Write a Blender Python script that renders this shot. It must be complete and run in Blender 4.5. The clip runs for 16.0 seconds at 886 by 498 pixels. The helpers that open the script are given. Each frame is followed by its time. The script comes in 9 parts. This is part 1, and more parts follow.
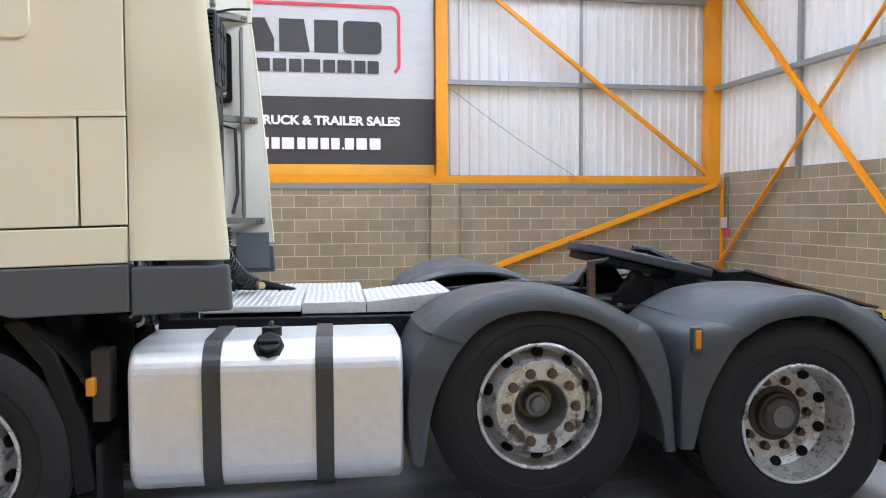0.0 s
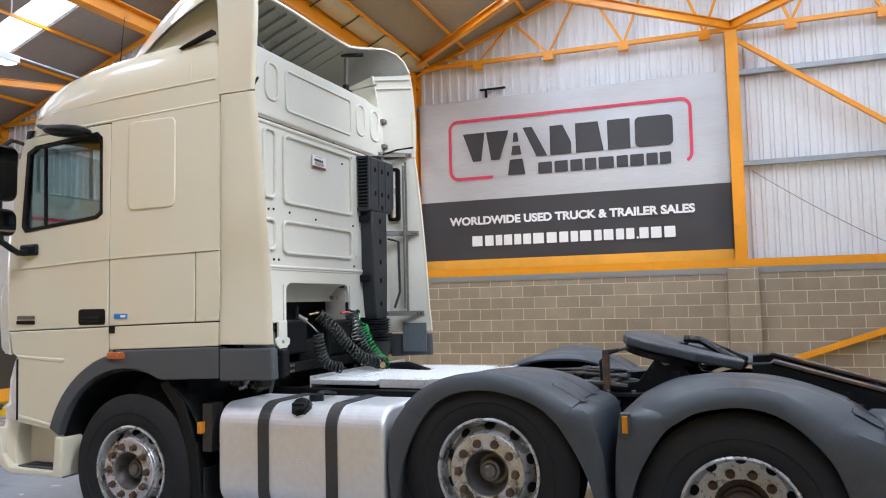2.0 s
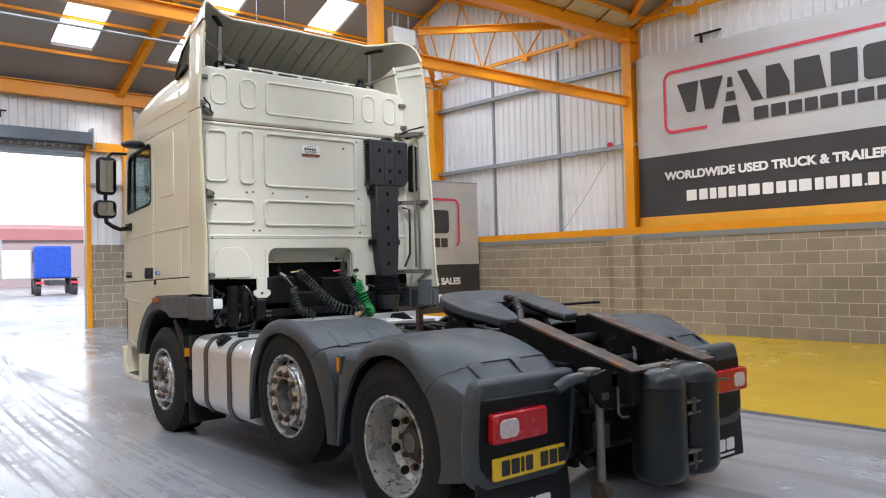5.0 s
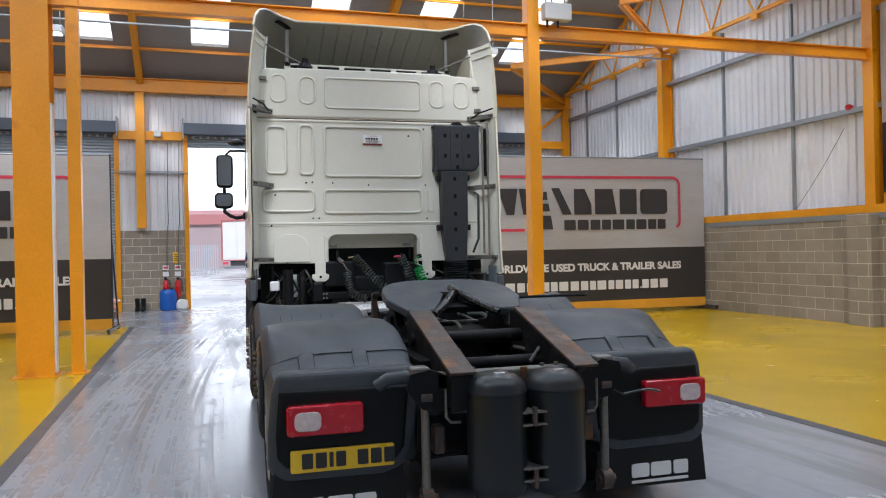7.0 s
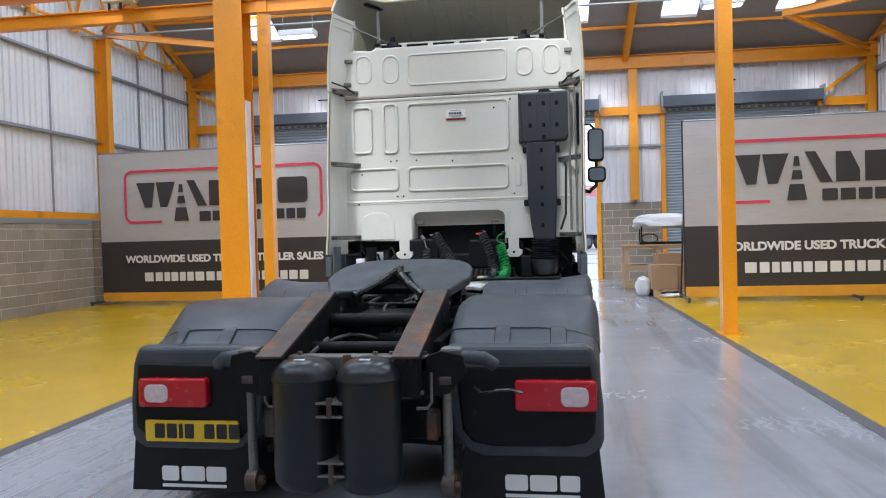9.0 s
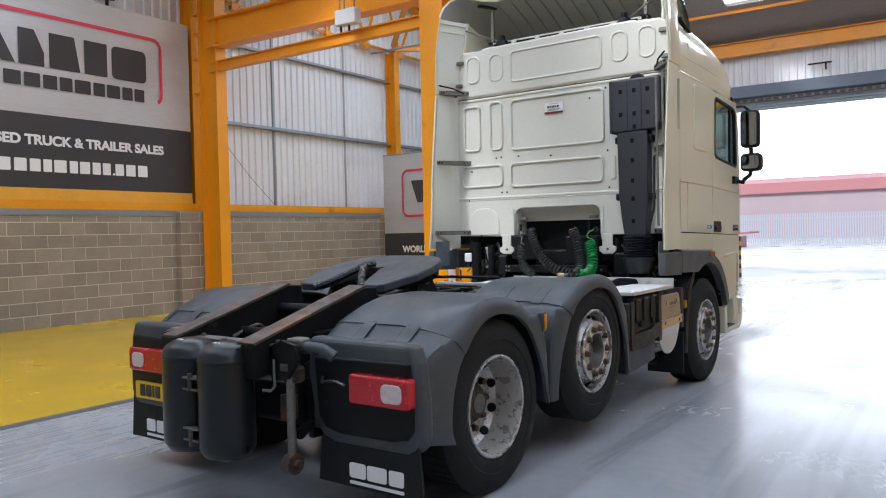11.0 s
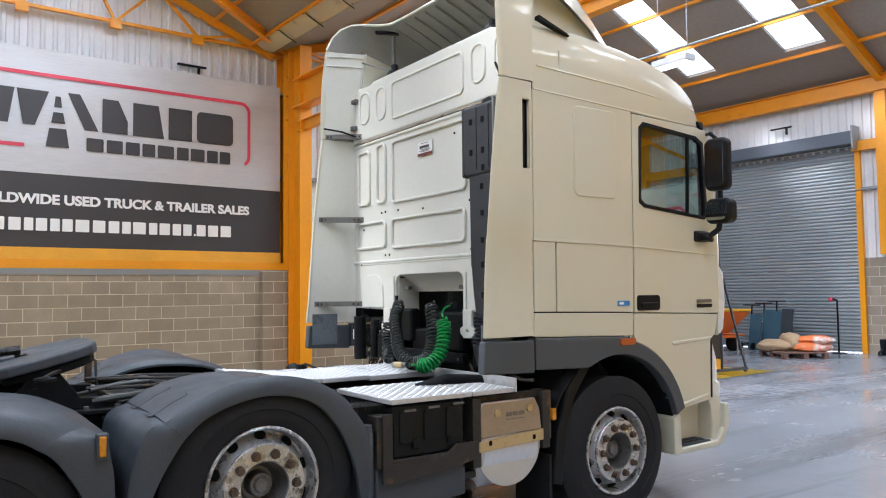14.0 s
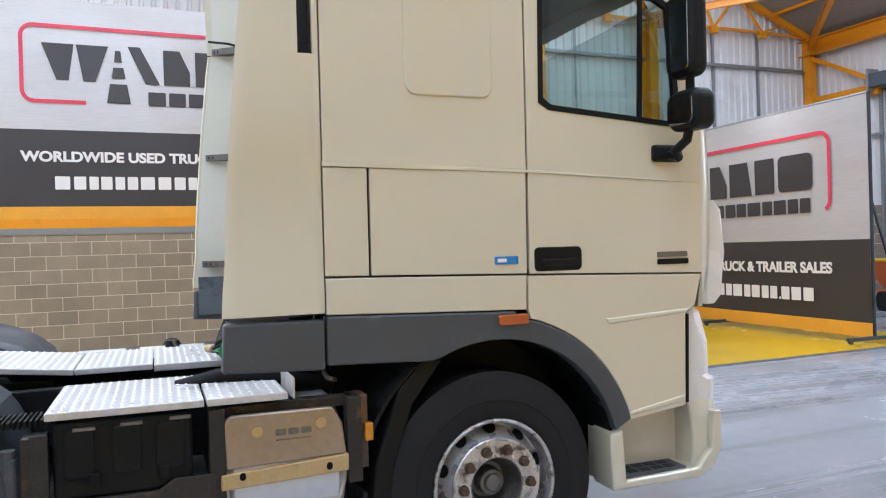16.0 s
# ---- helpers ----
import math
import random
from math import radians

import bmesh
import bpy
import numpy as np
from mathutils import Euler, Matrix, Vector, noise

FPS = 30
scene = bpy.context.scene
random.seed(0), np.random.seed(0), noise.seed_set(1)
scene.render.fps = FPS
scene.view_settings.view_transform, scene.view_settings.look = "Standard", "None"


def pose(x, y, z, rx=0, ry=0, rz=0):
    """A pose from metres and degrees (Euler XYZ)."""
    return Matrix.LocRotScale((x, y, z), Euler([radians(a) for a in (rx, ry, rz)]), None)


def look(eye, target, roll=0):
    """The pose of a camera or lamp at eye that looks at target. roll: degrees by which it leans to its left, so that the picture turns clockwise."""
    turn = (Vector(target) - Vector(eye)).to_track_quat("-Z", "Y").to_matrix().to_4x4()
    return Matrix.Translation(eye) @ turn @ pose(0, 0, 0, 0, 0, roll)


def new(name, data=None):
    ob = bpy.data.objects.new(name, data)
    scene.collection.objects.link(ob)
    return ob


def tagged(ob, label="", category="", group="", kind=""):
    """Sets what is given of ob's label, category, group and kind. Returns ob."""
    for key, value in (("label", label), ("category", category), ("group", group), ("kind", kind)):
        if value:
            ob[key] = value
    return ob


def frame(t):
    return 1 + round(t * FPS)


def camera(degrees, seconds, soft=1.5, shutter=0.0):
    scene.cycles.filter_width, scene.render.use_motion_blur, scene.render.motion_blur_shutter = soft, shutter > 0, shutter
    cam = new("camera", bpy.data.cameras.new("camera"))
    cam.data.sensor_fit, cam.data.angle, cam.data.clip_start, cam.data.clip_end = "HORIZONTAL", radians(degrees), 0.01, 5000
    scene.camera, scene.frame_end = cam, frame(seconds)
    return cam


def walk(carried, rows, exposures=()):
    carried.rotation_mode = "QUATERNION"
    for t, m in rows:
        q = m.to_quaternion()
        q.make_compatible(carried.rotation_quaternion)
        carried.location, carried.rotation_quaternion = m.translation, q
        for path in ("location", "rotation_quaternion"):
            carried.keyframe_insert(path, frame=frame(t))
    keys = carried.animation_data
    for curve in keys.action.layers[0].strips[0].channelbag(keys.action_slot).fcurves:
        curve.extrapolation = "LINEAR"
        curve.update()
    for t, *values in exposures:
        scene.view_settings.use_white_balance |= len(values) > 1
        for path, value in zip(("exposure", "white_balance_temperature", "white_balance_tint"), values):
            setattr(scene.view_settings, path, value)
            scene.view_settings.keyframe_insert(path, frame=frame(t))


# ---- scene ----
cam = camera(60.2, 16.0, soft=1.1)
PATH = [
    (0, (-4.483, 3.031, 1.492), (-2.506, 2.747, 1.393), -0.29),
    (0.5, (-4.755, 2.472, 1.500), (-2.755, 2.466, 1.480), -0.39),
    (1, (-4.913, 1.923, 1.533), (-2.935, 2.201, 1.621), -0.17),
    (1.5, (-5.076, 1.335, 1.537), (-3.154, 1.867, 1.679), -0.87),
    (2, (-5.111, 0.764, 1.532), (-3.262, 1.515, 1.668), -1.35),
    (2.5, (-5.175, 0.128, 1.526), (-3.404, 1.049, 1.639), -1.26),
    (3, (-5.064, -0.461, 1.522), (-3.364, 0.588, 1.620), -1.73),
    (3.2, (-4.998, -0.701, 1.509), (-3.328, 0.397, 1.601), -1.92),
    (5.3, (-3.415, -2.988, 1.506), (-2.245, -1.366, 1.530), -0.94),
    (5.5, (-3.231, -3.177, 1.528), (-2.123, -1.512, 1.542), -0.65),
    (6, (-2.642, -3.441, 1.512), (-1.685, -1.684, 1.516), -0.71),
    (6.5, (-2.024, -3.653, 1.520), (-1.268, -1.801, 1.528), -1.12),
    (7, (-1.399, -3.720, 1.508), (-0.861, -1.794, 1.512), -1.19),
    (7.5, (-0.743, -3.753, 1.507), (-0.417, -1.780, 1.494), -1.12),
    (8, (-0.113, -3.707, 1.489), (0.025, -1.712, 1.463), -0.43),
    (8.5, (0.471, -3.642, 1.483), (0.420, -1.643, 1.452), -0.56),
    (9, (1.107, -3.565, 1.469), (0.772, -1.594, 1.429), -1.55),
    (9.5, (1.728, -3.447, 1.464), (1.111, -1.545, 1.429), -1.74),
    (10, (2.361, -3.336, 1.464), (1.501, -1.531, 1.430), -1.69),
    (10.2, (2.583, -3.238, 1.453), (1.643, -1.472, 1.421), -1.43),
    (12.3, (4.531, -1.492, 1.463), (3.103, -0.092, 1.447), -1.75),
    (12.5, (4.593, -1.254, 1.498), (3.136, 0.115, 1.500), -1.49),
    (13, (4.769, -0.628, 1.518), (3.238, 0.658, 1.565), -1.22),
    (13.5, (4.781, 0.036, 1.529), (3.193, 1.249, 1.621), -0.84),
    (14, (4.778, 0.704, 1.544), (3.139, 1.845, 1.657), -0.65),
    (14.5, (4.651, 1.343, 1.532), (2.962, 2.408, 1.648), -0.53),
    (15, (4.557, 1.978, 1.536), (2.820, 2.964, 1.631), -0.64),
    (15.5, (4.395, 2.600, 1.520), (2.597, 3.475, 1.562), -1.11),
    (16, (4.246, 3.231, 1.515), (2.373, 3.933, 1.514), -1.64),
]
walk(cam, [(t, look(e, g, r)) for t, e, g, r in PATH], [(0.0, 0.20, 5800, 13), (1.0, 0.10, 5800, 13), (2.0, -0.06, 5850, 13), (3.0, -0.11, 5900, 13), (5.5, -0.27, 6400, 13), (6.0, -0.36, 6500, 13), (6.5, -0.46, 6200, 13), (7.0, -0.50, 6050, 13), (8.5, -0.17, 5850, 13), (10.0, -0.36, 5850, 13), (12.5, -0.06, 6100, 13), (13.5, 0.02, 6000, 13), (15.0, 0.16, 5850, 13), (16.0, 0.22, 5800, 13)])

# ---------- world and lamps ----------
ROOF_WATTS = 140.0
SKY_GLOW = 1.85
world = bpy.data.worlds.new("world")
scene.world = world
world.use_nodes = True
wn = world.node_tree
sky = wn.nodes.new("ShaderNodeTexSky")
sky.sky_type = "NISHITA"
sky.sun_disc = False
sky.sun_elevation = radians(38)
sky.sun_rotation = radians(203)
sky.air_density, sky.dust_density, sky.ozone_density = 1.0, 1.0, 1.0
wn.links.new(sky.outputs[0], wn.nodes["Background"].inputs[0])
wn.nodes["Background"].inputs[1].default_value = 0.15

sun = new("sun", bpy.data.lights.new("sun", "SUN"))
sun.data.energy, sun.data.angle, sun.data.color = 4.5, radians(12), (1.0, 0.97, 0.93)
sun.matrix_world = look((0, 0, 0), (0.30, 0.70, -0.65))

# ---------- materials ----------
def material(name, color, rough=0.5, metal=0.0, vary=0.12, scale=6.0, fine=60.0, bump=0.0, spread=0.0,
             dirt=None, dirt_scale=2.0, dirt_at=0.6, rough_vary=0.1, coat=0.0, spec=0.5, per="none"):
    """A surface with two scales of variation, an optional layer of dirt, and fine relief."""
    m = bpy.data.materials.new(name)
    m.use_nodes = True
    nt = m.node_tree
    N, L = nt.nodes, nt.links
    bsdf = N["Principled BSDF"]
    co = N.new("ShaderNodeTexCoord")
    where = N.new("ShaderNodeNewGeometry").outputs["Position"] if per == "object" else co.outputs["Object"]
    big = N.new("ShaderNodeTexNoise")
    big.inputs["Scale"].default_value = scale
    big.inputs["Detail"].default_value = 5
    L.new(where, big.inputs["Vector"])
    small = N.new("ShaderNodeTexNoise")
    small.inputs["Scale"].default_value = fine
    small.inputs["Detail"].default_value = 3
    L.new(where, small.inputs["Vector"])
    add = N.new("ShaderNodeMath")
    add.operation = "ADD"
    L.new(big.outputs[0], add.inputs[0])
    L.new(small.outputs[0], add.inputs[1])
    rng = N.new("ShaderNodeMapRange")
    rng.inputs[1].default_value, rng.inputs[2].default_value = 0.6, 1.4
    rng.inputs[3].default_value, rng.inputs[4].default_value = 1 - vary, 1 + vary
    L.new(add.outputs[0], rng.inputs[0])
    base = N.new("ShaderNodeMix")
    base.data_type, base.blend_type = "RGBA", "MULTIPLY"
    base.inputs["Factor"].default_value = 1.0
    base.inputs["A"].default_value = (*color, 1)
    L.new(rng.outputs[0], base.inputs["B"])
    out = base.outputs["Result"]
    if per != "none":
        if per == "object":
            rnd = N.new("ShaderNodeObjectInfo").outputs["Random"]
        else:
            rnd = N.new("ShaderNodeNewGeometry").outputs["Random Per Island"]
        r2 = N.new("ShaderNodeMapRange")
        r2.inputs[3].default_value, r2.inputs[4].default_value = 1 - spread, 1 + spread
        L.new(rnd, r2.inputs[0])
        mx = N.new("ShaderNodeMix")
        mx.data_type, mx.blend_type = "RGBA", "MULTIPLY"
        mx.inputs["Factor"].default_value = 1.0
        L.new(out, mx.inputs["A"])
        L.new(r2.outputs[0], mx.inputs["B"])
        out = mx.outputs["Result"]
    if dirt:
        dn = N.new("ShaderNodeTexNoise")
        dn.inputs["Scale"].default_value = dirt_scale
        dn.inputs["Detail"].default_value = 8
        dn.inputs["Roughness"].default_value = 0.65
        L.new(where, dn.inputs["Vector"])
        dr = N.new("ShaderNodeMapRange")
        dr.inputs[1].default_value, dr.inputs[2].default_value = dirt_at, dirt_at + 0.12
        L.new(dn.outputs[0], dr.inputs[0])
        dm = N.new("ShaderNodeMix")
        dm.data_type = "RGBA"
        L.new(dr.outputs[0], dm.inputs["Factor"])
        L.new(out, dm.inputs["A"])
        dm.inputs["B"].default_value = (*dirt, 1)
        out = dm.outputs["Result"]
    L.new(out, bsdf.inputs["Base Color"])
    rr = N.new("ShaderNodeMapRange")
    rr.inputs[1].default_value, rr.inputs[2].default_value = 0.3, 0.7
    rr.inputs[3].default_value, rr.inputs[4].default_value = max(0.02, rough - rough_vary), min(1.0, rough + rough_vary)
    L.new(big.outputs[0], rr.inputs[0])
    L.new(rr.outputs[0], bsdf.inputs["Roughness"])
    bsdf.inputs["Metallic"].default_value = metal
    bsdf.inputs["Coat Weight"].default_value = coat
    bsdf.inputs["Specular IOR Level"].default_value = spec
    if bump:
        bp = N.new("ShaderNodeBump")
        bp.inputs["Strength"].default_value = min(1.0, bump)
        bp.inputs["Distance"].default_value = 0.01
        L.new(add.outputs[0], bp.inputs["Height"])
        L.new(bp.outputs[0], bsdf.inputs["Normal"])
    return m


def glass(name, color=(0.9, 0.95, 0.95), rough=0.0, tint=0.6):
    """A thin pane: clear through it, with a mirror's gloss that grows towards grazing."""
    m = bpy.data.materials.new(name)
    m.use_nodes = True
    N, L = m.node_tree.nodes, m.node_tree.links
    N.remove(N["Principled BSDF"])
    tr, gl, mx, lw = (N.new("ShaderNodeBsdfTransparent"), N.new("ShaderNodeBsdfGlossy"), N.new("ShaderNodeMixShader"), N.new("ShaderNodeLayerWeight"))
    pw, fr = N.new("ShaderNodeMath"), N.new("ShaderNodeMapRange")
    pw.operation = "POWER"
    pw.inputs[1].default_value = 4.0
    lw.inputs["Blend"].default_value = 0.5
    tr.inputs[0].default_value = (color[0] * tint, color[1] * tint, color[2] * tint, 1)
    gl.inputs["Roughness"].default_value = rough
    fr.inputs[3].default_value, fr.inputs[4].default_value = 0.05, 0.9
    L.new(lw.outputs["Facing"], pw.inputs[0])
    L.new(pw.outputs[0], fr.inputs[0])
    L.new(fr.outputs[0], mx.inputs[0])
    L.new(tr.outputs[0], mx.inputs[1])
    L.new(gl.outputs[0], mx.inputs[2])
    L.new(mx.outputs[0], N["Material Output"].inputs["Surface"])
    return m


def emitter(name, color, strength):
    m = bpy.data.materials.new(name)
    m.use_nodes = True
    b = m.node_tree.nodes["Principled BSDF"]
    b.inputs["Base Color"].default_value = (*color, 1)
    b.inputs["Emission Color"].default_value = (*color, 1)
    b.inputs["Emission Strength"].default_value = strength
    return m


ORANGE = material("orange_steel_paint", (0.80, 0.315, 0.004), 0.38, vary=0.10, scale=1.5, fine=40, dirt=(0.55, 0.19, 0.01), dirt_scale=1.2, dirt_at=0.62)
GALV = material("galvanised_steel", (0.34, 0.36, 0.38), 0.45, 0.6, vary=0.15, scale=3)
CLAD = material("white_cladding", (0.74, 0.74, 0.75), 0.45, vary=0.05, scale=0.8, fine=15, dirt=(0.62, 0.61, 0.6), dirt_scale=0.7, dirt_at=0.58)
ROOF = material("grey_roof_sheet", (0.295, 0.275, 0.255), 0.6, vary=0.10, scale=0.8, fine=12)
MORTAR = material("pale_mortar", (0.585, 0.515, 0.40), 0.9, vary=0.12, scale=5, fine=80, bump=0.3)
BLOCK = material("concrete_block", (0.285, 0.240, 0.187), 0.92, vary=0.22, scale=3, fine=70, bump=0.5, per="object", spread=0.13)
BLOCKS = material("concrete_block_far", (0.285, 0.240, 0.187), 0.92, vary=0.22, scale=3, fine=70, bump=0.5, per="island", spread=0.13)
FLASH = material("grey_flashing", (0.24, 0.25, 0.26), 0.5, 0.2, vary=0.08)
YELLOW = material("yellow_floor_paint", (0.62, 0.385, 0.006), 0.24, vary=0.04, scale=0.9, fine=25, dirt=(0.56, 0.34, 0.01), dirt_scale=1.1, dirt_at=0.70, bump=0.02, rough_vary=0.06)
LINE = material("dark_floor_line", (0.10, 0.10, 0.11), 0.45, vary=0.2, scale=3)
SHUTTER = material("shutter_steel", (0.35, 0.385, 0.41), 0.4, 0.3, vary=0.08, scale=1.2)
SILVER = material("silver_banner_vinyl", (0.54, 0.54, 0.55), 0.38, 0.25, vary=0.10, scale=1.0, fine=14, bump=0.05)
CHAR = material("charcoal_print", (0.043, 0.041, 0.044), 0.42, vary=0.1, scale=2)
WHITEP = material("white_print", (0.80, 0.80, 0.80), 0.45, vary=0.03)
REDP = material("red_print", (0.66, 0.055, 0.10), 0.42, vary=0.06)
BANY = material("banner_hem_yellow", (0.76, 0.37, 0.03), 0.5, vary=0.14, scale=3)
# brushed streaks along the silver print
for nd in [n for n in SILVER.node_tree.nodes if n.type == "TEX_NOISE"]:
    src = nd.inputs["Vector"].links[0].from_socket
    st = SILVER.node_tree.nodes.new("ShaderNodeMapping")
    st.inputs["Scale"].default_value = (0.25, 1.0, 3.0)
    SILVER.node_tree.links.new(src, st.inputs["Vector"])
    SILVER.node_tree.links.new(st.outputs[0], nd.inputs["Vector"])
DARKTUBE = material("dark_tube_steel", (0.045, 0.05, 0.06), 0.45, 0.4, vary=0.15, scale=5)

# ---------- helpers for meshes ----------
def box(bm, x0, x1, y0, y1, z0, z1, m=None):
    v = [bm.verts.new((x, y, z)) for z in (z0, z1) for y in (y0, y1) for x in (x0, x1)]
    if m is not None:
        for p in v:
            p.co = m @ p.co
    for f in ((0, 2, 3, 1), (4, 5, 7, 6), (0, 1, 5, 4), (1, 3, 7, 5), (3, 2, 6, 7), (2, 0, 4, 6)):
        bm.faces.new([v[i] for i in f])
    return v


def axes_of(p, q, up=(0, 0, 1)):
    d = (Vector(q) - Vector(p))
    n = d.length
    d.normalize()
    s = d.cross(Vector(up))
    if s.length < 1e-4:
        s = d.cross(Vector((0, 1, 0)))
    s.normalize()
    u = s.cross(d)
    return Matrix((s, d, u)).transposed().to_4x4(), n


def beam(bm, p, q, w=0.1, h=0.1, sec="box", t=0.012, up=(0, 0, 1)):
    """A straight member from p to q: a box, an I section or an L angle, w wide and h deep."""
    r, n = axes_of(p, q, up)
    m = Matrix.Translation(p) @ r
    if sec == "box":
        box(bm, -w / 2, w / 2, 0, n, -h / 2, h / 2, m)
    elif sec == "I":
        box(bm, -w / 2, w / 2, 0, n, h / 2 - t, h / 2, m)
        box(bm, -w / 2, w / 2, 0, n, -h / 2, -h / 2 + t, m)
        box(bm, -t / 2, t / 2, 0, n, -h / 2 + t, h / 2 - t, m)
    else:
        box(bm, -w / 2, w / 2, 0, n, -h / 2, -h / 2 + t, m)
        box(bm, -w / 2, -w / 2 + t, 0, n, -h / 2 + t, h / 2, m)


def cyl(bm, p, q, r, n=16, r2=None, caps=True):
    rot, ln = axes_of(p, q)
    m = Matrix.Translation(p) @ rot
    r2 = r if r2 is None else r2
    a = [bm.verts.new(m @ Vector((r * math.cos(2 * math.pi * i / n), 0, r * math.sin(2 * math.pi * i / n)))) for i in range(n)]
    b = [bm.verts.new(m @ Vector((r2 * math.cos(2 * math.pi * i / n), ln, r2 * math.sin(2 * math.pi * i / n)))) for i in range(n)]
    for i in range(n):
        f = bm.faces.new((a[i], a[(i + 1) % n], b[(i + 1) % n], b[i]))
        f.smooth = True
    if caps:
        bm.faces.new(a[::-1])
        bm.faces.new(b)


def lathe(bm, prof, m, n=40, close=False, caps=True):
    """Turn a profile of (radius, along) round the local y axis, laid by the matrix m."""
    rings = []
    for r, y in prof:
        rings.append([bm.verts.new(m @ Vector((r * math.cos(2 * math.pi * i / n), y, r * math.sin(2 * math.pi * i / n)))) for i in range(n)])
    for a, b in zip(rings, rings[1:] + ([rings[0]] if close else [])):
        for i in range(n):
            f = bm.faces.new((a[i], a[(i + 1) % n], b[(i + 1) % n], b[i]))
            f.smooth = True
    if caps and not close:
        if prof[0][0] > 1e-3:
            bm.faces.new(rings[0][::-1])
        if prof[-1][0] > 1e-3:
            bm.faces.new(rings[-1])


def tube(bm, pts, r, n=8, caps=True):
    """A round pipe along a list of points."""
    pts = [Vector(p) for p in pts]
    rings = []
    prev = None
    for i, p in enumerate(pts):
        d = (pts[min(i + 1, len(pts) - 1)] - pts[max(i - 1, 0)]).normalized()
        s = d.orthogonal().normalized() if prev is None else (prev - d * prev.dot(d)).normalized()
        prev = s
        u = d.cross(s)
        rings.append([bm.verts.new(p + r * (math.cos(2 * math.pi * k / n) * s + math.sin(2 * math.pi * k / n) * u)) for k in range(n)])
    for a, b in zip(rings, rings[1:]):
        for k in range(n):
            f = bm.faces.new((a[k], a[(k + 1) % n], b[(k + 1) % n], b[k]))
            f.smooth = True
    if caps:
        bm.faces.new(rings[0][::-1])
        bm.faces.new(rings[-1])


def prism(bm, pts, axis, d0, d1, m=None):
    """A flat outline pushed from d0 to d1 along an axis; pts are given in the two other axes, in order."""
    def place(a, b, d):
        v = {"x": (d, a, b), "y": (a, d, b), "z": (a, b, d)}[axis]
        return m @ Vector(v) if m is not None else Vector(v)
    lo = [bm.verts.new(place(a, b, d0)) for a, b in pts]
    hi = [bm.verts.new(place(a, b, d1)) for a, b in pts]
    n = len(pts)
    bm.faces.new(lo)
    bm.faces.new(hi[::-1])
    for i in range(n):
        bm.faces.new((lo[i], lo[(i + 1) % n], hi[(i + 1) % n], hi[i]))


def rrect(x0, x1, z0, z1, r, n=5):
    """The outline of a rectangle with rounded corners."""
    out = []
    for cx, cz, a0 in ((x1 - r, z0 + r, -90), (x1 - r, z1 - r, 0), (x0 + r, z1 - r, 90), (x0 + r, z0 + r, 180)):
        for k in range(n + 1):
            a = radians(a0 + 90 * k / n)
            out.append((cx + r * math.cos(a), cz + r * math.sin(a)))
    return out


def mesh_of(bm, name):
    bmesh.ops.recalc_face_normals(bm, faces=bm.faces)
    me = bpy.data.meshes.new(name)
    bm.to_mesh(me)
    bm.free()
    return me


def finish(ob, mats, bevel=0.0, seg=2, smooth=False):
    for m in (mats if isinstance(mats, (list, tuple)) else [mats]):
        ob.data.materials.append(m)
    if bevel:
        b = ob.modifiers.new("bevel", "BEVEL")
        b.width, b.segments, b.limit_method, b.angle_limit = bevel, seg, "ANGLE", radians(40)
        b.harden_normals = False
    if smooth:
        for p in ob.data.polygons:
            p.use_smooth = True
    if any(p.use_smooth for p in ob.data.polygons):
        ob.data.set_sharp_from_angle(angle=radians(38))
    return ob


def thing(name, label, category, group="", kind="", m=None):
    ob = new(name)
    if m is not None:
        ob.matrix_world = m
    return tagged(ob, label, category, group, kind)


def part(name, bm, mats, parent, label="", bevel=0.0, seg=2, smooth=False):
    ob = finish(new(name, mesh_of(bm, name)), mats, bevel, seg, smooth)
    ob.parent = parent
    return tagged(ob, label)


def solid(name, bm, mats, label, category, group="", kind="", m=None, bevel=0.0, seg=2, smooth=False):
    ob = finish(new(name, mesh_of(bm, name)), mats, bevel, seg, smooth)
    if m is not None:
        ob.matrix_world = m
    return tagged(ob, label, category, group, kind)


def lettering(text, size, m, mat, name, parent, width=None, thick=0.002, fat=0.022):
    """Words in the built-in font as a thin mesh under a thing. m: where the middle of the line stands."""
    cu = bpy.data.curves.new(name, "FONT")
    cu.body, cu.size, cu.extrude, cu.align_x, cu.offset = text, size, thick, "CENTER", size * fat
    tmp = bpy.data.objects.new(name, cu)
    me = bpy.data.meshes.new_from_object(tmp)
    bpy.data.objects.remove(tmp)
    if width:
        xs = [v.co.x for v in me.vertices]
        k = width / (max(xs) - min(xs))
        for v in me.vertices:
            v.co.x *= k
    ob = new(name, me)
    me.materials.clear()
    me.materials.append(mat)
    ob.parent = parent
    ob.matrix_local = m
    return ob

# ---------- the hall: plan turned a little against the lorry ----------
B = Matrix.Rotation(radians(2.34), 4, "Z")
XR, XL = 9.92, -9.50          # inner faces of the block side walls
CR, CL = 10.40, -9.91         # the cladding above stands further out
YB, YF = -5.25, 19.30         # inner faces of the end walls
SILL = 2.03                   # top of the blockwork
FSILL = 2.30                  # top of the blockwork on the front wall
EAVE = 6.50
VALLEY = 7.1
RIDGE_F, RIDGE_B = 13.2, 0.92
PITCH = 0.40
DOOR = (-1.70, 2.62, 4.85)    # front doorway: from, to, height
SH_L, SH_R = (-7.82, -3.66), (4.62, 8.78)   # the two closed shutters
BACK = (-3.4, 3.4, 4.6)       # rear doorway


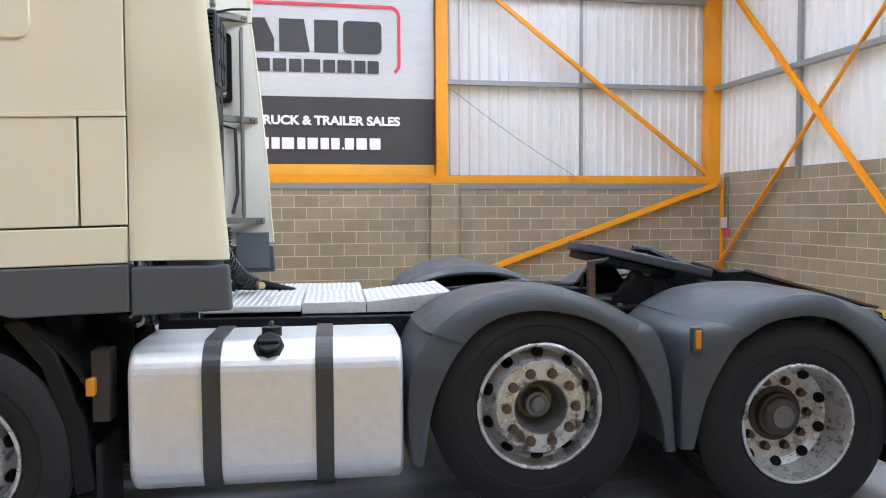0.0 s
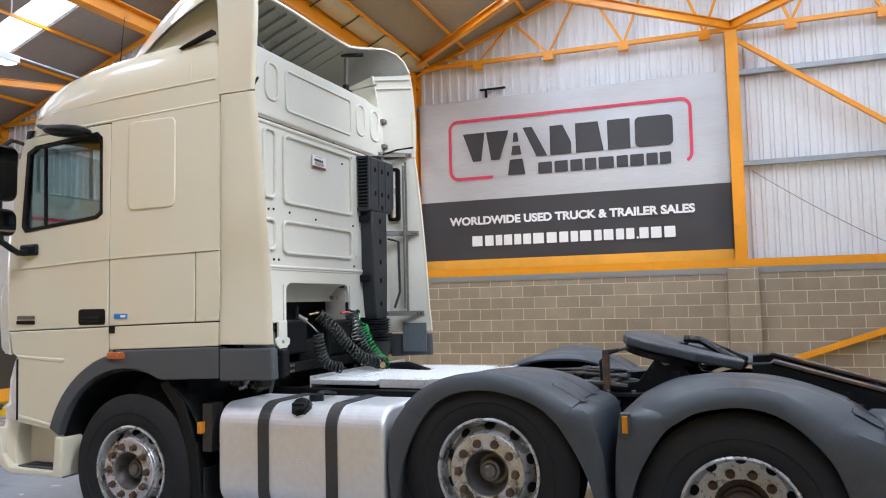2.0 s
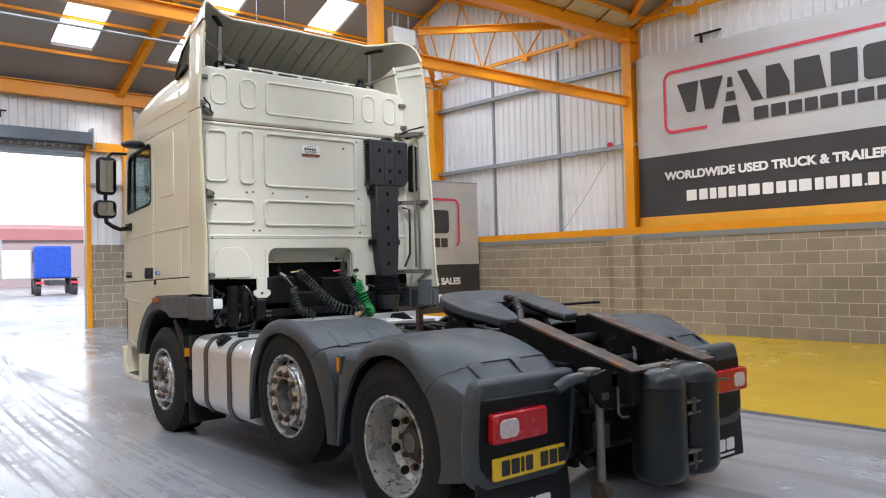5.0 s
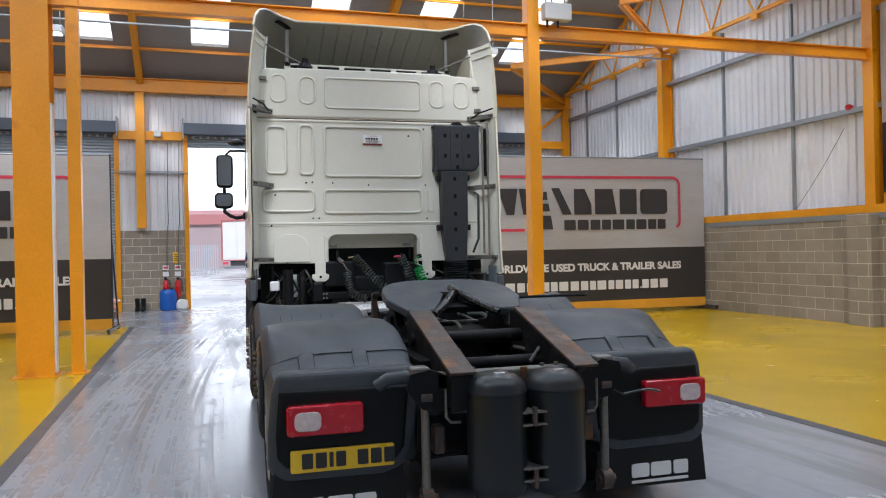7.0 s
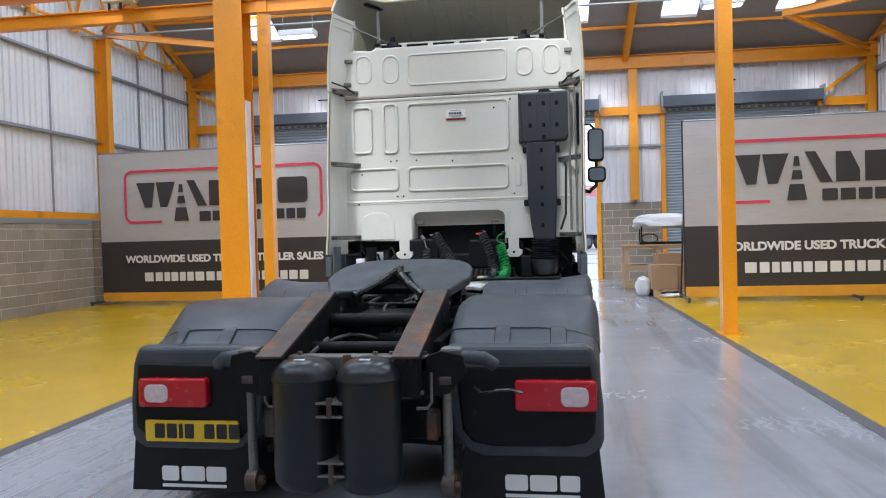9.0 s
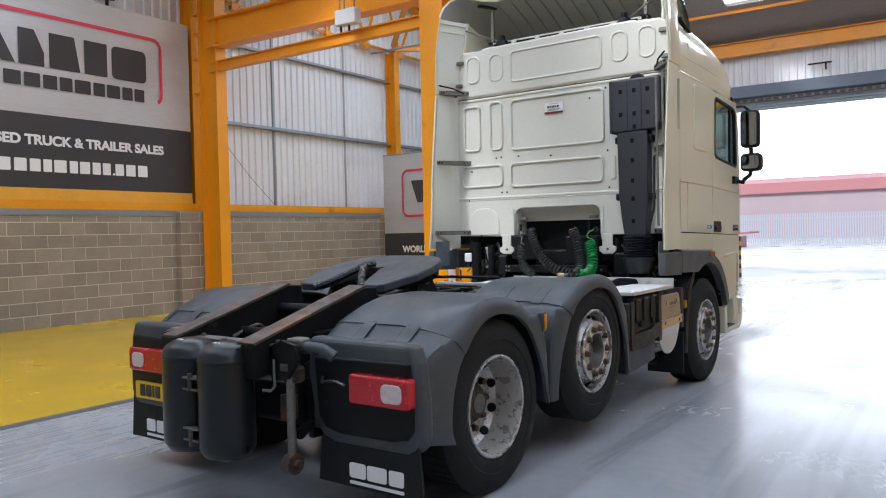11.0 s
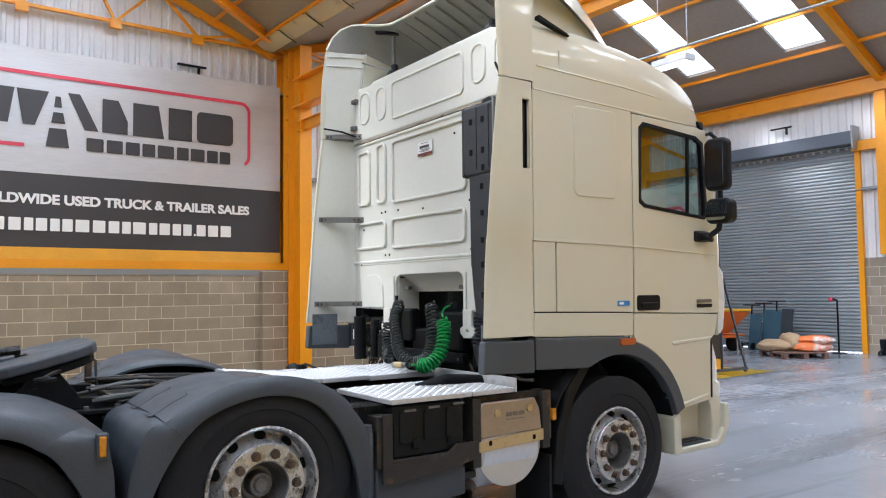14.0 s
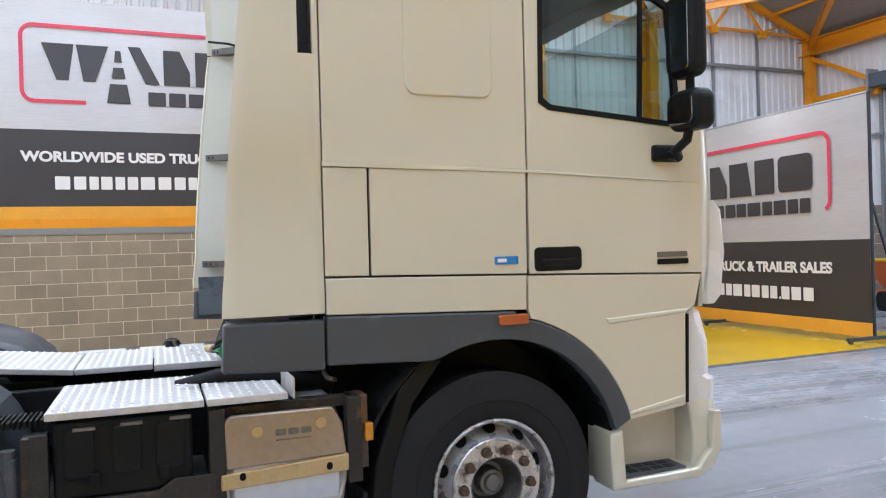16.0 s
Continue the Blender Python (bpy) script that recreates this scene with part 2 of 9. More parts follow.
def roof_z(v):
    if v >= VALLEY:
        return EAVE + PITCH * (min(v - VALLEY, YF - v))
    return EAVE + PITCH * (min(VALLEY - v, v - YB))


# floor
def floor_material():
    m = material("grey_floor_paint", (0.33, 0.345, 0.375), 0.19, vary=0.08, scale=0.7, fine=9, bump=0.02, rough_vary=0.08,
                 dirt=(0.28, 0.293, 0.32), dirt_scale=0.55, dirt_at=0.56)
    N, L = m.node_tree.nodes, m.node_tree.links
    bsdf = N["Principled BSDF"]
    co = N.new("ShaderNodeTexCoord")
    # scuffed tyre tracks, drawn out along the aisle
    mp = N.new("ShaderNodeMapping")
    mp.inputs["Scale"].default_value = (2.2, 0.16, 1)
    mp.inputs["Rotation"].default_value = (0, 0, radians(4))
    L.new(co.outputs["Object"], mp.inputs["Vector"])
    tr = N.new("ShaderNodeTexNoise")
    tr.inputs["Scale"].default_value, tr.inputs["Detail"].default_value, tr.inputs["Distortion"].default_value = 1.0, 6, 0.6
    L.new(mp.outputs[0], tr.inputs["Vector"])
    r = N.new("ShaderNodeMapRange")
    r.inputs[1].default_value, r.inputs[2].default_value = 0.53, 0.60
    L.new(tr.outputs[0], r.inputs[0])
    # pale rubbed scuffs
    sc = N.new("ShaderNodeTexNoise")
    sc.inputs["Scale"].default_value, sc.inputs["Detail"].default_value, sc.inputs["Roughness"].default_value = 2.4, 9, 0.72
    L.new(co.outputs["Object"], sc.inputs["Vector"])
    r2 = N.new("ShaderNodeMapRange")
    r2.inputs[1].default_value, r2.inputs[2].default_value = 0.60, 0.68
    L.new(sc.outputs[0], r2.inputs[0])
    old = bsdf.inputs["Base Color"].links[0].from_socket
    a = N.new("ShaderNodeMix")
    a.data_type = "RGBA"
    half = N.new("ShaderNodeMath")
    half.operation = "MULTIPLY"
    half.inputs[1].default_value = 0.62
    L.new(r.outputs[0], half.inputs[0])
    L.new(half.outputs[0], a.inputs["Factor"])
    L.new(old, a.inputs["A"])
    a.inputs["B"].default_value = (0.20, 0.21, 0.23, 1)
    b = N.new("ShaderNodeMix")
    b.data_type = "RGBA"
    half2 = N.new("ShaderNodeMath")
    half2.operation = "MULTIPLY"
    half2.inputs[1].default_value = 0.25
    L.new(r2.outputs[0], half2.inputs[0])
    L.new(half2.outputs[0], b.inputs["Factor"])
    L.new(a.outputs["Result"], b.inputs["A"])
    b.inputs["B"].default_value = (0.38, 0.40, 0.43, 1)
    L.new(b.outputs["Result"], bsdf.inputs["Base Color"])
    oldr = bsdf.inputs["Roughness"].links[0].from_socket
    ra = N.new("ShaderNodeMath")
    ra.operation = "MULTIPLY_ADD"
    ra.inputs[1].default_value = 0.09
    L.new(r2.outputs[0], ra.inputs[0])
    L.new(oldr, ra.inputs[2])
    # printed tread marks that break up the gloss
    wv = N.new("ShaderNodeTexWave")
    wv.inputs["Scale"].default_value, wv.inputs["Distortion"].default_value, wv.inputs["Detail"].default_value, wv.inputs["Detail Scale"].default_value = 3.2, 14.0, 4.0, 1.3
    L.new(co.outputs["Object"], wv.inputs["Vector"])
    big = N.new("ShaderNodeTexNoise")
    big.inputs["Scale"].default_value, big.inputs["Detail"].default_value = 0.35, 3
    L.new(co.outputs["Object"], big.inputs["Vector"])
    r3 = N.new("ShaderNodeMapRange")
    r3.inputs[1].default_value, r3.inputs[2].default_value, r3.inputs[4].default_value = 0.48, 0.60, 0.07
    L.new(big.outputs[0], r3.inputs[0])
    wm = N.new("ShaderNodeMath")
    wm.operation = "MULTIPLY_ADD"
    L.new(wv.outputs["Fac"], wm.inputs[0])
    L.new(r3.outputs[0], wm.inputs[1])
    L.new(ra.outputs[0], wm.inputs[2])
    # a sweep of tyre streaks that curves in from the doorway
    def calc(op, p, q=0.0, s=None):
        nd = N.new("ShaderNodeMath")
        nd.operation = op
        for i, v in enumerate((p, q) if s is None else (p, q, s)):
            if isinstance(v, float):
                nd.inputs[i].default_value = v
            else:
                L.new(v, nd.inputs[i])
        return nd.outputs[0]

    def ramp(v, lo, hi):
        nd = N.new("ShaderNodeMapRange")
        nd.inputs[1].default_value, nd.inputs[2].default_value = lo, hi
        L.new(v, nd.inputs[0])
        return nd.outputs[0]

    xyz = N.new("ShaderNodeSeparateXYZ")
    L.new(co.outputs["Object"], xyz.inputs[0])
    away = calc("SUBTRACT", xyz.outputs[1], 1.5)
    bend = calc("SUBTRACT", xyz.outputs[0], calc("MULTIPLY", calc("MULTIPLY", away, away), 0.0075))

    def streaks(across, along, lo, hi):
        cb = N.new("ShaderNodeCombineXYZ")
        L.new(calc("MULTIPLY", bend, across), cb.inputs[0])
        L.new(calc("MULTIPLY", xyz.outputs[1], along), cb.inputs[1])
        nz = N.new("ShaderNodeTexNoise")
        nz.inputs["Scale"].default_value, nz.inputs["Detail"].default_value, nz.inputs["Distortion"].default_value = 1.0, 5, 0.3
        L.new(cb.outputs[0], nz.inputs["Vector"])
        return ramp(nz.outputs[0], lo, hi)

    edge = calc("MULTIPLY", streaks(9.0, 0.12, 0.30, 0.55), calc("MULTIPLY", ramp(bend, -2.95, -2.65), ramp(bend, -1.15, -1.6)))
    lines = calc("MAXIMUM", streaks(26.0, 0.25, 0.46, 0.60), calc("MULTIPLY", streaks(7.0, 4.5, 0.50, 0.62), 0.8))
    mark = calc("MULTIPLY", edge, lines)
    # two straight wheel tracks that lead to the doorway
    def straight(at, half):
        return ramp(calc("ABSOLUTE", calc("SUBTRACT", xyz.outputs[0], at)), half, half * 0.55)

    cb = N.new("ShaderNodeCombineXYZ")
    L.new(calc("MULTIPLY", xyz.outputs[0], 24.0), cb.inputs[0])
    L.new(calc("MULTIPLY", xyz.outputs[1], 0.22), cb.inputs[1])
    nz = N.new("ShaderNodeTexNoise")
    nz.inputs["Scale"].default_value, nz.inputs["Detail"].default_value = 1.0, 5
    L.new(cb.outputs[0], nz.inputs["Vector"])
    track = calc("MULTIPLY", calc("MULTIPLY", calc("MAXIMUM", straight(-0.9, 0.30), straight(1.0, 0.34)), ramp(nz.outputs[0], 0.36, 0.58)), ramp(xyz.outputs[1], 4.5, 7.5))
    c = N.new("ShaderNodeMix")
    c.data_type = "RGBA"
    L.new(calc("MULTIPLY", track, 0.62), c.inputs["Factor"])
    L.new(b.outputs["Result"], c.inputs["A"])
    c.inputs["B"].default_value = (0.15, 0.152, 0.158, 1)
    L.new(c.outputs["Result"], bsdf.inputs["Base Color"])
    L.new(calc("MULTIPLY_ADD", track, 0.12, calc("MULTIPLY_ADD", mark, 0.30, wm.outputs[0])), bsdf.inputs["Roughness"])
    return m


FLOOR = floor_material()
bm = bmesh.new()
box(bm, XL - 0.6, XR + 0.7, YB - 0.3, YF + 0.25, -0.3, 0.0)
solid("floor", bm, FLOOR, "grey painted concrete hall floor with scuffs and tyre marks", "floor", kind="structure", m=B)
YEL = [(XL, -2.93, "yellow painted floor beside the aisle, under the left banner"), (3.36, XR, "yellow painted floor along the blockwork wall")]
for x0, x1, lab in YEL:
    bm = bmesh.new()
    box(bm, x0, x1, YB, 14.1, 0.0, 0.004)
    solid("yellow_floor", bm, YELLOW, lab, "floor paint", kind="structure", m=B)
for x0, x1 in ((-2.93, -2.81), (3.24, 3.36)):
    bm = bmesh.new()
    box(bm, x0, x1, YB, 14.1, 0.0, 0.004)
    solid("floor_line", bm, LINE, "dark grey line along the edge of the aisle", "floor line", kind="structure", m=B)


# walls: mortar core below, profiled white sheet above
def sheet(bm, p0, p1, z0, z1f, inward, pitch=0.2, depth=0.035):
    """Trapezoid-profiled cladding between two plan points, from z0 up to z1f(point)."""
    p0, p1, inward = Vector((*p0, 0)), Vector((*p1, 0)), Vector((*inward, 0))
    d = (p1 - p0)
    ln = d.length
    d.normalize()
    s, pts = 0.0, []
    while s < ln:
        for ds, off in ((0, 0), (0.11, 0), (0.13, depth), (0.18, depth)):
            if s + ds <= ln:
                pts.append((s + ds, off))
        s += pitch
    pts.append((ln, 0))
    row = []
    for a, off in pts:
        q = p0 + d * a + inward * off
        zt = z1f(q)
        row.append((bm.verts.new((q.x, q.y, z0)), bm.verts.new((q.x, q.y, zt))))
    for (a, b), (c, e) in zip(row, row[1:]):
        bm.faces.new((a, c, e, b))


def side_wall(name, x, c, sgn, lab):
    """Blockwork with its inner face at x; the sheet above it at c, further out."""
    bm = bmesh.new()
    xs = sorted((x, c + sgn * 0.18))
    box(bm, xs[0], xs[1], YB - 0.2, YF + 0.2, 0, SILL - 0.08)
    w = solid(name, bm, MORTAR, lab, "wall", kind="structure", m=B)
    bm = bmesh.new()
    sheet(bm, (c, YB), (c, YF), SILL - 0.06, lambda q: roof_z(q.y) + 0.02, (-sgn, 0))
    # a plain outer skin gives the cladding its thickness
    for v0, v1 in ((YB, RIDGE_B), (RIDGE_B, VALLEY), (VALLEY, RIDGE_F), (RIDGE_F, YF)):
        xa = c + sgn * 0.03
        prism(bm, [(v0, SILL - 0.06), (v1, SILL - 0.06), (v1, roof_z(v1)), (v0, roof_z(v0))], "x", xa, xa + sgn * 0.1)
    part("cladding", bm, CLAD, w, "white profiled wall cladding")
    bm = bmesh.new()
    box(bm, *sorted((c - sgn * 0.05, x - sgn * 0.02)), YB, YF, SILL - 0.115, SILL - 0.006)
    part("flashing", bm, FLASH, w, "grey metal flashing")
    bm = bmesh.new()
    xb = x + sgn * 0.09
    beam(bm, (xb, YB + 0.05, SILL + 0.07), (xb, YF - 0.05, SILL + 0.07), 0.14, 0.15)
    part("sill_beam", bm, ORANGE, w, "orange painted sill beam")
    for z in (3.98, 5.72):
        bm = bmesh.new()
        beam(bm, (c - sgn * 0.10, YB + 0.05, z), (c - sgn * 0.10, YF - 0.05, z), 0.14, 0.09, "L", 0.02)
        part("rail", bm, GALV, w, "grey galvanised cladding rail")
    return w


wall_right = side_wall("wall_right", XR, CR, 1, "concrete block wall with white profiled cladding above")
wall_left = side_wall("wall_left", XL, CL, -1, "concrete block wall with white cladding above, behind the banner")
for w, x, sgn, vs in ((wall_right, CR, 1, (-2.36, 9.25, 11.42, 16.2, 18.0)), (wall_left, CL, -1, (9.85, 12.33, 16.2, 17.6))):
    for v in vs:
        bm = bmesh.new()
        box(bm, x - 0.06, x + 0.05, v - 0.03, v + 0.03, SILL, EAVE)
        part("mullion", bm, GALV, w, "grey cladding post")


def end_wall(name, y, sgn, holes, lab, SILL=SILL):
    """An end wall with doorways: holes are (from, to, height)."""
    bm = bmesh.new()
    ys = sorted((y, y + sgn * 0.2))
    cuts = [CL - 0.2] + [c for h in holes for c in h[:2]] + [CR + 0.2]
    for a, b in zip(cuts[::2], cuts[1::2]):
        box(bm, a, b, ys[0], ys[1], 0, SILL - 0.08)
    w = solid(name, bm, MORTAR, lab, "wall", kind="structure", m=B)
    bm = bmesh.new()
    for a, b in zip(cuts[::2], cuts[1::2]):
        sheet(bm, (a, y + sgn * 0.05), (b, y + sgn * 0.05), SILL - 0.08, lambda q: EAVE + 0.02, (0, -sgn))
        box(bm, a, b, *sorted((y + sgn * 0.09, y + sgn * 0.19)), SILL - 0.08, EAVE)
    for h in holes:
        sheet(bm, (h[0], y + sgn * 0.05), (h[1], y + sgn * 0.05), h[2], lambda q: EAVE + 0.02, (0, -sgn))
        box(bm, h[0], h[1], *sorted((y + sgn * 0.09, y + sgn * 0.19)), h[2], EAVE)
    part("cladding", bm, CLAD, w, "white profiled wall cladding")
    return w


wall_front = end_wall("wall_front", YF, 1, [(*SH_L, DOOR[2]), DOOR, (*SH_R, DOOR[2])], "front wall with three vehicle doorways, block piers and white cladding", FSILL)
wall_rear = end_wall("wall_rear", YB, -1, [BACK], "rear wall of concrete blocks and white cladding with a doorway", FSILL)
for x0, x1 in ((SH_L[1], DOOR[0]), (DOOR[1], SH_R[0]), (CL, SH_L[0]), (SH_R[1], CR)):
    bm = bmesh.new()
    beam(bm, (x0, YF - 0.06, 3.88), (x1, YF - 0.06, 3.88), 0.1, 0.07, "L", 0.015)
    part("rail", bm, GALV, wall_front, "grey galvanised cladding rail")
for v in (3.95,):
    bm = bmesh.new()
    beam(bm, (BACK[1], YB + 0.08, v), (CR, YB + 0.08, v), 0.14, 0.09, "L", 0.02)
    part("rail", bm, GALV, wall_rear)
for u in (5.42, 7.54):
    bm = bmesh.new()
    box(bm, u - 0.05, u + 0.05, YB - 0.02, YB + 0.04, SILL, EAVE)
    part("mullion", bm, GALV, wall_rear)


# roof: four slopes of sheet with rooflights let in
SKY = [(-7.15, -6.28), (-4.45, -3.48), (-1.55, -0.6), (1.4, 2.38), (4.3, 5.25), (7.25, 8.2)]
SLOPES = [(YF + 0.1, RIDGE_F), (VALLEY, RIDGE_F), (VALLEY, RIDGE_B), (YB - 0.1, RIDGE_B)]
GLOW = glass("rooflight_sheet", (1, 1, 1), 0.3, 0.95)
LAMPS = []
for v0, v1 in SLOPES:
    bm = bmesh.new()
    s0, s1 = v0 + (v1 - v0) * 0.265, v0 + (v1 - v0) * 0.84

    def strip(x0, x1, a, b):
        za, zb = roof_z(min(max(a, YB), YF)), roof_z(b)
        v = [bm.verts.new(p) for p in ((x0, a, za), (x1, a, za), (x1, b, zb), (x0, b, zb), (x0, a, za + 0.08), (x1, a, za + 0.08), (x1, b, zb + 0.08), (x0, b, zb + 0.08))]
        for f in ((0, 1, 2, 3), (7, 6, 5, 4), (0, 4, 5, 1), (1, 5, 6, 2), (2, 6, 7, 3), (3, 7, 4, 0)):
            bm.faces.new([v[i] for i in f])
    strip(CL - 0.2, CR + 0.2, v0, s0)
    strip(CL - 0.2, CR + 0.2, s1, v1)
    edges = [CL - 0.2] + [e for s in SKY for e in s] + [CR + 0.2]
    for x0, x1 in zip(edges[::2], edges[1::2]):
        strip(x0, x1, s0, s1)
    solid("ceiling", bm, ROOF, "grey roof sheeting seen from below with rooflights", "roof", kind="structure", m=B)
    for x0, x1 in SKY:
        bm = bmesh.new()
        strip(x0 + 0.004, x1 - 0.004, s0 + 0.01 * (1 if v1 > v0 else -1), s1)
        g = solid("rooflight", bm, GLOW, "translucent white rooflight panel in the roof", "rooflight", "rooflights", "structure", m=B)
        g.visible_shadow = False
        LAMPS.append((x0, x1, s0, s1))
for x0, x1, s0, s1 in LAMPS:
    lt = bpy.data.lights.new("rooflight_daylight", "AREA")
    lt.shape = "RECTANGLE"
    a, b = Vector((0, s0, roof_z(s0))), Vector((0, s1, roof_z(s1)))
    lt.size, lt.size_y = (x1 - x0) * 0.94, (b - a).length * 0.97
    lt.energy, lt.color = ROOF_WATTS * (0.4 if s0 > RIDGE_F else 1.08 if s0 > VALLEY else 0.88), (0.84, 0.93, 1.0)
    ob = new("rooflight_daylight", lt)
    mid = (a + b) / 2
    n = (b - a).normalized().cross(Vector((1, 0, 0)))
    n = n if n.z < 0 else -n
    eye = Vector(((x0 + x1) / 2, mid.y, mid.z)) + n * 0.03
    yv, zv = (b - a).normalized(), -n
    xv = yv.cross(zv)
    ob.matrix_world = B @ Matrix.Translation(eye) @ Matrix((xv, yv, zv)).transposed().to_4x4()


# orange steel frame
def member(name, lab, cat, p, q, w, h, sec="box", t=0.014, up=(0, 0, 1)):
    bm = bmesh.new()
    beam(bm, p, q, w, h, sec, t, up)
    return solid(name, bm, ORANGE, lab, cat, kind="structure", m=B)


def column(x, y, w, h, top, lab, base=0.0, plate=0.06, sec="I", up=(0, 1, 0)):
    bm = bmesh.new()
    beam(bm, (x, y, base), (x, y, top), w, h, sec, 0.016, up)
    if plate:
        box(bm, x - w / 2 - plate, x + w / 2 + plate, y - h / 2 - plate, y + h / 2 + plate, base, base + 0.02)
    return solid("column", bm, ORANGE, lab, "column", "steel columns", "structure", m=B)


COLS = (0.55, 7.05, 13.5)      # columns along the side walls
for v in COLS:
    column(CR - 0.22, v, 0.22, 0.32, EAVE, "orange painted steel column standing on a block pier", SILL, 0.02, up=(1, 0, 0))
column(CR - 0.18, YB + 0.12, 0.26, 0.26, EAVE, "orange painted steel column in the rear corner", SILL, 0.02, "box")
column(XR - 0.04, YB + 0.06, 0.06, 0.06, SILL, "slim orange post in the rear corner", 0, 0, "box")
column(-9.08, 7.45, 0.26, 0.52, EAVE, "orange painted steel column standing clear of the wall", up=(1, 0, 0))
bm = bmesh.new()
beam(bm, (CL + 0.20, 7.42, SILL), (CL + 0.20, 7.42, EAVE), 0.22, 0.34, "I", 0.014, (1, 0, 0))
for z in (4.4, 5.1, 5.6, 6.0):
    box(bm, CL + 0.3, -9.32, 7.36, 7.48, z, z + 0.03)
solid("wall_column", bm, ORANGE, "orange painted wall column tied to a free column", "column", kind="structure", m=B)
for v in (0.55, 14.2):
    column(CL + 0.22, v, 0.22, 0.32, EAVE, "orange painted steel column on the side wall", SILL, 0, up=(1, 0, 0))
thick = column(-3.50, 7.32, 0.43, 0.36, 6.2, "thick orange painted steel column beside the aisle", up=(0, 1, 0))
bm = bmesh.new()
box(bm, -3.285, -3.265, 7.16, 7.34, 0.05, 3.5)
part("guard_strip", bm, WHITEP, thick, "white strip along the column edge")
column(-3.03, 7.36, 0.155, 0.17, 6.2, "slim orange painted steel post beside the aisle", sec="box")
column(3.485, 7.22, 0.19, 0.2, 6.2, "slim orange painted steel post beside the aisle", sec="box")
member("valley_girder", "deep orange steel girder under the roof valley", "girder", (-9.08, 7.42, 5.55), (-3.6, 7.34, 5.50), 0.3, 0.58, "I", 0.025)
member("valley_girder", "orange steel girder under the roof valley", "girder", (-3.5, 7.32, 6.36), (CR, 7.08, 6.36), 0.26, 0.36, "I", 0.025)
member("tie_beam", "slim orange steel beam across the hall", "beam", (-9.08, 7.42, 4.89), (CR - 0.2, 7.08, 4.89), 0.14, 0.20, "I", 0.016)
for s, vf in ((1, YF - 0.2), (1, YB + 0.25)):
    member("eaves_beam", "orange steel beam along the top of the end wall", "beam", (CL, vf, 6.27), (CR, vf, 6.27), 0.24, 0.38, "I", 0.02)
for u in (-2.93, 3.50):
    for va, vb in ((YF - 0.2, RIDGE_F), (VALLEY, RIDGE_F), (VALLEY, RIDGE_B), (YB + 0.2, RIDGE_B)):
        member("rafter", "orange steel rafter under the roof slope", "rafter", (u, va, roof_z(va) - 0.16), (u, vb, roof_z(vb) - 0.16), 0.16, 0.26, "I", 0.016)
for u in (-2.95, 3.70):
    column(u, YF - 0.16, 0.24, 0.2, 6.1, "orange steel post on the front wall", FSILL, 0.0, "box")
for va, vb in ((YF - 0.2, RIDGE_F), (VALLEY, RIDGE_F), (VALLEY, RIDGE_B), (YB + 0.2, RIDGE_B)):
    for k in (0.2, 0.42, 0.64, 0.86):
        v = va + (vb - va) * k
        member("purlin", "slim orange purlin under the roof sheets", "purlin", (CL, v, roof_z(v) - 0.05), (CR, v, roof_z(v) - 0.05), 0.07, 0.09, "L", 0.012)
# padded gutter lining along the valley, held by straps
PAD = material("pale_gutter_lining", (0.56, 0.535, 0.48), 0.7, vary=0.10, scale=2, fine=30, dirt=(0.36, 0.33, 0.28), dirt_scale=2.5, dirt_at=0.6)
member("purlin", "slim orange purlin beside the roof valley", "purlin", (CL, 6.66, roof_z(6.66) - 0.06), (CR, 6.66, roof_z(6.66) - 0.06), 0.06, 0.08, "L", 0.012)
lining = thing("gutter_lining", "pale padded lining along the roof valley with dark straps", "roof lining", kind="structure", m=B)
for k in range(18):
    u0, u1 = 7.97 + 1.10 * (1 - k), 7.97 + 1.10 * (2 - k)
    u0, u1 = max(u0, CL + 0.02), min(u1, CR - 0.02)
    rows = []
    for q in range(6):
        v = 7.06 - 0.36 * q / 5
        z = roof_z(v) - 0.035 - 0.035 * math.sin(math.pi * q / 5)
        rows.append([(u0 + 0.006, v, z + 0.03), (u0 + 0.05, v, z), ((u0 + u1) / 2, v, z - 0.006), (u1 - 0.05, v, z), (u1 - 0.006, v, z + 0.03)])
    bm = bmesh.new()
    vs = [[bm.verts.new(p) for p in r] for r in rows]
    for a, b in zip(vs, vs[1:]):
        for i in range(4):
            bm.faces.new((a[i], a[i + 1], b[i + 1], b[i]))
    part("pad", bm, PAD, lining, smooth=True)
    bm = bmesh.new()
    tube(bm, [(u1, 7.10, roof_z(7.10) - 0.08), (u1, 6.90, roof_z(6.90) - 0.075), (u1, 6.72, roof_z(6.72) - 0.05), (u1 + 0.02, 6.68, roof_z(6.68) - 0.10)], 0.012, 6)
    part("strap", bm, DARKTUBE, lining, "dark strap")
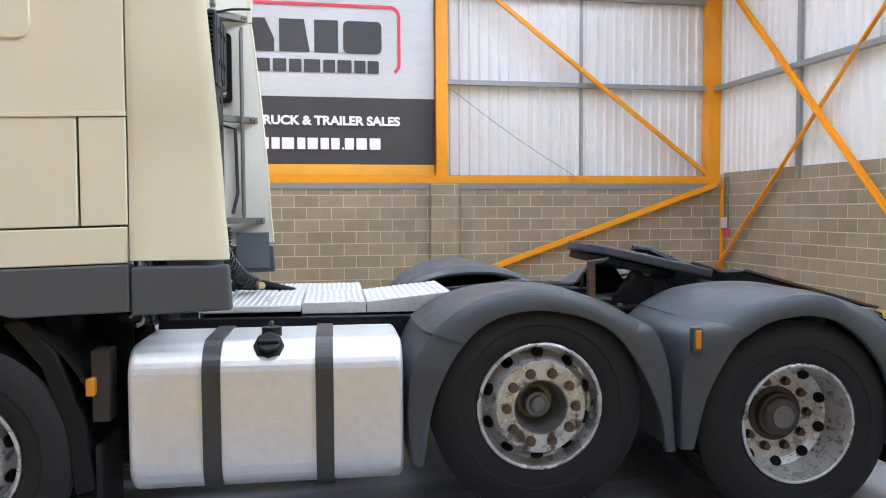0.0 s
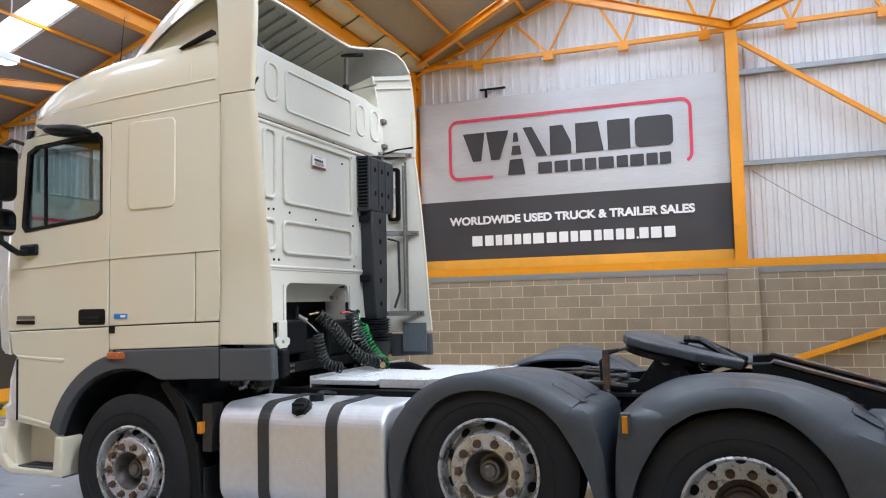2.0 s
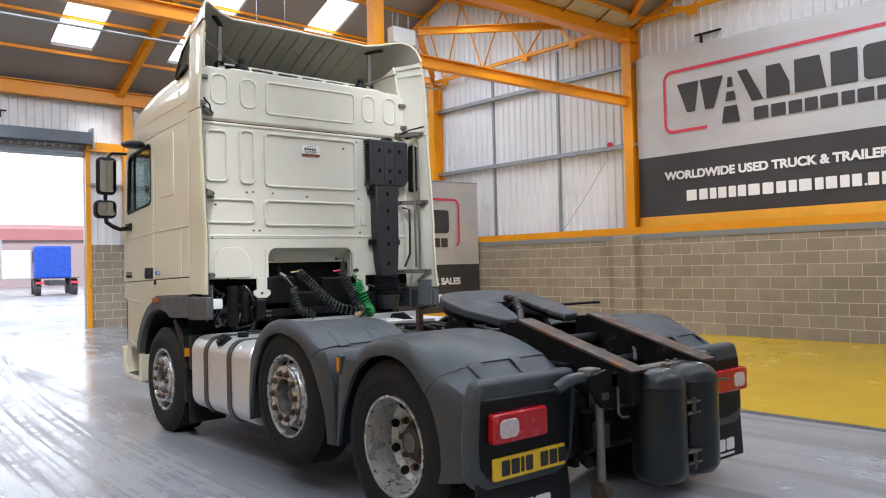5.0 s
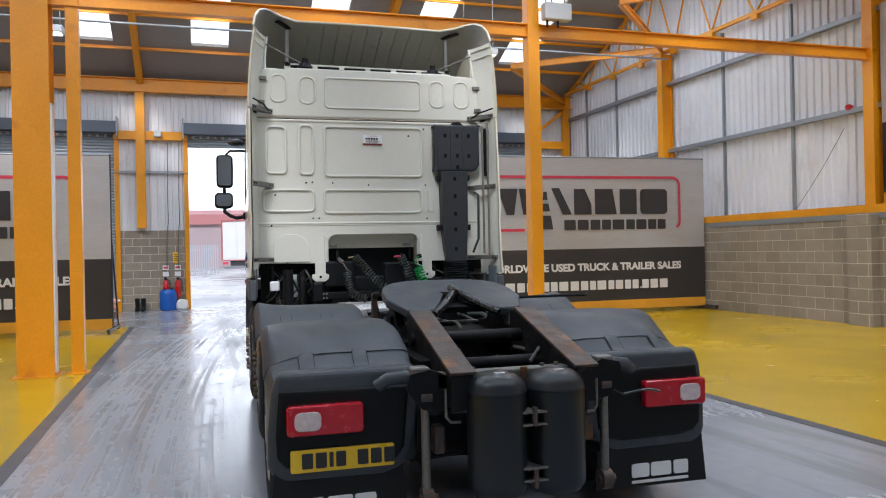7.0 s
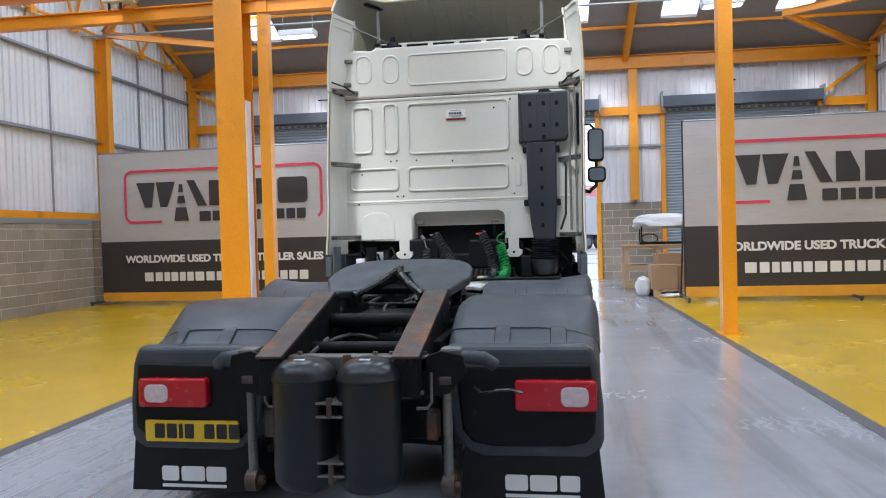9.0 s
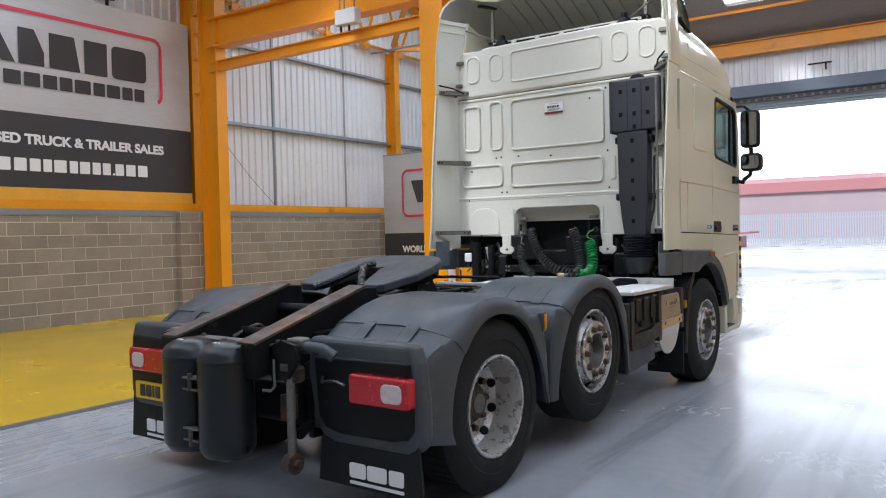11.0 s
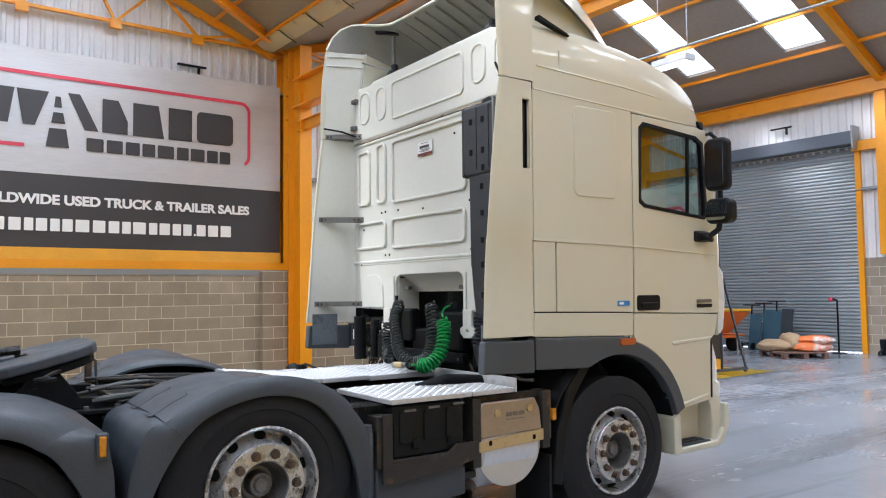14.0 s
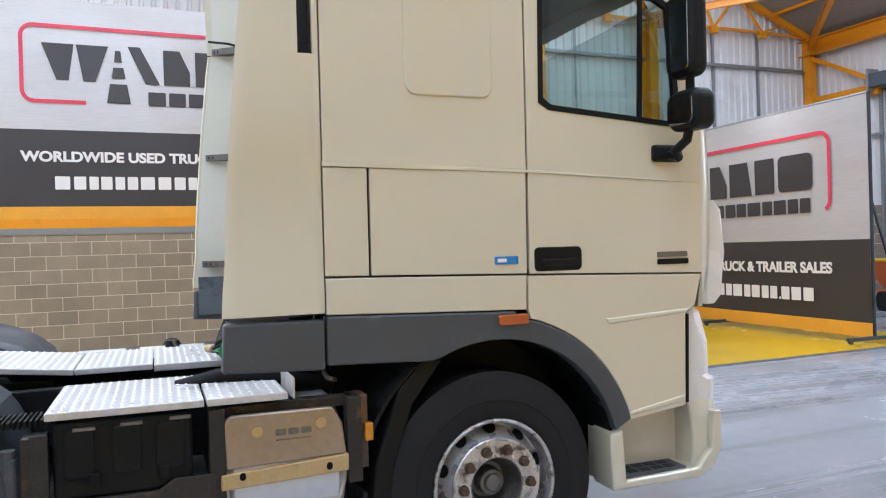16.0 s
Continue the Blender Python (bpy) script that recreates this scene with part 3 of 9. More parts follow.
for u in (CL + 0.2, CR - 0.2):
    for va, vb in ((VALLEY, YF - 0.2), (YB + 0.2, VALLEY)):
        mid = (va + vb) / 2
        bm = bmesh.new()
        zb = EAVE + 0.06
        beam(bm, (u, va, zb), (u, vb, zb), 0.09, 0.08, "L", 0.014)
        for a in (va, vb):
            beam(bm, (u, a, roof_z(min(max(a, YB), YF)) - 0.05), (u, mid, roof_z(mid) - 0.08), 0.12, 0.14, "L", 0.014)
        n = 8
        step = (vb - va) / n
        for k in range(1, n):
            v = va + step * k
            box(bm, u - 0.05, u + 0.05, v - 0.10, v + 0.10, zb - 0.14, zb + 0.03)
            for dv in (-0.5, 0.5):
                w = v + dv * step
                if va < w < vb:
                    beam(bm, (u, v, zb), (u, w, roof_z(w) - 0.08), 0.05, 0.05, "L", 0.01)
        solid("wall_truss", bm, ORANGE, "orange lattice truss along the top of the side wall", "truss", kind="structure", m=B)
# knee and wind braces
for c, s, ends, apex in ((CR, 1, (YB + 0.2, 0.55, 7.1, 13.5, YF - 0.2), 6.95), (CL, -1, (YB + 0.2, 0.55, 7.4, 14.2, YF - 0.2), -6.6)):
    for v0, v1 in zip(ends, ends[1:]):
        mid = (v0 + v1) / 2 if v1 < 18 else v0 + (v1 - v0) * 0.46
        for v in (v0, v1):
            member("wind_brace", "orange steel brace under the eaves", "brace", (c - s * 0.25, v, 6.62 if v < 18 else 6.3), (apex, mid, 6.62), 0.1, 0.16, "I", 0.014)
for s, c in ((1, CR), (-1, CL)):
    member("corner_post", "orange steel post in the front corner", "column", (c - s * 0.22, YF - 0.16, 0.0), (c - s * 0.22, YF - 0.16, 6.1), 0.22, 0.2, "box", 0.014, (0, 1, 0))
    member("door_beam", "orange steel beam beside the shutter", "beam", (c - s * 0.3, YF - 0.14, 4.9), ((SH_R[1] if s > 0 else SH_L[0]), YF - 0.14, 4.9), 0.12, 0.24)
    member("knee_brace", "orange diagonal brace over the shutter", "brace", (c - s * 0.3, YF - 0.14, 6.0), ((SH_R[1] if s > 0 else SH_L[0]), YF - 0.14, 5.05), 0.06, 0.10)
for x0, x1 in ((SH_L[1], DOOR[0]), (DOOR[1], SH_R[0])):
    member("door_beam", "orange steel beam between the doorways", "beam", (x0, YF - 0.1, 4.89), (x1, YF - 0.1, 4.89), 0.12, 0.24)
for x in (SH_L[1] + 0.08, DOOR[0] - 0.06, DOOR[1] + 0.06, SH_R[0] - 0.08):
    member("door_jamb", "orange steel jamb of a vehicle doorway", "door jamb", (x, YF - 0.02, 0), (x, YF - 0.02, 4.8), 0.12, 0.12, "box", 0.01, (0, 1, 0))
# braces in the bay by the rear corner
member("diagonal_brace", "orange tube brace across the wall bay", "brace", (CR - 0.3, 0.5, 6.35), (CR - 0.3, YB + 0.2, 2.18), 0.1, 0.1, "L", 0.02)
member("diagonal_brace", "orange tube brace in front of the blockwork", "brace", (XR - 0.12, YB + 0.25, 2.0), (XR - 0.12, 0.55, 0.1), 0.1, 0.1)
member("cross_brace", "orange flat brace crossing on the rear wall", "brace", (XR - 0.02, YB + 0.15, 0.36), (4.0, YB + 0.15, 5.8), 0.07, 0.09, "L", 0.016)
member("cross_brace", "orange flat brace crossing on the rear wall", "brace", (CR - 0.25, YB + 0.22, 6.55), (4.0, YB + 0.22, 0.2), 0.07, 0.09, "L", 0.016)
# block piers under the columns
for x0, x1, vs in ((XR - 0.18, XR, COLS), (XL, XL + 0.14, (0.55, 7.05, 13.5))):
    for v in vs:
        bm = bmesh.new()
        box(bm, x0, x1, v - 0.26, v + 0.26, 0, SILL - 0.03)
        solid("block_pier", bm, MORTAR, "block pier against the wall under a column", "pier", "block piers", "structure", m=B)


# roller shutters
def shutter(x0, x1, bottom, top, name, lab):
    n = max(2, round((top - bottom) / 0.085))
    h = (top - bottom) / n
    bm = bmesh.new()
    prism(bm, [(YF + 0.06, 0), (YF + 0.035, 0.02), (YF + 0.03, h / 2), (YF + 0.035, h - 0.02), (YF + 0.06, h), (YF + 0.09, h), (YF + 0.09, 0)], "x", x0, x1)
    me = mesh_of(bm, "slat")
    me.materials.append(SHUTTER)
    s = thing(name, lab, "roller shutter", kind="structure", m=B)
    for k in range(n):
        sl = new("slat", me)
        sl.parent = s
        sl.location = (0, 0, bottom + k * h)
    bm = bmesh.new()
    box(bm, x0 - 0.12, x1 + 0.12, YF - 0.36, YF + 0.02, 4.93, 5.24)
    part("hood", bm, material("shutter_hood", (0.12, 0.14, 0.17), 0.5, 0.3), s, "dark hood box over the shutter", 0.01)
    for x in (x0 - 0.1, x1 + 0.02):
        bm = bmesh.new()
        box(bm, x, x + 0.08, YF - 0.05, YF - 0.005, 0, 4.93)
        part("guide_rail", bm, GALV, s, "grey guide rail")
    for x in (x0 - 0.14, x1 + 0.10):
        bm = bmesh.new()
        box(bm, x, x + 0.04, YF - 0.40, YF - 0.02, 4.8, 5.36)
        part("end_plate", bm, GALV, s, "grey end plate", 0.005)
    return s


shutter(*SH_L, 0.02, 4.93, "roller_shutter", "closed grey steel roller shutter with a dark hood")
shutter(*SH_R, 0.02, 4.93, "roller_shutter", "closed grey steel roller shutter with a dark hood")
shutter(DOOR[0], DOOR[1], 4.60, 4.93, "raised_shutter", "rolled-up grey steel shutter over the open doorway")
# unseen panel, added to stop daylight entering behind the lorry
bm = bmesh.new()
box(bm, BACK[0] - 0.1, BACK[1] + 0.1, YB - 0.42, YB - 0.32, 0, BACK[2] + 0.2)
solid("wall_rear_closing", bm, SHUTTER, "plain unseen panel added to keep daylight out of the rear doorway", "door", kind="structure", m=B)


# ---------- banners ----------
def banner(name, m, lab, H, frame=False):
    """A printed banner 6.08 m wide; local x along it, z up, printed face towards -y."""
    W, K = 6.10, H / 3.36
    t = thing(name, lab, "banner", "printed banners", m=m)
    bm = bmesh.new()
    nx, nz = 48, 22
    rnd = random.Random(7)
    grid = []
    for j in range(nz + 1):
        row = []
        for i in range(nx + 1):
            u, v = i / nx, j / nz
            sag = 0.012 * math.sin(u * 9 + 2 * v) * math.sin(v * 5 + 1) + 0.006 * math.sin(u * 31 + v * 17)
            row.append(bm.verts.new((u * W, sag * 0.5, v * H)))
        grid.append(row)
    for j in range(nz):
        for i in range(nx):
            f = bm.faces.new((grid[j][i], grid[j][i + 1], grid[j + 1][i + 1], grid[j + 1][i]))
            v = (j + 0.5) / nz * H
            f.material_index = 0 if v > 1.30 else 1
            f.smooth = True
    # split the silver and charcoal fields at a clean height
    for row, z in ((grid[1], 0.205), (grid[9], 1.36 * K)):
        for p in row:
            p.co.z = z
    bm.faces.ensure_lookup_table()
    for f in bm.faces:
        z = f.calc_center_median().z
        f.material_index = 2 if z < 0.205 else (1 if z < 1.36 * K else 0)
    part("cloth", bm, [SILVER, CHAR, BANY], t)
    Y = -0.018

    def flat(name, polys, mat, lab=""):
        bm = bmesh.new()
        for p in polys:
            prism(bm, [(a, b * K) for a, b in p], "y", Y - 0.001, Y + 0.003)
        return part(name, bm, mat, t, lab)

    # red outline, open at its lower edge
    x0, x1, z0, z1, r, w = 0.67, 5.44, 1.79, 2.94, 0.17, 0.06
    path = [(1.58, z0)]
    for cx, cz, a0, a1 in ((x0 + r, z0 + r, 270, 180), (x0 + r, z1 - r, 180, 90), (x1 - r, z1 - r, 90, 0), (x1 - r, z0 + r, 0, -60)):
        path += [(cx + r * math.cos(radians(a0 + (a1 - a0) * k / 8)), cz + r * math.sin(radians(a0 + (a1 - a0) * k / 8))) for k in range(9)]
    bm = bmesh.new()
    inn, outp = [], []
    for i, p in enumerate(path):
        a, b = Vector(path[max(i - 1, 0)]), Vector(path[min(i + 1, len(path) - 1)])
        d = (b - a).normalized()
        nrm = Vector((-d.y, d.x)) * w / 2
        inn.append(bm.verts.new((p[0] + nrm.x, Y, (p[1] + nrm.y) * K)))
        outp.append(bm.verts.new((p[0] - nrm.x, Y, (p[1] - nrm.y) * K)))
    for i in range(len(path) - 1):
        bm.faces.new((inn[i], inn[i + 1], outp[i + 1], outp[i]))
    part("red_outline", bm, REDP, t, "red rounded outline")
    # heading drawn as plain dark shapes
    lo, hi = 2.12, 2.68
    wide = [(0.955, 1.93), (2.77, 3.19), (3.28, 3.82), (3.90, 4.33), (4.42, 5.12)]
    for k, (a, b) in enumerate(wide):
        if k == 0:      # two leaning blocks
            h = (b - a) / 2
            flat("heading_shape", [[(a, hi), (a + h * 0.96, hi), (a + h * 0.78, lo), (a + h * 0.42, lo)]], CHAR)
            flat("heading_shape", [[(a + h * 1.02, hi), (b, hi), (b - h * 0.42, lo), (a + h * 1.22, lo)]], CHAR)
        elif k == 1:    # wedge
            flat("heading_shape", [[(a, lo), (b, lo), (b, lo + 0.22), (a + 0.26, hi), (a, hi)]], CHAR)
        elif k == 2:    # block with a leaning side
            flat("heading_shape", [[(a, lo), (b, lo), (b - 0.10, hi), (a, hi)]], CHAR)
        elif k == 3:    # plain block
            flat("heading_shape", [rrect(a, b, lo, hi, 0.01, 1)], CHAR)
        else:           # block with a rounded end
            flat("heading_shape", [rrect(a, b, lo, hi, 0.09, 4)], CHAR)
    for p in ([(2.03, 2.62), (2.11, 2.62), (2.13, 2.44), (2.01, 2.44)], [(2.00, 2.36), (2.15, 2.36), (2.18, 2.19), (1.97, 2.19)], [(1.94, 2.10), (2.20, 2.10), (2.25, 1.80), (1.89, 1.80)],
              [(2.22, hi + 0.02), (2.41, hi + 0.02), (2.71, lo), (2.49, lo)]):
        flat("heading_shape", [p], CHAR)
    # second line and web line: bars of the words' size
    x = 2.52
    for w in (0.32, 0.31, 0.28, 0.26, 0.34, 0.25, 0.30, 0.24, 0.24):
        flat("word_bar", [rrect(x, x + w * 0.86, 1.78, 2.0, 0.02, 2)], CHAR)
        x += w + 0.005
    lettering("WORLDWIDE USED TRUCK & TRAILER SALES", 0.225, pose(3.04, Y, 0.88 * K, 90, 0, 0), WHITEP, "lettering", t, 4.83, 0.002, 0.042)
    x = 1.10
    for w in [0.27, 0.22, 0.17, 0.21, 0.18, 0.20, 0.27, 0.25, 0.22, 0.18, 0.27, 0.18, 0.23, 0.19, 0.19, 0.05, 0.21, 0.24, 0.25]:
        flat("web_bar", [rrect(x, x + w * 0.80, 0.45, 0.65 if w > 0.1 else 0.49, 0.014, 2)], WHITEP)
        x += w + 0.003
    if frame:
        for xa in (0.0, W):
            bm = bmesh.new()
            cyl(bm, (xa, 0.04, 0.0), (xa, 0.04, H + 0.03), 0.024, 10)
            part("post", bm, DARKTUBE, t, "dark tube post")
        bm = bmesh.new()
        cyl(bm, (0, 0.04, H + 0.02), (W, 0.04, H + 0.02), 0.022, 10)
        part("rail", bm, GALV, t)
        bm = bmesh.new()
        cyl(bm, (0, 0.04, 0.03), (W, 0.04, 0.03), 0.022, 10)
        part("rail", bm, GALV, t)
        for xa in (0.0, W * 0.5, W):
            bm = bmesh.new()
            beam(bm, (xa, -0.45, 0.0), (xa, 0.75, 0.0), 0.05, 0.05)
            cyl(bm, (xa - 0.02, -0.40, -0.035), (xa + 0.02, -0.40, -0.035), 0.03, 10)
            cyl(bm, (xa - 0.02, 0.70, -0.035), (xa + 0.02, 0.70, -0.035), 0.03, 10)
            part("foot", bm, DARKTUBE, t, "dark steel foot on castors")
            bm = bmesh.new()
            beam(bm, (xa, 0.72, 0.02), (xa, 0.05, 1.9), 0.03, 0.03)
            part("strut", bm, DARKTUBE, t)
    return t


banner("wall_banner", B @ pose(10.19, 6.92, 2.175, 0, 0, -90) @ Matrix.Scale(1.025, 4, (1, 0, 0)), "silver and charcoal banner with a red outline on the wall", 3.60)
banner("wall_banner", B @ pose(-9.54, 0.98, 2.175, 0, 0, 90) @ Matrix.Scale(1.025, 4, (1, 0, 0)), "silver and charcoal banner with a red outline on the wall", 3.60)
banner("standing_banner", pose(3.27, 11.95, 0.095, 0, 0, 0), "free-standing silver and charcoal banner on a wheeled steel frame", 3.42, True)
banner("standing_banner", pose(-9.75, 12.72, 0.095, 0, 0, -1.5), "free-standing silver and charcoal banner on a wheeled steel frame", 3.42, True)

# ---------- lorry: y = 0 at the tail lamps, forward is +y ----------
CREAM = material("cream_cab_paint", (0.615, 0.588, 0.462), 0.30, vary=0.010, scale=1.2, fine=30, rough_vary=0.015, coat=0.6)
WHITE = material("white_cab_back_paint", (0.66, 0.652, 0.575), 0.34, vary=0.04, scale=2, fine=40, rough_vary=0.06, coat=0.2, dirt=(0.52, 0.50, 0.42), dirt_scale=4, dirt_at=0.68)
GREY = material("grey_moulded_plastic", (0.060, 0.068, 0.077), 0.55, vary=0.10, scale=5, fine=150, bump=0.08, dirt=(0.13, 0.135, 0.14), dirt_scale=5, dirt_at=0.62)
GUARD = material("dark_mudguard_plastic", (0.044, 0.052, 0.062), 0.46, spec=0.48, vary=0.2, scale=4, fine=120, bump=0.10, dirt=(0.066, 0.072, 0.080), dirt_scale=3.5, dirt_at=0.58, rough_vary=0.12)
BLACK = material("black_plastic", (0.006, 0.007, 0.008), 0.45, spec=0.22, vary=0.15, scale=6, dirt=(0.026, 0.026, 0.026), dirt_scale=6, dirt_at=0.64)
STEEL = material("black_chassis_steel", (0.007, 0.007, 0.008), 0.55, 0.1, spec=0.2, vary=0.3, scale=8, fine=60, bump=0.2, dirt=(0.05, 0.04, 0.032), dirt_scale=9, dirt_at=0.60)
RUST = material("rusty_worn_steel", (0.085, 0.066, 0.056), 0.52, 0.4, vary=0.35, scale=9, fine=70, bump=0.3, dirt=(0.19, 0.088, 0.036), dirt_scale=5.5, dirt_at=0.50, rough_vary=0.2)
RUBBER = material("tyre_rubber", (0.017, 0.017, 0.018), 0.8, spec=0.22, vary=0.2, scale=6, fine=80, bump=0.1, dirt=(0.026, 0.025, 0.023), dirt_scale=5, dirt_at=0.6)
RIM = material("worn_silver_rim", (0.48, 0.485, 0.49), 0.32, 0.65, vary=0.25, scale=9, fine=90, bump=0.15, dirt=(0.09, 0.075, 0.06), dirt_scale=13, dirt_at=0.56, rough_vary=0.16)
DISC = material("flaking_silver_disc", (0.50, 0.505, 0.51), 0.28, 0.6, vary=0.25, scale=10, fine=90, bump=0.25, dirt=(0.085, 0.068, 0.054), dirt_scale=11, dirt_at=0.525, rough_vary=0.16)
WELL = material("grimy_rim_well", (0.48, 0.485, 0.49), 0.32, 0.6, vary=0.3, scale=12, fine=90, bump=0.15, dirt=(0.07, 0.062, 0.055), dirt_scale=10, dirt_at=0.55, rough_vary=0.16)
# flat black that stands in for the shade inside holes and grooves
VOID = material("hole_shade_black", (0.008, 0.008, 0.008), 0.8, vary=0.1, spec=0.1)
HUBM = material("dirty_hub_steel", (0.17, 0.168, 0.165), 0.42, 0.6, vary=0.3, scale=14, fine=90, bump=0.2, dirt=(0.12, 0.085, 0.06), dirt_scale=12, dirt_at=0.55)
HUBB = material("brown_rusty_hub", (0.075, 0.058, 0.048), 0.7, 0.3, vary=0.3, scale=14, fine=90, bump=0.3, dirt=(0.07, 0.05, 0.04), dirt_scale=12, dirt_at=0.55)
BRKT = material("grimy_bracket_steel", (0.030, 0.026, 0.022), 0.6, 0.2, vary=0.35, scale=9, fine=70, bump=0.3, dirt=(0.13, 0.075, 0.04), dirt_scale=8, dirt_at=0.57, rough_vary=0.2)
DISCR = material("black_silver_flaking_disc", (0.50, 0.49, 0.47), 0.36, 0.5, vary=0.25, scale=10, fine=90, bump=0.25, dirt=(0.03, 0.028, 0.026), dirt_scale=30, dirt_at=0.55, rough_vary=0.16)
NUT = material("tarnished_nut", (0.10, 0.066, 0.046), 0.55, 0.5, vary=0.3, scale=30)
# yellowish patches are mixed at random into the aluminium colour
ALU = material("brushed_aluminium", (0.68, 0.69, 0.705), 0.40, 0.58, vary=0.08, scale=2.0, fine=25, rough_vary=0.1, dirt=(0.66, 0.60, 0.50), dirt_scale=1.7, dirt_at=0.60)
STRAP = material("dark_grey_strap_steel", (0.042, 0.043, 0.045), 0.38, 0.2, vary=0.2, scale=5, fine=60, bump=0.1, dirt=(0.10, 0.09, 0.08), dirt_scale=7, dirt_at=0.66)
TREAD = material("aluminium_tread_plate", (0.56, 0.56, 0.555), 0.46, 0.45, vary=0.14, scale=4, fine=60, rough_vary=0.12, dirt=(0.34, 0.33, 0.31), dirt_scale=5, dirt_at=0.60)
# raised bars are lighter and smoother than the plate so the pattern reads
TREADTOP = material("bright_tread_bars", (0.86, 0.86, 0.85), 0.34, 0.45, vary=0.06, scale=4, fine=60)
GREASE = material("black_grease", (0.006, 0.006, 0.006), 0.28, vary=0.3, scale=9, fine=60, bump=0.5)
TANKP = material("dark_tank_paint", (0.010, 0.013, 0.016), 0.30, spec=0.42, vary=0.06, scale=4, fine=60, dirt=(0.022, 0.021, 0.018), dirt_scale=3.0, dirt_at=0.64, rough_vary=0.03)
PIPEG = material("grey_air_pipe", (0.085, 0.082, 0.078), 0.5, vary=0.25, scale=12, dirt=(0.13, 0.10, 0.075), dirt_scale=9, dirt_at=0.58)
BRONZE = material("heat_tinted_shield", (0.36, 0.295, 0.235), 0.38, 0.55, vary=0.12, scale=4, fine=40, dirt=(0.25, 0.20, 0.15), dirt_scale=5, dirt_at=0.62)
GOLD = material("tarnished_yellow_strip", (0.52, 0.40, 0.21), 0.42, 0.45, vary=0.12, scale=5, dirt=(0.40, 0.30, 0.16), dirt_scale=6, dirt_at=0.6)
REDL = material("red_lamp_lens", (0.46, 0.006, 0.018), 0.2, vary=0.15, scale=30, fine=200, coat=0.3, spec=0.45)
CLEARL = material("clear_lamp_lens", (0.60, 0.50, 0.50), 0.2, vary=0.25, scale=40, fine=200, coat=0.4)
AMBER = material("amber_lamp_lens", (0.52, 0.20, 0.015), 0.2, vary=0.08, coat=0.6)
TURN = material("red_amber_lens", (0.42, 0.10, 0.025), 0.25, vary=0.08, coat=0.4)
PLATE = material("yellow_plate", (0.80, 0.52, 0.02), 0.35, vary=0.05, scale=10, dirt=(0.55, 0.36, 0.03), dirt_scale=8, dirt_at=0.63)
INK = material("black_ink", (0.02, 0.02, 0.02), 0.4)
BLUE = material("blue_badge", (0.03, 0.20, 0.52), 0.3, vary=0.05)
GREEN = material("green_air_hose", (0.004, 0.26, 0.045), 0.35, vary=0.1, coat=0.3)
HOSE = material("black_air_hose", (0.02, 0.024, 0.022), 0.38, vary=0.15, coat=0.2)
PANE = glass("cab_window_glass", (0.84, 0.95, 0.93), 0.0, 0.80)
# mirror colour set dark to imitate the dim rear it would reflect
CHROME = material("mirror_glass", (0.34, 0.35, 0.36), 0.04, 1.0, vary=0.02, rough_vary=0.01)
TRIM = material("dark_cab_trim", (0.035, 0.035, 0.038), 0.7, vary=0.15, scale=6, fine=120, bump=0.05)
GALVB = material("dull_bracket_steel", (0.20, 0.195, 0.18), 0.5, 0.7, vary=0.25, scale=14, fine=80, dirt=(0.16, 0.09, 0.05), dirt_scale=12, dirt_at=0.6)
FLAPR = material("rubber_mud_flap", (0.009, 0.010, 0.011), 0.6, spec=0.3, vary=0.2, scale=8)


def smooth_path(pts, n=3):
    """Points of a smooth curve through the given ones, of any number of dimensions."""
    out = []
    for i in range(len(pts) - 1):
        p0, p1, p2, p3 = (Vector(pts[max(i - 1, 0)]), Vector(pts[i]), Vector(pts[i + 1]), Vector(pts[min(i + 2, len(pts) - 1)]))
        for k in range(n):
            t = k / n
            out.append(0.5 * ((2 * p1) + (p2 - p0) * t + (2 * p0 - 5 * p1 + 4 * p2 - p3) * t * t + (3 * p1 - p0 - 3 * p2 + p3) * t ** 3))
    out.append(Vector(pts[-1]))
    return out


def holed(outer, holes, axis, d0, d1):
    """A plate with openings right through it."""
    bm = bmesh.new()
    place = {"x": lambda a, b: (d0, a, b), "y": lambda a, b: (a, d0, b), "z": lambda a, b: (a, b, d0)}[axis]
    edges = []
    for loop in [outer] + holes:
        v = [bm.verts.new(place(a, b)) for a, b in loop]
        edges += [bm.edges.new((v[i], v[(i + 1) % len(v)])) for i in range(len(v))]
    bmesh.ops.triangle_fill(bm, use_beauty=True, edges=edges)
    ret = bmesh.ops.extrude_face_region(bm, geom=bm.faces[:])
    vec = {"x": (d1 - d0, 0, 0), "y": (0, d1 - d0, 0), "z": (0, 0, d1 - d0)}[axis]
    bmesh.ops.translate(bm, vec=vec, verts=[g for g in ret["geom"] if isinstance(g, bmesh.types.BMVert)])
    return bm


def plate(pts, axis, d0, d1):
    bm = bmesh.new()
    prism(bm, pts, axis, d0, d1)
    return bm


def block(x0, x1, y0, y1, z0, z1):
    bm = bmesh.new()
    box(bm, x0, x1, y0, y1, z0, z1)
    return bm


def loft(rows, close=False):
    """A skin over rows of points."""
    bm = bmesh.new()
    vs = [[bm.verts.new(p) for p in r] for r in rows]
    for a, b in zip(vs, vs[1:]):
        n = len(a)
        for i in range(n if close else n - 1):
            f = bm.faces.new((a[i], a[(i + 1) % n], b[(i + 1) % n], b[i]))
            f.smooth = True
    if close:
        bm.faces.new(vs[0][::-1])
        bm.faces.new(vs[-1])
    return bm


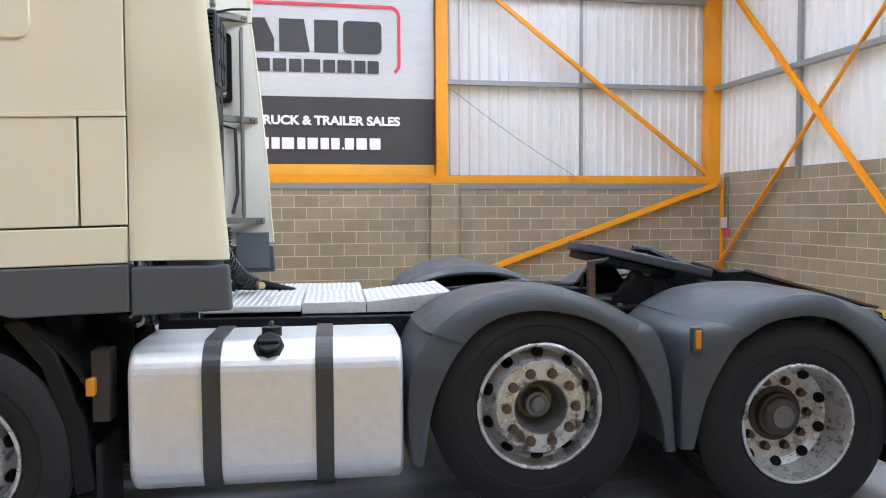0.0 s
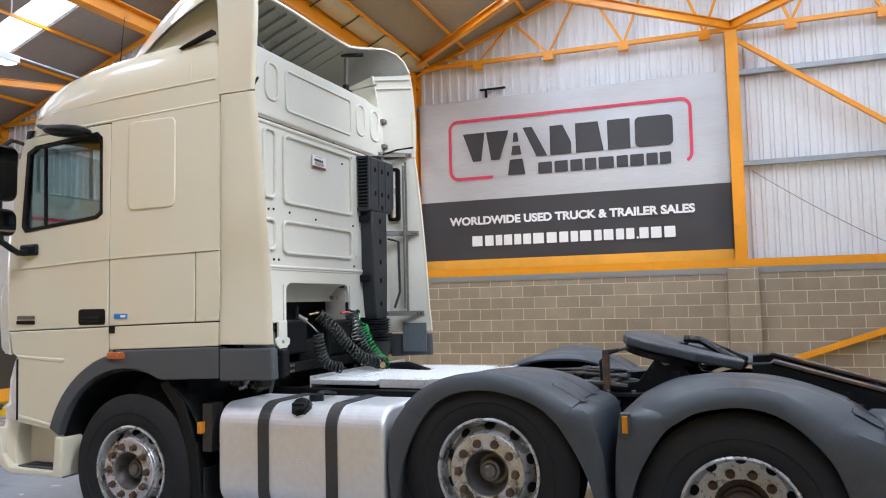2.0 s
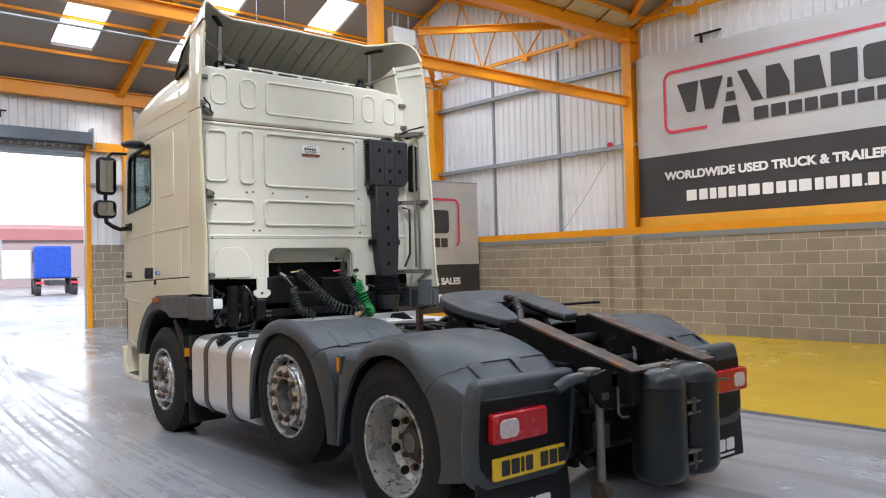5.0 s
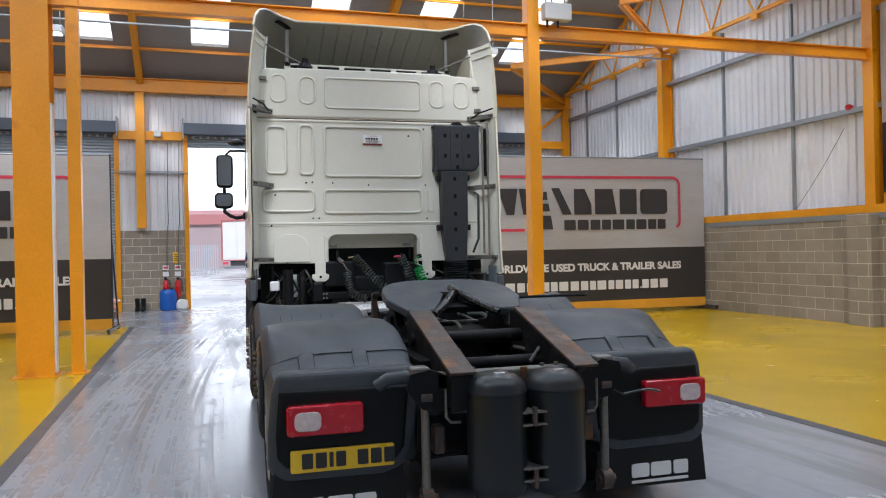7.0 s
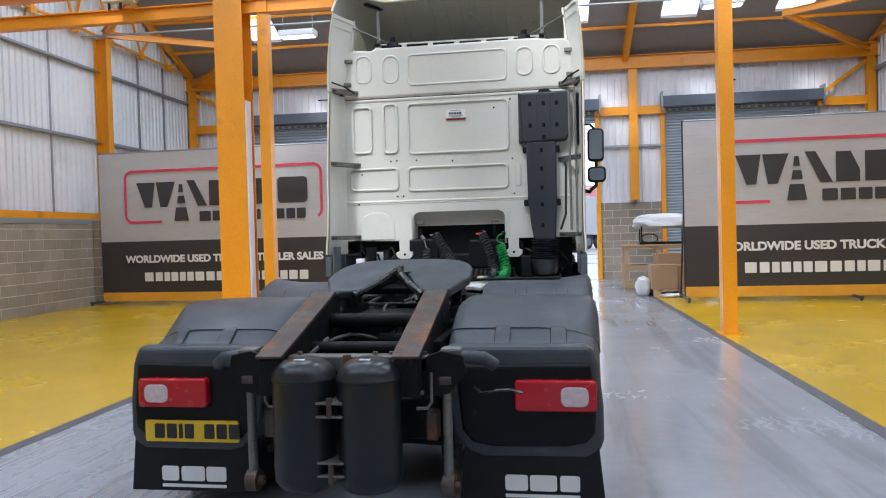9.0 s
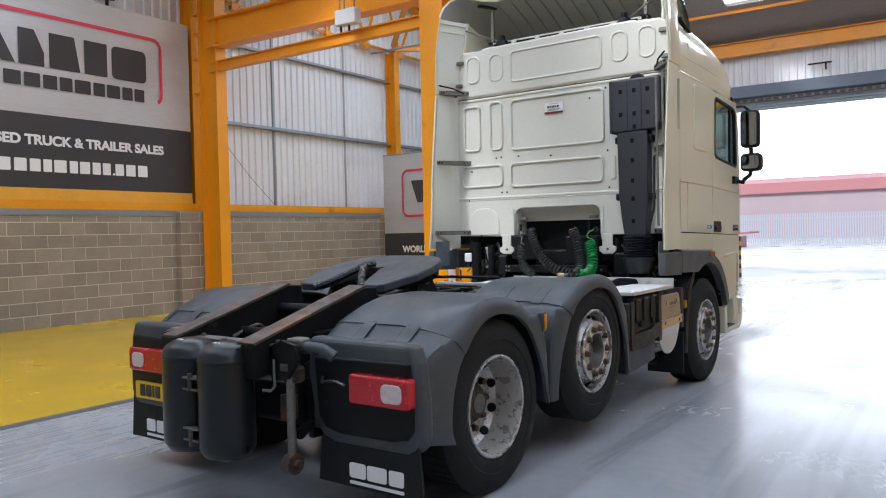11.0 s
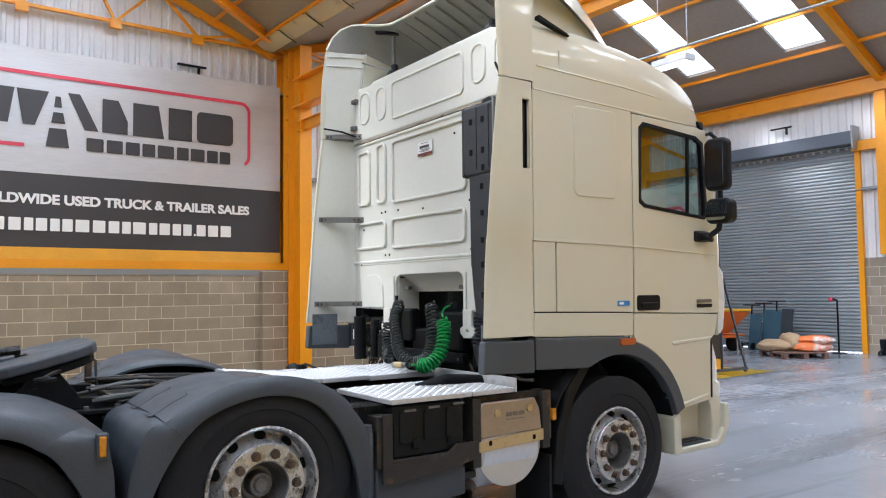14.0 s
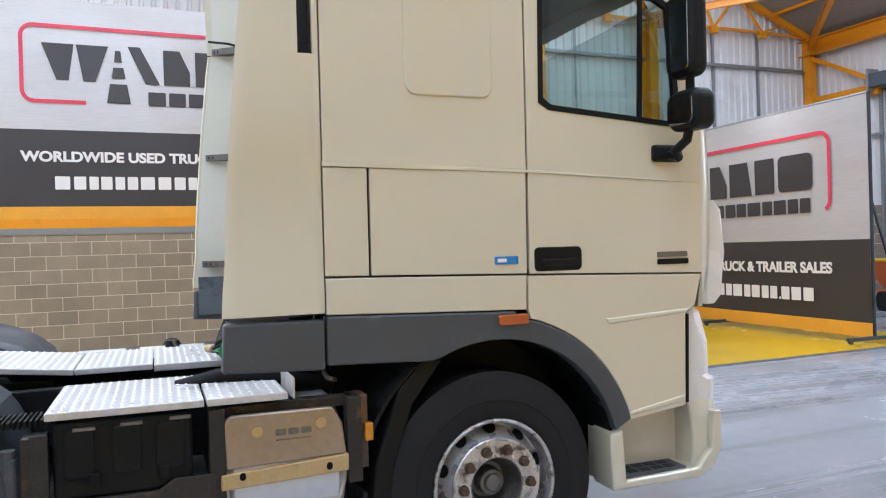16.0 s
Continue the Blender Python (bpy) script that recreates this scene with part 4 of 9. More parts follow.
def slotted(rows, cell, cols, solid_ring=True):
    """A skin over rows of points with one cell left open; a closed ring gets walls through the gap."""
    bm = bmesh.new()
    vs = [[bm.verts.new(p) for p in r] for r in rows]
    n = len(vs[0])
    for j in range(len(vs) - 1):
        for i in range(n if solid_ring else n - 1):
            if j == cell and i in (cols if not solid_ring else (cols[0], cols[1] - 1)):
                continue
            bm.faces.new((vs[j][i], vs[j][(i + 1) % n], vs[j + 1][(i + 1) % n], vs[j + 1][i]))
    if solid_ring:
        a, b = vs[cell], vs[cell + 1]
        i, k = cols
        bm.faces.new((a[i], a[k], b[k], b[i]))
        bm.faces.new((a[i + 1], b[i + 1], b[k - 1], a[k - 1]))
        bm.faces.new((a[i], a[i + 1], a[k - 1], a[k]))
        bm.faces.new((b[i], b[k], b[k - 1], b[i + 1]))
        bm.faces.new(vs[0][::-1])
        bm.faces.new(vs[-1])
    return bm


lorry = thing("lorry", "cream three-axle tractor lorry parked in the aisle, no trailer", "lorry", m=pose(0, 0, 0.022))

# --- chassis ---
for s in (-1, 1):
    bm = bmesh.new()
    x = s * 0.40
    prism(bm, [(0.25, 0.66), (0.25, 0.90), (5.2, 0.93), (5.2, 0.66)], "x", x - 0.035, x + 0.035)
    part("chassis_rail", bm, STEEL, lorry, "black chassis rail", 0.006)
    # sloping guide ramp at the tail, rusty where trailers slide on
    bm = bmesh.new()
    xr = -0.318 if s < 0 else 0.340
    prism(bm, [(-0.16, 0.70), (-0.16, 0.875), (-0.10, 0.895), (0.70, 1.115), (0.80, 1.11), (0.80, 0.90), (0.2, 0.74)], "x", xr - 0.055, xr + 0.055)
    ramp = part("ramp", bm, STEEL, lorry, "black sloping guide ramp", 0.008)
    bm = bmesh.new()
    prism(bm, [(-0.165, 0.876), (-0.10, 0.896), (0.70, 1.117), (0.68, 1.132), (-0.11, 0.910), (-0.175, 0.892)], "x", xr - 0.066, xr + 0.066)
    part("ramp_face", bm, RUST, ramp, "rust-streaked top face", 0.004)
for y, z, r in ((0.30, 0.86, 0.035), (0.62, 0.97, 0.04), (1.55, 0.86, 0.04), (2.45, 0.84, 0.04), (3.2, 0.82, 0.05)):
    bm = bmesh.new()
    cyl(bm, (-0.4, y, z), (0.4, y, z), r, 14)
    part("cross_member", bm, STEEL, lorry)
part("tail_cross_member", block(-0.42, 0.42, -0.06, 0.03, 0.80, 0.875), GALVB, lorry, "worn grey rear cross member", 0.006)

# axles
for y, z, name in ((0.87, 0.50, "drive_axle"), (2.13, 0.625, "lift_axle"), (4.60, 0.50, "front_axle")):
    bm = bmesh.new()
    cyl(bm, (-0.95, y, z), (0.95, y, z), 0.075, 16)
    if name == "drive_axle":
        lathe(bm, [(0.0, -0.30), (0.15, -0.26), (0.22, -0.12), (0.24, 0.0), (0.22, 0.12), (0.14, 0.24), (0.0, 0.3)], pose(0.02, y, z), 24)
    part(name, bm, STEEL, lorry, "dirty black axle")
for s in (-1, 1):
    for y in (0.52, 1.22, 1.85, 2.42):
        bm = bmesh.new()
        lathe(bm, [(0.0, -0.02), (0.11, -0.02), (0.13, 0.03), (0.12, 0.06), (0.14, 0.10), (0.12, 0.14), (0.11, 0.17), (0.0, 0.17)], pose(s * 0.5, y, 0.58, 90), 20)
        part("air_bellows", bm, RUBBER, lorry, "black rubber suspension bellows")
    for pts, r in (([(s * 0.30, 0.95, 0.8), (s * 0.33, 1.4, 0.83), (s * 0.28, 2.0, 0.86), (s * 0.25, 2.7, 0.84)], 0.016), ([(s * 0.22, 0.7, 0.78), (s * 0.25, 1.5, 0.87), (s * 0.2, 2.4, 0.89)], 0.013),
                   ([(s * 0.14, 1.35, 0.9), (s * 0.18, 1.6, 0.96), (s * 0.05, 1.85, 0.95), (s * 0.2, 2.2, 0.98), (s * 0.16, 2.6, 0.99)], 0.012),
                   ([(s * 0.35, 1.66, 0.95), (s * 0.30, 1.85, 0.99), (s * 0.20, 1.98, 1.0), (s * 0.10, 2.2, 0.98), (s * 0.12, 2.55, 1.0)], 0.014),
                   ([(s * 0.40, 1.5, 0.97), (s * 0.44, 1.8, 1.0), (s * 0.38, 2.05, 0.98), (s * 0.28, 2.3, 0.95)], 0.018),
                   ([(s * 0.05, 1.55, 0.99), (s * 0.0, 1.75, 1.01), (s * 0.10, 1.9, 1.02), (s * 0.28, 2.02, 1.0), (s * 0.34, 2.3, 0.97)], 0.011)):
        bm = bmesh.new()
        tube(bm, [tuple(v) for v in smooth_path(pts)], r)
        part("brake_pipe", bm, HOSE if r > 0.0135 else PIPEG, lorry, "air pipe along the chassis")
    part("crossing_bracket", block(*sorted((s * 0.08, s * 0.34)), 1.86, 1.92, 0.93, 1.03), STEEL, lorry, "black pipe bracket", 0.006)
for s in (-1, 1):
    bm = bmesh.new()
    lathe(bm, [(0.0, -0.12), (0.07, -0.12), (0.085, -0.09), (0.085, 0.0), (0.095, 0.01), (0.085, 0.02), (0.085, 0.10), (0.06, 0.12), (0.0, 0.12)], pose(s * 0.30, 0.52, 0.50), 20)
    part("brake_chamber", bm, BRKT, lorry, "black brake chamber")
    bm = bmesh.new()
    prism(bm, [(0.16, 0.34), (0.14, 0.66), (0.30, 0.78), (1.45, 0.72), (1.50, 0.50), (1.20, 0.36)], "x", s * 0.46 - 0.02, s * 0.46 + 0.02)
    part("suspension_arm", bm, STEEL, lorry, "black suspension arm", 0.006)
    bm = bmesh.new()
    cyl(bm, (s * 0.40, 0.22, 0.40), (s * 0.36, 0.42, 0.86), 0.035, 14)
    part("shock_absorber", bm, STEEL, lorry, "black shock absorber")
bm = bmesh.new()
tube(bm, [(-0.52, 0.02, 0.40), (-0.46, 0.16, 0.42), (-0.30, 0.20, 0.42), (0.30, 0.20, 0.42), (0.46, 0.16, 0.42), (0.52, 0.02, 0.40)], 0.03, 10)
part("anti_roll_bar", bm, STEEL, lorry, "black anti-roll bar")
part("tail_beam", block(-0.42, 0.42, 0.10, 0.20, 0.44, 0.64), STEEL, lorry, "black channel beam between the rails", 0.01)
part("valve_block", block(-0.12, 0.16, 1.62, 1.82, 0.84, 0.97), BLACK, lorry, "black valve block", 0.01)
# unseen drive parts and tanks, added to block light passing under the lorry
part("gearbox", block(-0.3, 0.3, 2.9, 4.0, 0.36, 0.9), STEEL, lorry, "unseen black gearbox housing", 0.05)
part("engine", block(-0.42, 0.42, 4.0, 5.6, 0.30, 1.15), STEEL, lorry, "unseen black engine block", 0.05)
part("engine_cover", block(-0.68, 0.68, 3.9, 5.7, 0.27, 0.31), BLACK, lorry, "unseen black shield added under the engine", 0.01)
bm = bmesh.new()
cyl(bm, (0, 1.2, 0.52), (0, 2.95, 0.60), 0.06, 16)
part("propeller_shaft", bm, STEEL, lorry, "unseen black propeller shaft")
for y, z in ((2.62, 0.46), (1.50, 0.42)):
    bm = bmesh.new()
    lathe(bm, [(0.0, -0.44), (0.08, -0.43), (0.125, -0.38), (0.125, 0.38), (0.08, 0.43), (0.0, 0.44)], pose(0, y, z, 0, 0, 90), 24)
    part("cross_air_tank", bm, STEEL, lorry, "unseen black air tank across the frame")

# --- air tanks and rods at the tail ---
for x in (-0.148, 0.164):
    bm = bmesh.new()
    lathe(bm, [(0.0, 0.262), (0.07, 0.267), (0.12, 0.285), (0.146, 0.325), (0.148, 0.36), (0.148, 0.785), (0.151, 0.788), (0.151, 0.796), (0.148, 0.800), (0.144, 0.822), (0.125, 0.852), (0.093, 0.874), (0.05, 0.887), (0.0, 0.891)],
          Matrix.Translation((x, -0.16, 0)) @ Matrix.Rotation(radians(90), 4, "X"), 32)
    at = part("air_tank", bm, TANKP, lorry, "dark painted upright air tank")
    part("tank_label", block(x - 0.025, x + 0.025, -0.225, -0.19, 0.878, 0.887), WHITEP, at, "white paper label")
    bm = bmesh.new()
    cyl(bm, (x, -0.16, 0.245), (x, -0.16, 0.27), 0.02, 10)
    part("drain_valve", bm, GALVB, at)
for z in (0.36, 0.42, 0.63, 0.69):
    part("tank_bracket", block(-0.055, 0.070, -0.28, -0.13, z, z + 0.010), GALVB, lorry, "worn steel tank bracket")
for z in (0.36, 0.66):
    bm = bmesh.new()
    cyl(bm, (0.008, -0.275, z - 0.03), (0.008, -0.275, z + 0.06), 0.014, 8)
    part("bracket_bolt", bm, RUST, lorry, "dull steel bolt")
for s, x in ((-1, -0.475), (1, 0.505)):
    bm = bmesh.new()
    cyl(bm, (x, -0.02, 0.30), (x, -0.02, 0.76), 0.023, 14)
    rod = part("link_rod", bm, GALVB, lorry, "grey steel link rod")
    for z, r in ((0.255, 0.055), (0.76, 0.045)):
        bm = bmesh.new()
        cyl(bm, (x - 0.028, -0.02, z), (x + 0.028, -0.02, z), r, 18)
        cyl(bm, (x - 0.04, -0.02, z), (x + 0.055, -0.02, z), r * 0.45, 6)
        part("bush", bm, RUST, rod, "rusty pivot bush")
    bm = bmesh.new()
    prism(bm, [(x - s * 0.02, 0.90), (x + s * 0.08, 0.88), (x + s * 0.10, 0.80), (x + s * 0.02, 0.70), (x - s * 0.10, 0.68), (x - s * 0.12, 0.86)], "y", -0.06, -0.035)
    part("hanger_bracket", bm, STEEL, lorry, "black hanger bracket", 0.004)
    bm = bmesh.new()
    tube(bm, [(x - s * 0.02, 0.02, 0.84), (x + s * 0.10, 0.03, 0.86), (x + s * 0.17, 0.05, 0.85), (x + s * 0.22, 0.08, 0.81)], 0.032, 12)
    part("bar_end", bm, GUARD, lorry, "dark anti-roll bar end")
    part("clamp", block(x - 0.05 + s * 0.02, x + 0.05 + s * 0.02, -0.02, 0.07, 0.86, 0.905), GALVB, lorry, "worn cast clamp", 0.012)
    part("lower_bracket", block(x - 0.03 - s * 0.08, x + 0.03 - s * 0.08, 0.0, 0.08, 0.46, 0.60), RUST, lorry, "rusty steel bracket", 0.01)
bm = bmesh.new()
tube(bm, [(0.62, 0.10, 0.70), (0.66, 0.05, 0.68), (0.74, 0.02, 0.70), (0.80, 0.01, 0.705), (0.86, 0.01, 0.69)], 0.008, 6)
part("lamp_cable", bm, HOSE, lorry, "black lamp cable")

# small fittings on the tail cross member
part("hose_tab", block(0.015, 0.055, -0.075, -0.062, 0.79, 0.885), RUST, lorry, "rusty steel tab", 0.004)
for x in (-0.36, -0.22, 0.16, 0.24, 0.40):
    bm = bmesh.new()
    cyl(bm, (x, -0.01, 0.872), (x, -0.01, 0.89), 0.013, 6)
    part("cross_member_bolt", bm, GALVB, lorry, "worn steel bolt")
for s, x in ((-1, -0.36), (1, 0.42)):
    bm = bmesh.new()
    tube(bm, [(x + s * 0.02, -0.07, 0.80), (x + s * 0.02, -0.07, 0.66), (x, -0.08, 0.635), (x - s * 0.05, -0.09, 0.635)], 0.008, 6)
    part("hook_bracket", bm, GALVB, lorry, "bent grey steel hook")
    part("knuckle", block(*sorted((x + s * 0.03, x + s * 0.12)), -0.03, 0.06, 0.67, 0.76), BRKT, lorry, "grimy cast knuckle", 0.02)
    for k in range(9):
        for z in (0.80, 0.885):
            bm = bmesh.new()
            y = 1.40 + 0.15 * k
            cyl(bm, (s * 0.434, y, z), (s * 0.448, y, z), 0.013, 6)
            part("rail_bolt", bm, GALVB if k % 3 else BRKT, lorry, "dull steel bolt")
    for y, z, n in ((1.62, 0.955, 3), (2.32, 0.945, 4)):
        part("pipe_clamp", block(*sorted((s * 0.10, s * 0.42)), y, y + 0.03, z, z + 0.02), GALVB, lorry, "dull steel pipe clamp", 0.004)
bm = bmesh.new()
tube(bm, [tuple(v) for v in smooth_path([(0.20, 0.25, 0.86), (0.30, 0.34, 0.93), (0.33, 0.50, 0.88), (0.24, 0.60, 0.90), (0.28, 0.74, 0.86)])], 0.011, 7)
part("loose_hose", bm, PIPEG, lorry, "grey loose hose between the ramps")
bm = bmesh.new()
tube(bm, [tuple(v) for v in smooth_path([(-0.25, 0.22, 0.84), (-0.20, 0.36, 0.90), (-0.26, 0.48, 0.86), (-0.15, 0.62, 0.89), (-0.05, 0.80, 0.84)])], 0.011, 7)
part("loose_hose", bm, PIPEG, lorry, "grey loose hose between the ramps")

# --- fifth wheel ---
bm = bmesh.new()
outline = []
for k in range(0, 17):
    a = radians(-4 + 188 * k / 16)
    outline.append((0.02 + 0.455 * math.copysign(abs(math.cos(a)) ** 0.6, math.cos(a)), 1.17 + 0.405 * math.copysign(abs(math.sin(a)) ** 0.7, math.sin(a))))
outline += [(-0.40, 1.02), (-0.35, 0.87), (-0.31, 0.845), (-0.21, 0.845), (-0.17, 0.88), (-0.10, 1.03), (-0.05, 1.16), (-0.02, 1.21), (0.06, 1.21), (0.09, 1.16), (0.14, 1.03), (0.21, 0.88), (0.25, 0.845), (0.35, 0.845), (0.39, 0.87), (0.44, 1.02)]
tilt = Matrix.Translation((0, 1.2, 1.145)) @ Matrix.Rotation(radians(12.8), 4, "X") @ Matrix.Translation((0, -1.2, 0))
prism(bm, outline, "z", 0.0, 0.055, tilt)
fifth = part("fifth_wheel", bm, GUARD, lorry, "dark greasy fifth-wheel coupling plate", 0.012, 2)
bm = bmesh.new()
prism(bm, outline[1:16] + [(-0.36, 1.08), (0.40, 1.08)], "z", -0.05, -0.004, tilt @ Matrix.Translation((0.0012, 0.07, 0)) @ Matrix.Scale(0.94, 4))
part("skirt_casting", bm, STEEL, fifth, "black ribbed underside casting", 0.008)
for sx in (-1, 1):
    bm = bmesh.new()
    prism(bm, [(1.00, 0.935), (1.02, 0.985), (1.12, 1.00), (1.20, 1.12), (1.24, 1.16), (1.31, 1.16), (1.35, 1.12), (1.44, 1.00), (1.62, 0.985), (1.62, 0.935)], "x", 0.02 + sx * 0.36 - 0.03, 0.02 + sx * 0.36 + 0.03)
    part("pivot_stand", bm, STEEL, fifth, "black pivot stand", 0.006)
    bm = bmesh.new()
    cyl(bm, (0.02 + sx * 0.32, 1.275, 1.125), (0.02 + sx * 0.405, 1.275, 1.125), 0.028, 14)
    part("pivot_bolt", bm, GALVB, fifth, "dull steel pivot bolt")
    part("stand_web", block(*sorted((0.02 + sx * 0.36, 0.02 + sx * 0.415)), 1.20, 1.24, 0.95, 1.06), STEEL, fifth)
part("mounting_plate", block(-0.47, 0.49, 0.78, 1.66, 0.915, 0.937), STEEL, fifth, "black mounting plate", 0.004)
for sx in (-1, 1):
    for k in range(6):
        bm = bmesh.new()
        cyl(bm, (0.01 + sx * 0.455, 0.86 + 0.15 * k, 0.93), (0.01 + sx * 0.455, 0.86 + 0.15 * k, 0.955), 0.014, 6)
        part("mounting_bolt", bm, GALVB, fifth)
bm = bmesh.new()
lathe(bm, [(0.0, -0.05), (0.07, -0.05), (0.07, 0.05), (0.0, 0.05)], pose(0.02, 1.24, 1.16, 90), 20)
part("jaw", bm, GREASE, fifth, "grease-blackened jaw casting")
bm = bmesh.new()
tube(bm, [(0.02, 1.20, 1.235), (0.02, 1.10, 1.225), (-0.08, 0.96, 1.15), (-0.19, 0.84, 1.09)], 0.024, 8)
tube(bm, [(0.02, 1.10, 1.225), (0.12, 0.96, 1.15), (0.23, 0.84, 1.09)], 0.024, 8)
part("throat_guide", bm, GREASE, fifth, "black greasy Y-shaped throat edge")
bm = bmesh.new()
tube(bm, [(0.40, 1.35, 1.14), (0.62, 1.28, 1.15), (0.92, 1.20, 1.155), (0.98, 1.16, 1.155), (1.02, 1.20, 1.155), (0.98, 1.24, 1.155), (0.92, 1.205, 1.155)], 0.010, 6)
part("release_handle", bm, STEEL, fifth, "black steel pull handle")
bm = bmesh.new()
tube(bm, [(-0.36, 1.50, 1.20), (-0.42, 1.60, 1.17), (-0.40, 1.66, 1.12), (-0.36, 1.66, 0.96)], 0.009, 6)
part("lube_pipe", bm, HOSE, fifth)
bm = bmesh.new()
prism(bm, [(1.60, 0.93), (1.64, 0.93), (1.64, 1.19), (1.54, 1.205), (1.54, 1.19), (1.60, 1.175)], "x", -0.44, -0.40)
part("sensor_post", bm, RUST, lorry, "small rusty bent stop post", 0.004)


for a, b in (((-0.30, 1.58, 1.02), (-0.16, 2.28, 1.01)), ((-0.12, 1.62, 1.03), (0.10, 2.34, 1.0)), ((0.20, 1.60, 1.01), (0.28, 2.20, 0.99))):
    bm = bmesh.new()
    m = tuple((p + q) / 2 + d for p, q, d in zip(a, b, (0.03, 0.0, 0.015)))
    tube(bm, [tuple(v) for v in smooth_path([a, m, b])], 0.010, 7)
    part("control_rod", bm, BRKT, lorry, "rusty control rod behind the coupling")
# --- mudguards ---
def guard(stations, s, centre, grow=0.0, n=4):
    """A moulded arch. Each station: top (y, z), crease (y, z) and lower edge of the side (y, z)."""
    rows = []
    c = Vector(centre)
    moved = [tuple((y + 0.055 * min(1.0, max(0.0, (1.0 - y) / 0.5)), z) for y, z in st) for st in stations]
    for q in smooth_path([sum(st, ()) for st in moved], n):
        top, cr, low = Vector((q[0], q[1])), Vector((q[2], q[3])), Vector((q[4], q[5]))
        inw = (c - top).normalized()
        top, cr = top - inw * grow, cr - inw * grow
        top.y -= (top.y - 0.9) * 0.25 if top.y > 0.9 else 0.0
        sec = [(0.47, top + inw * 0.03), (0.50, top + inw * 0.008), (0.56, top), (0.93, top), (1.03, top.lerp(cr, 0.10)), (1.11, top.lerp(cr, 0.38)), (1.165, top.lerp(cr, 0.72)), (1.198, cr.lerp(top, 0.08)), (1.208, cr.lerp(low, 0.10)),
               (1.222 + grow, cr.lerp(low, 0.35)), (1.233 + grow, cr.lerp(low, 0.94)), (1.231 + grow, low), (1.212, low + inw * 0.004), (1.200, cr.lerp(low, 0.5)), (1.170, cr + inw * 0.022), (1.02, top.lerp(cr, 0.15) + inw * 0.024), (0.47, top + inw * 0.045)]
        rows.append([(s * x, p.x, p.y) for x, p in sec])
    return loft(rows, True)


def draped(stations, s, centre, x, y_hi, y_lo, half, up, n=12):
    """A tab with a rounded upper end that lies on a guard's top, between two stations along it."""
    c, line = Vector(centre), []
    moved = [tuple((y + 0.055 * min(1.0, max(0.0, (1.0 - y) / 0.5)), z) for y, z in st) for st in stations]
    for q in smooth_path([sum(st, ()) for st in moved], 6):
        top, cr = Vector((q[0], q[1])), Vector((q[2], q[3]))
        inw = (c - top).normalized()
        top.y -= (top.y - 0.9) * 0.25 if top.y > 0.9 else 0.0
        line.append((top - inw * up, cr - inw * up))
    rows = []
    for k in range(n + 1):
        y = y_hi + (y_lo - y_hi) * (k / n) ** 1.4
        i = min(range(len(line) - 1), key=lambda j: abs((line[j][0].x + line[j + 1][0].x) / 2 - y))
        f = max(-0.5, min(1.5, (y - line[i][0].x) / (line[i + 1][0].x - line[i][0].x)))
        t, e = line[i][0].lerp(line[i + 1][0], f), line[i][1].lerp(line[i + 1][1], f)
        d = k / n
        w = half * (math.sqrt(max(0.0, 1 - (1 - d / 0.22) ** 2)) if d < 0.22 else 1.0)
        row = []
        for j in range(5):
            xx = x + w * (j / 2 - 1)
            p = t.lerp(e, max(0.0, xx - 0.93) * 1.0 if xx < 1.03 else 0.10 + (xx - 1.03) * 3.5)
            row.append((s * xx, p.x, p.y))
        rows.append(row)
    return loft(rows)


MID_C, REAR_C = (2.13, 0.625), (0.92, 0.497)
MID_FRONT = [((2.70, 0.38), (2.70, 0.385), (2.652, 0.39)), ((2.72, 0.62), (2.715, 0.62), (2.613, 0.642)), ((2.70, 0.82), (2.69, 0.83), (2.535, 0.828)), ((2.63, 0.978), (2.595, 0.968), (2.465, 0.925))]
MID_TOP = [((2.635, 0.973), (2.605, 0.962), (2.47, 0.92)), ((2.52, 1.085), (2.50, 1.050), (2.40, 0.988)), ((2.35, 1.165), (2.34, 1.122), (2.29, 1.040)), ((2.13, 1.195), (2.13, 1.150), (2.13, 1.060)),
           ((1.93, 1.18), (1.92, 1.105), (1.955, 1.030)), ((1.76, 1.115), (1.77, 1.03), (1.825, 0.974)), ((1.645, 1.03), (1.665, 0.972), (1.745, 0.905))]
MID_BACK = [((1.648, 1.027), (1.668, 0.969), (1.75, 0.91)), ((1.545, 0.965), (1.585, 0.945), (1.705, 0.85)), ((1.512, 0.80), (1.515, 0.76), (1.625, 0.715)), ((1.495, 0.58), (1.495, 0.56), (1.563, 0.556)), ((1.475, 0.39), (1.480, 0.39), (1.542, 0.40))]
REAR_FRONT = [((1.462, 0.40), (1.460, 0.405), (1.408, 0.41)), ((1.466, 0.62), (1.452, 0.65), (1.350, 0.635)), ((1.466, 0.80), (1.435, 0.83), (1.272, 0.79)), ((1.455, 0.93), (1.370, 0.945), (1.205, 0.885)), ((1.375, 1.025), (1.230, 0.975), (1.155, 0.924))]
REAR_TOP = [((1.38, 1.02), (1.225, 0.970), (1.16, 0.92)), ((1.22, 1.125), (1.12, 1.040), (1.07, 0.975)), ((1.05, 1.17), (0.97, 1.085), (0.95, 1.004)), ((0.86, 1.18), (0.82, 1.098), (0.82, 1.012)),
            ((0.66, 1.165), (0.66, 1.078), (0.68, 0.987)), ((0.47, 1.11), (0.52, 1.00), (0.56, 0.922)), ((0.29, 1.02), (0.40, 0.92), (0.465, 0.835))]
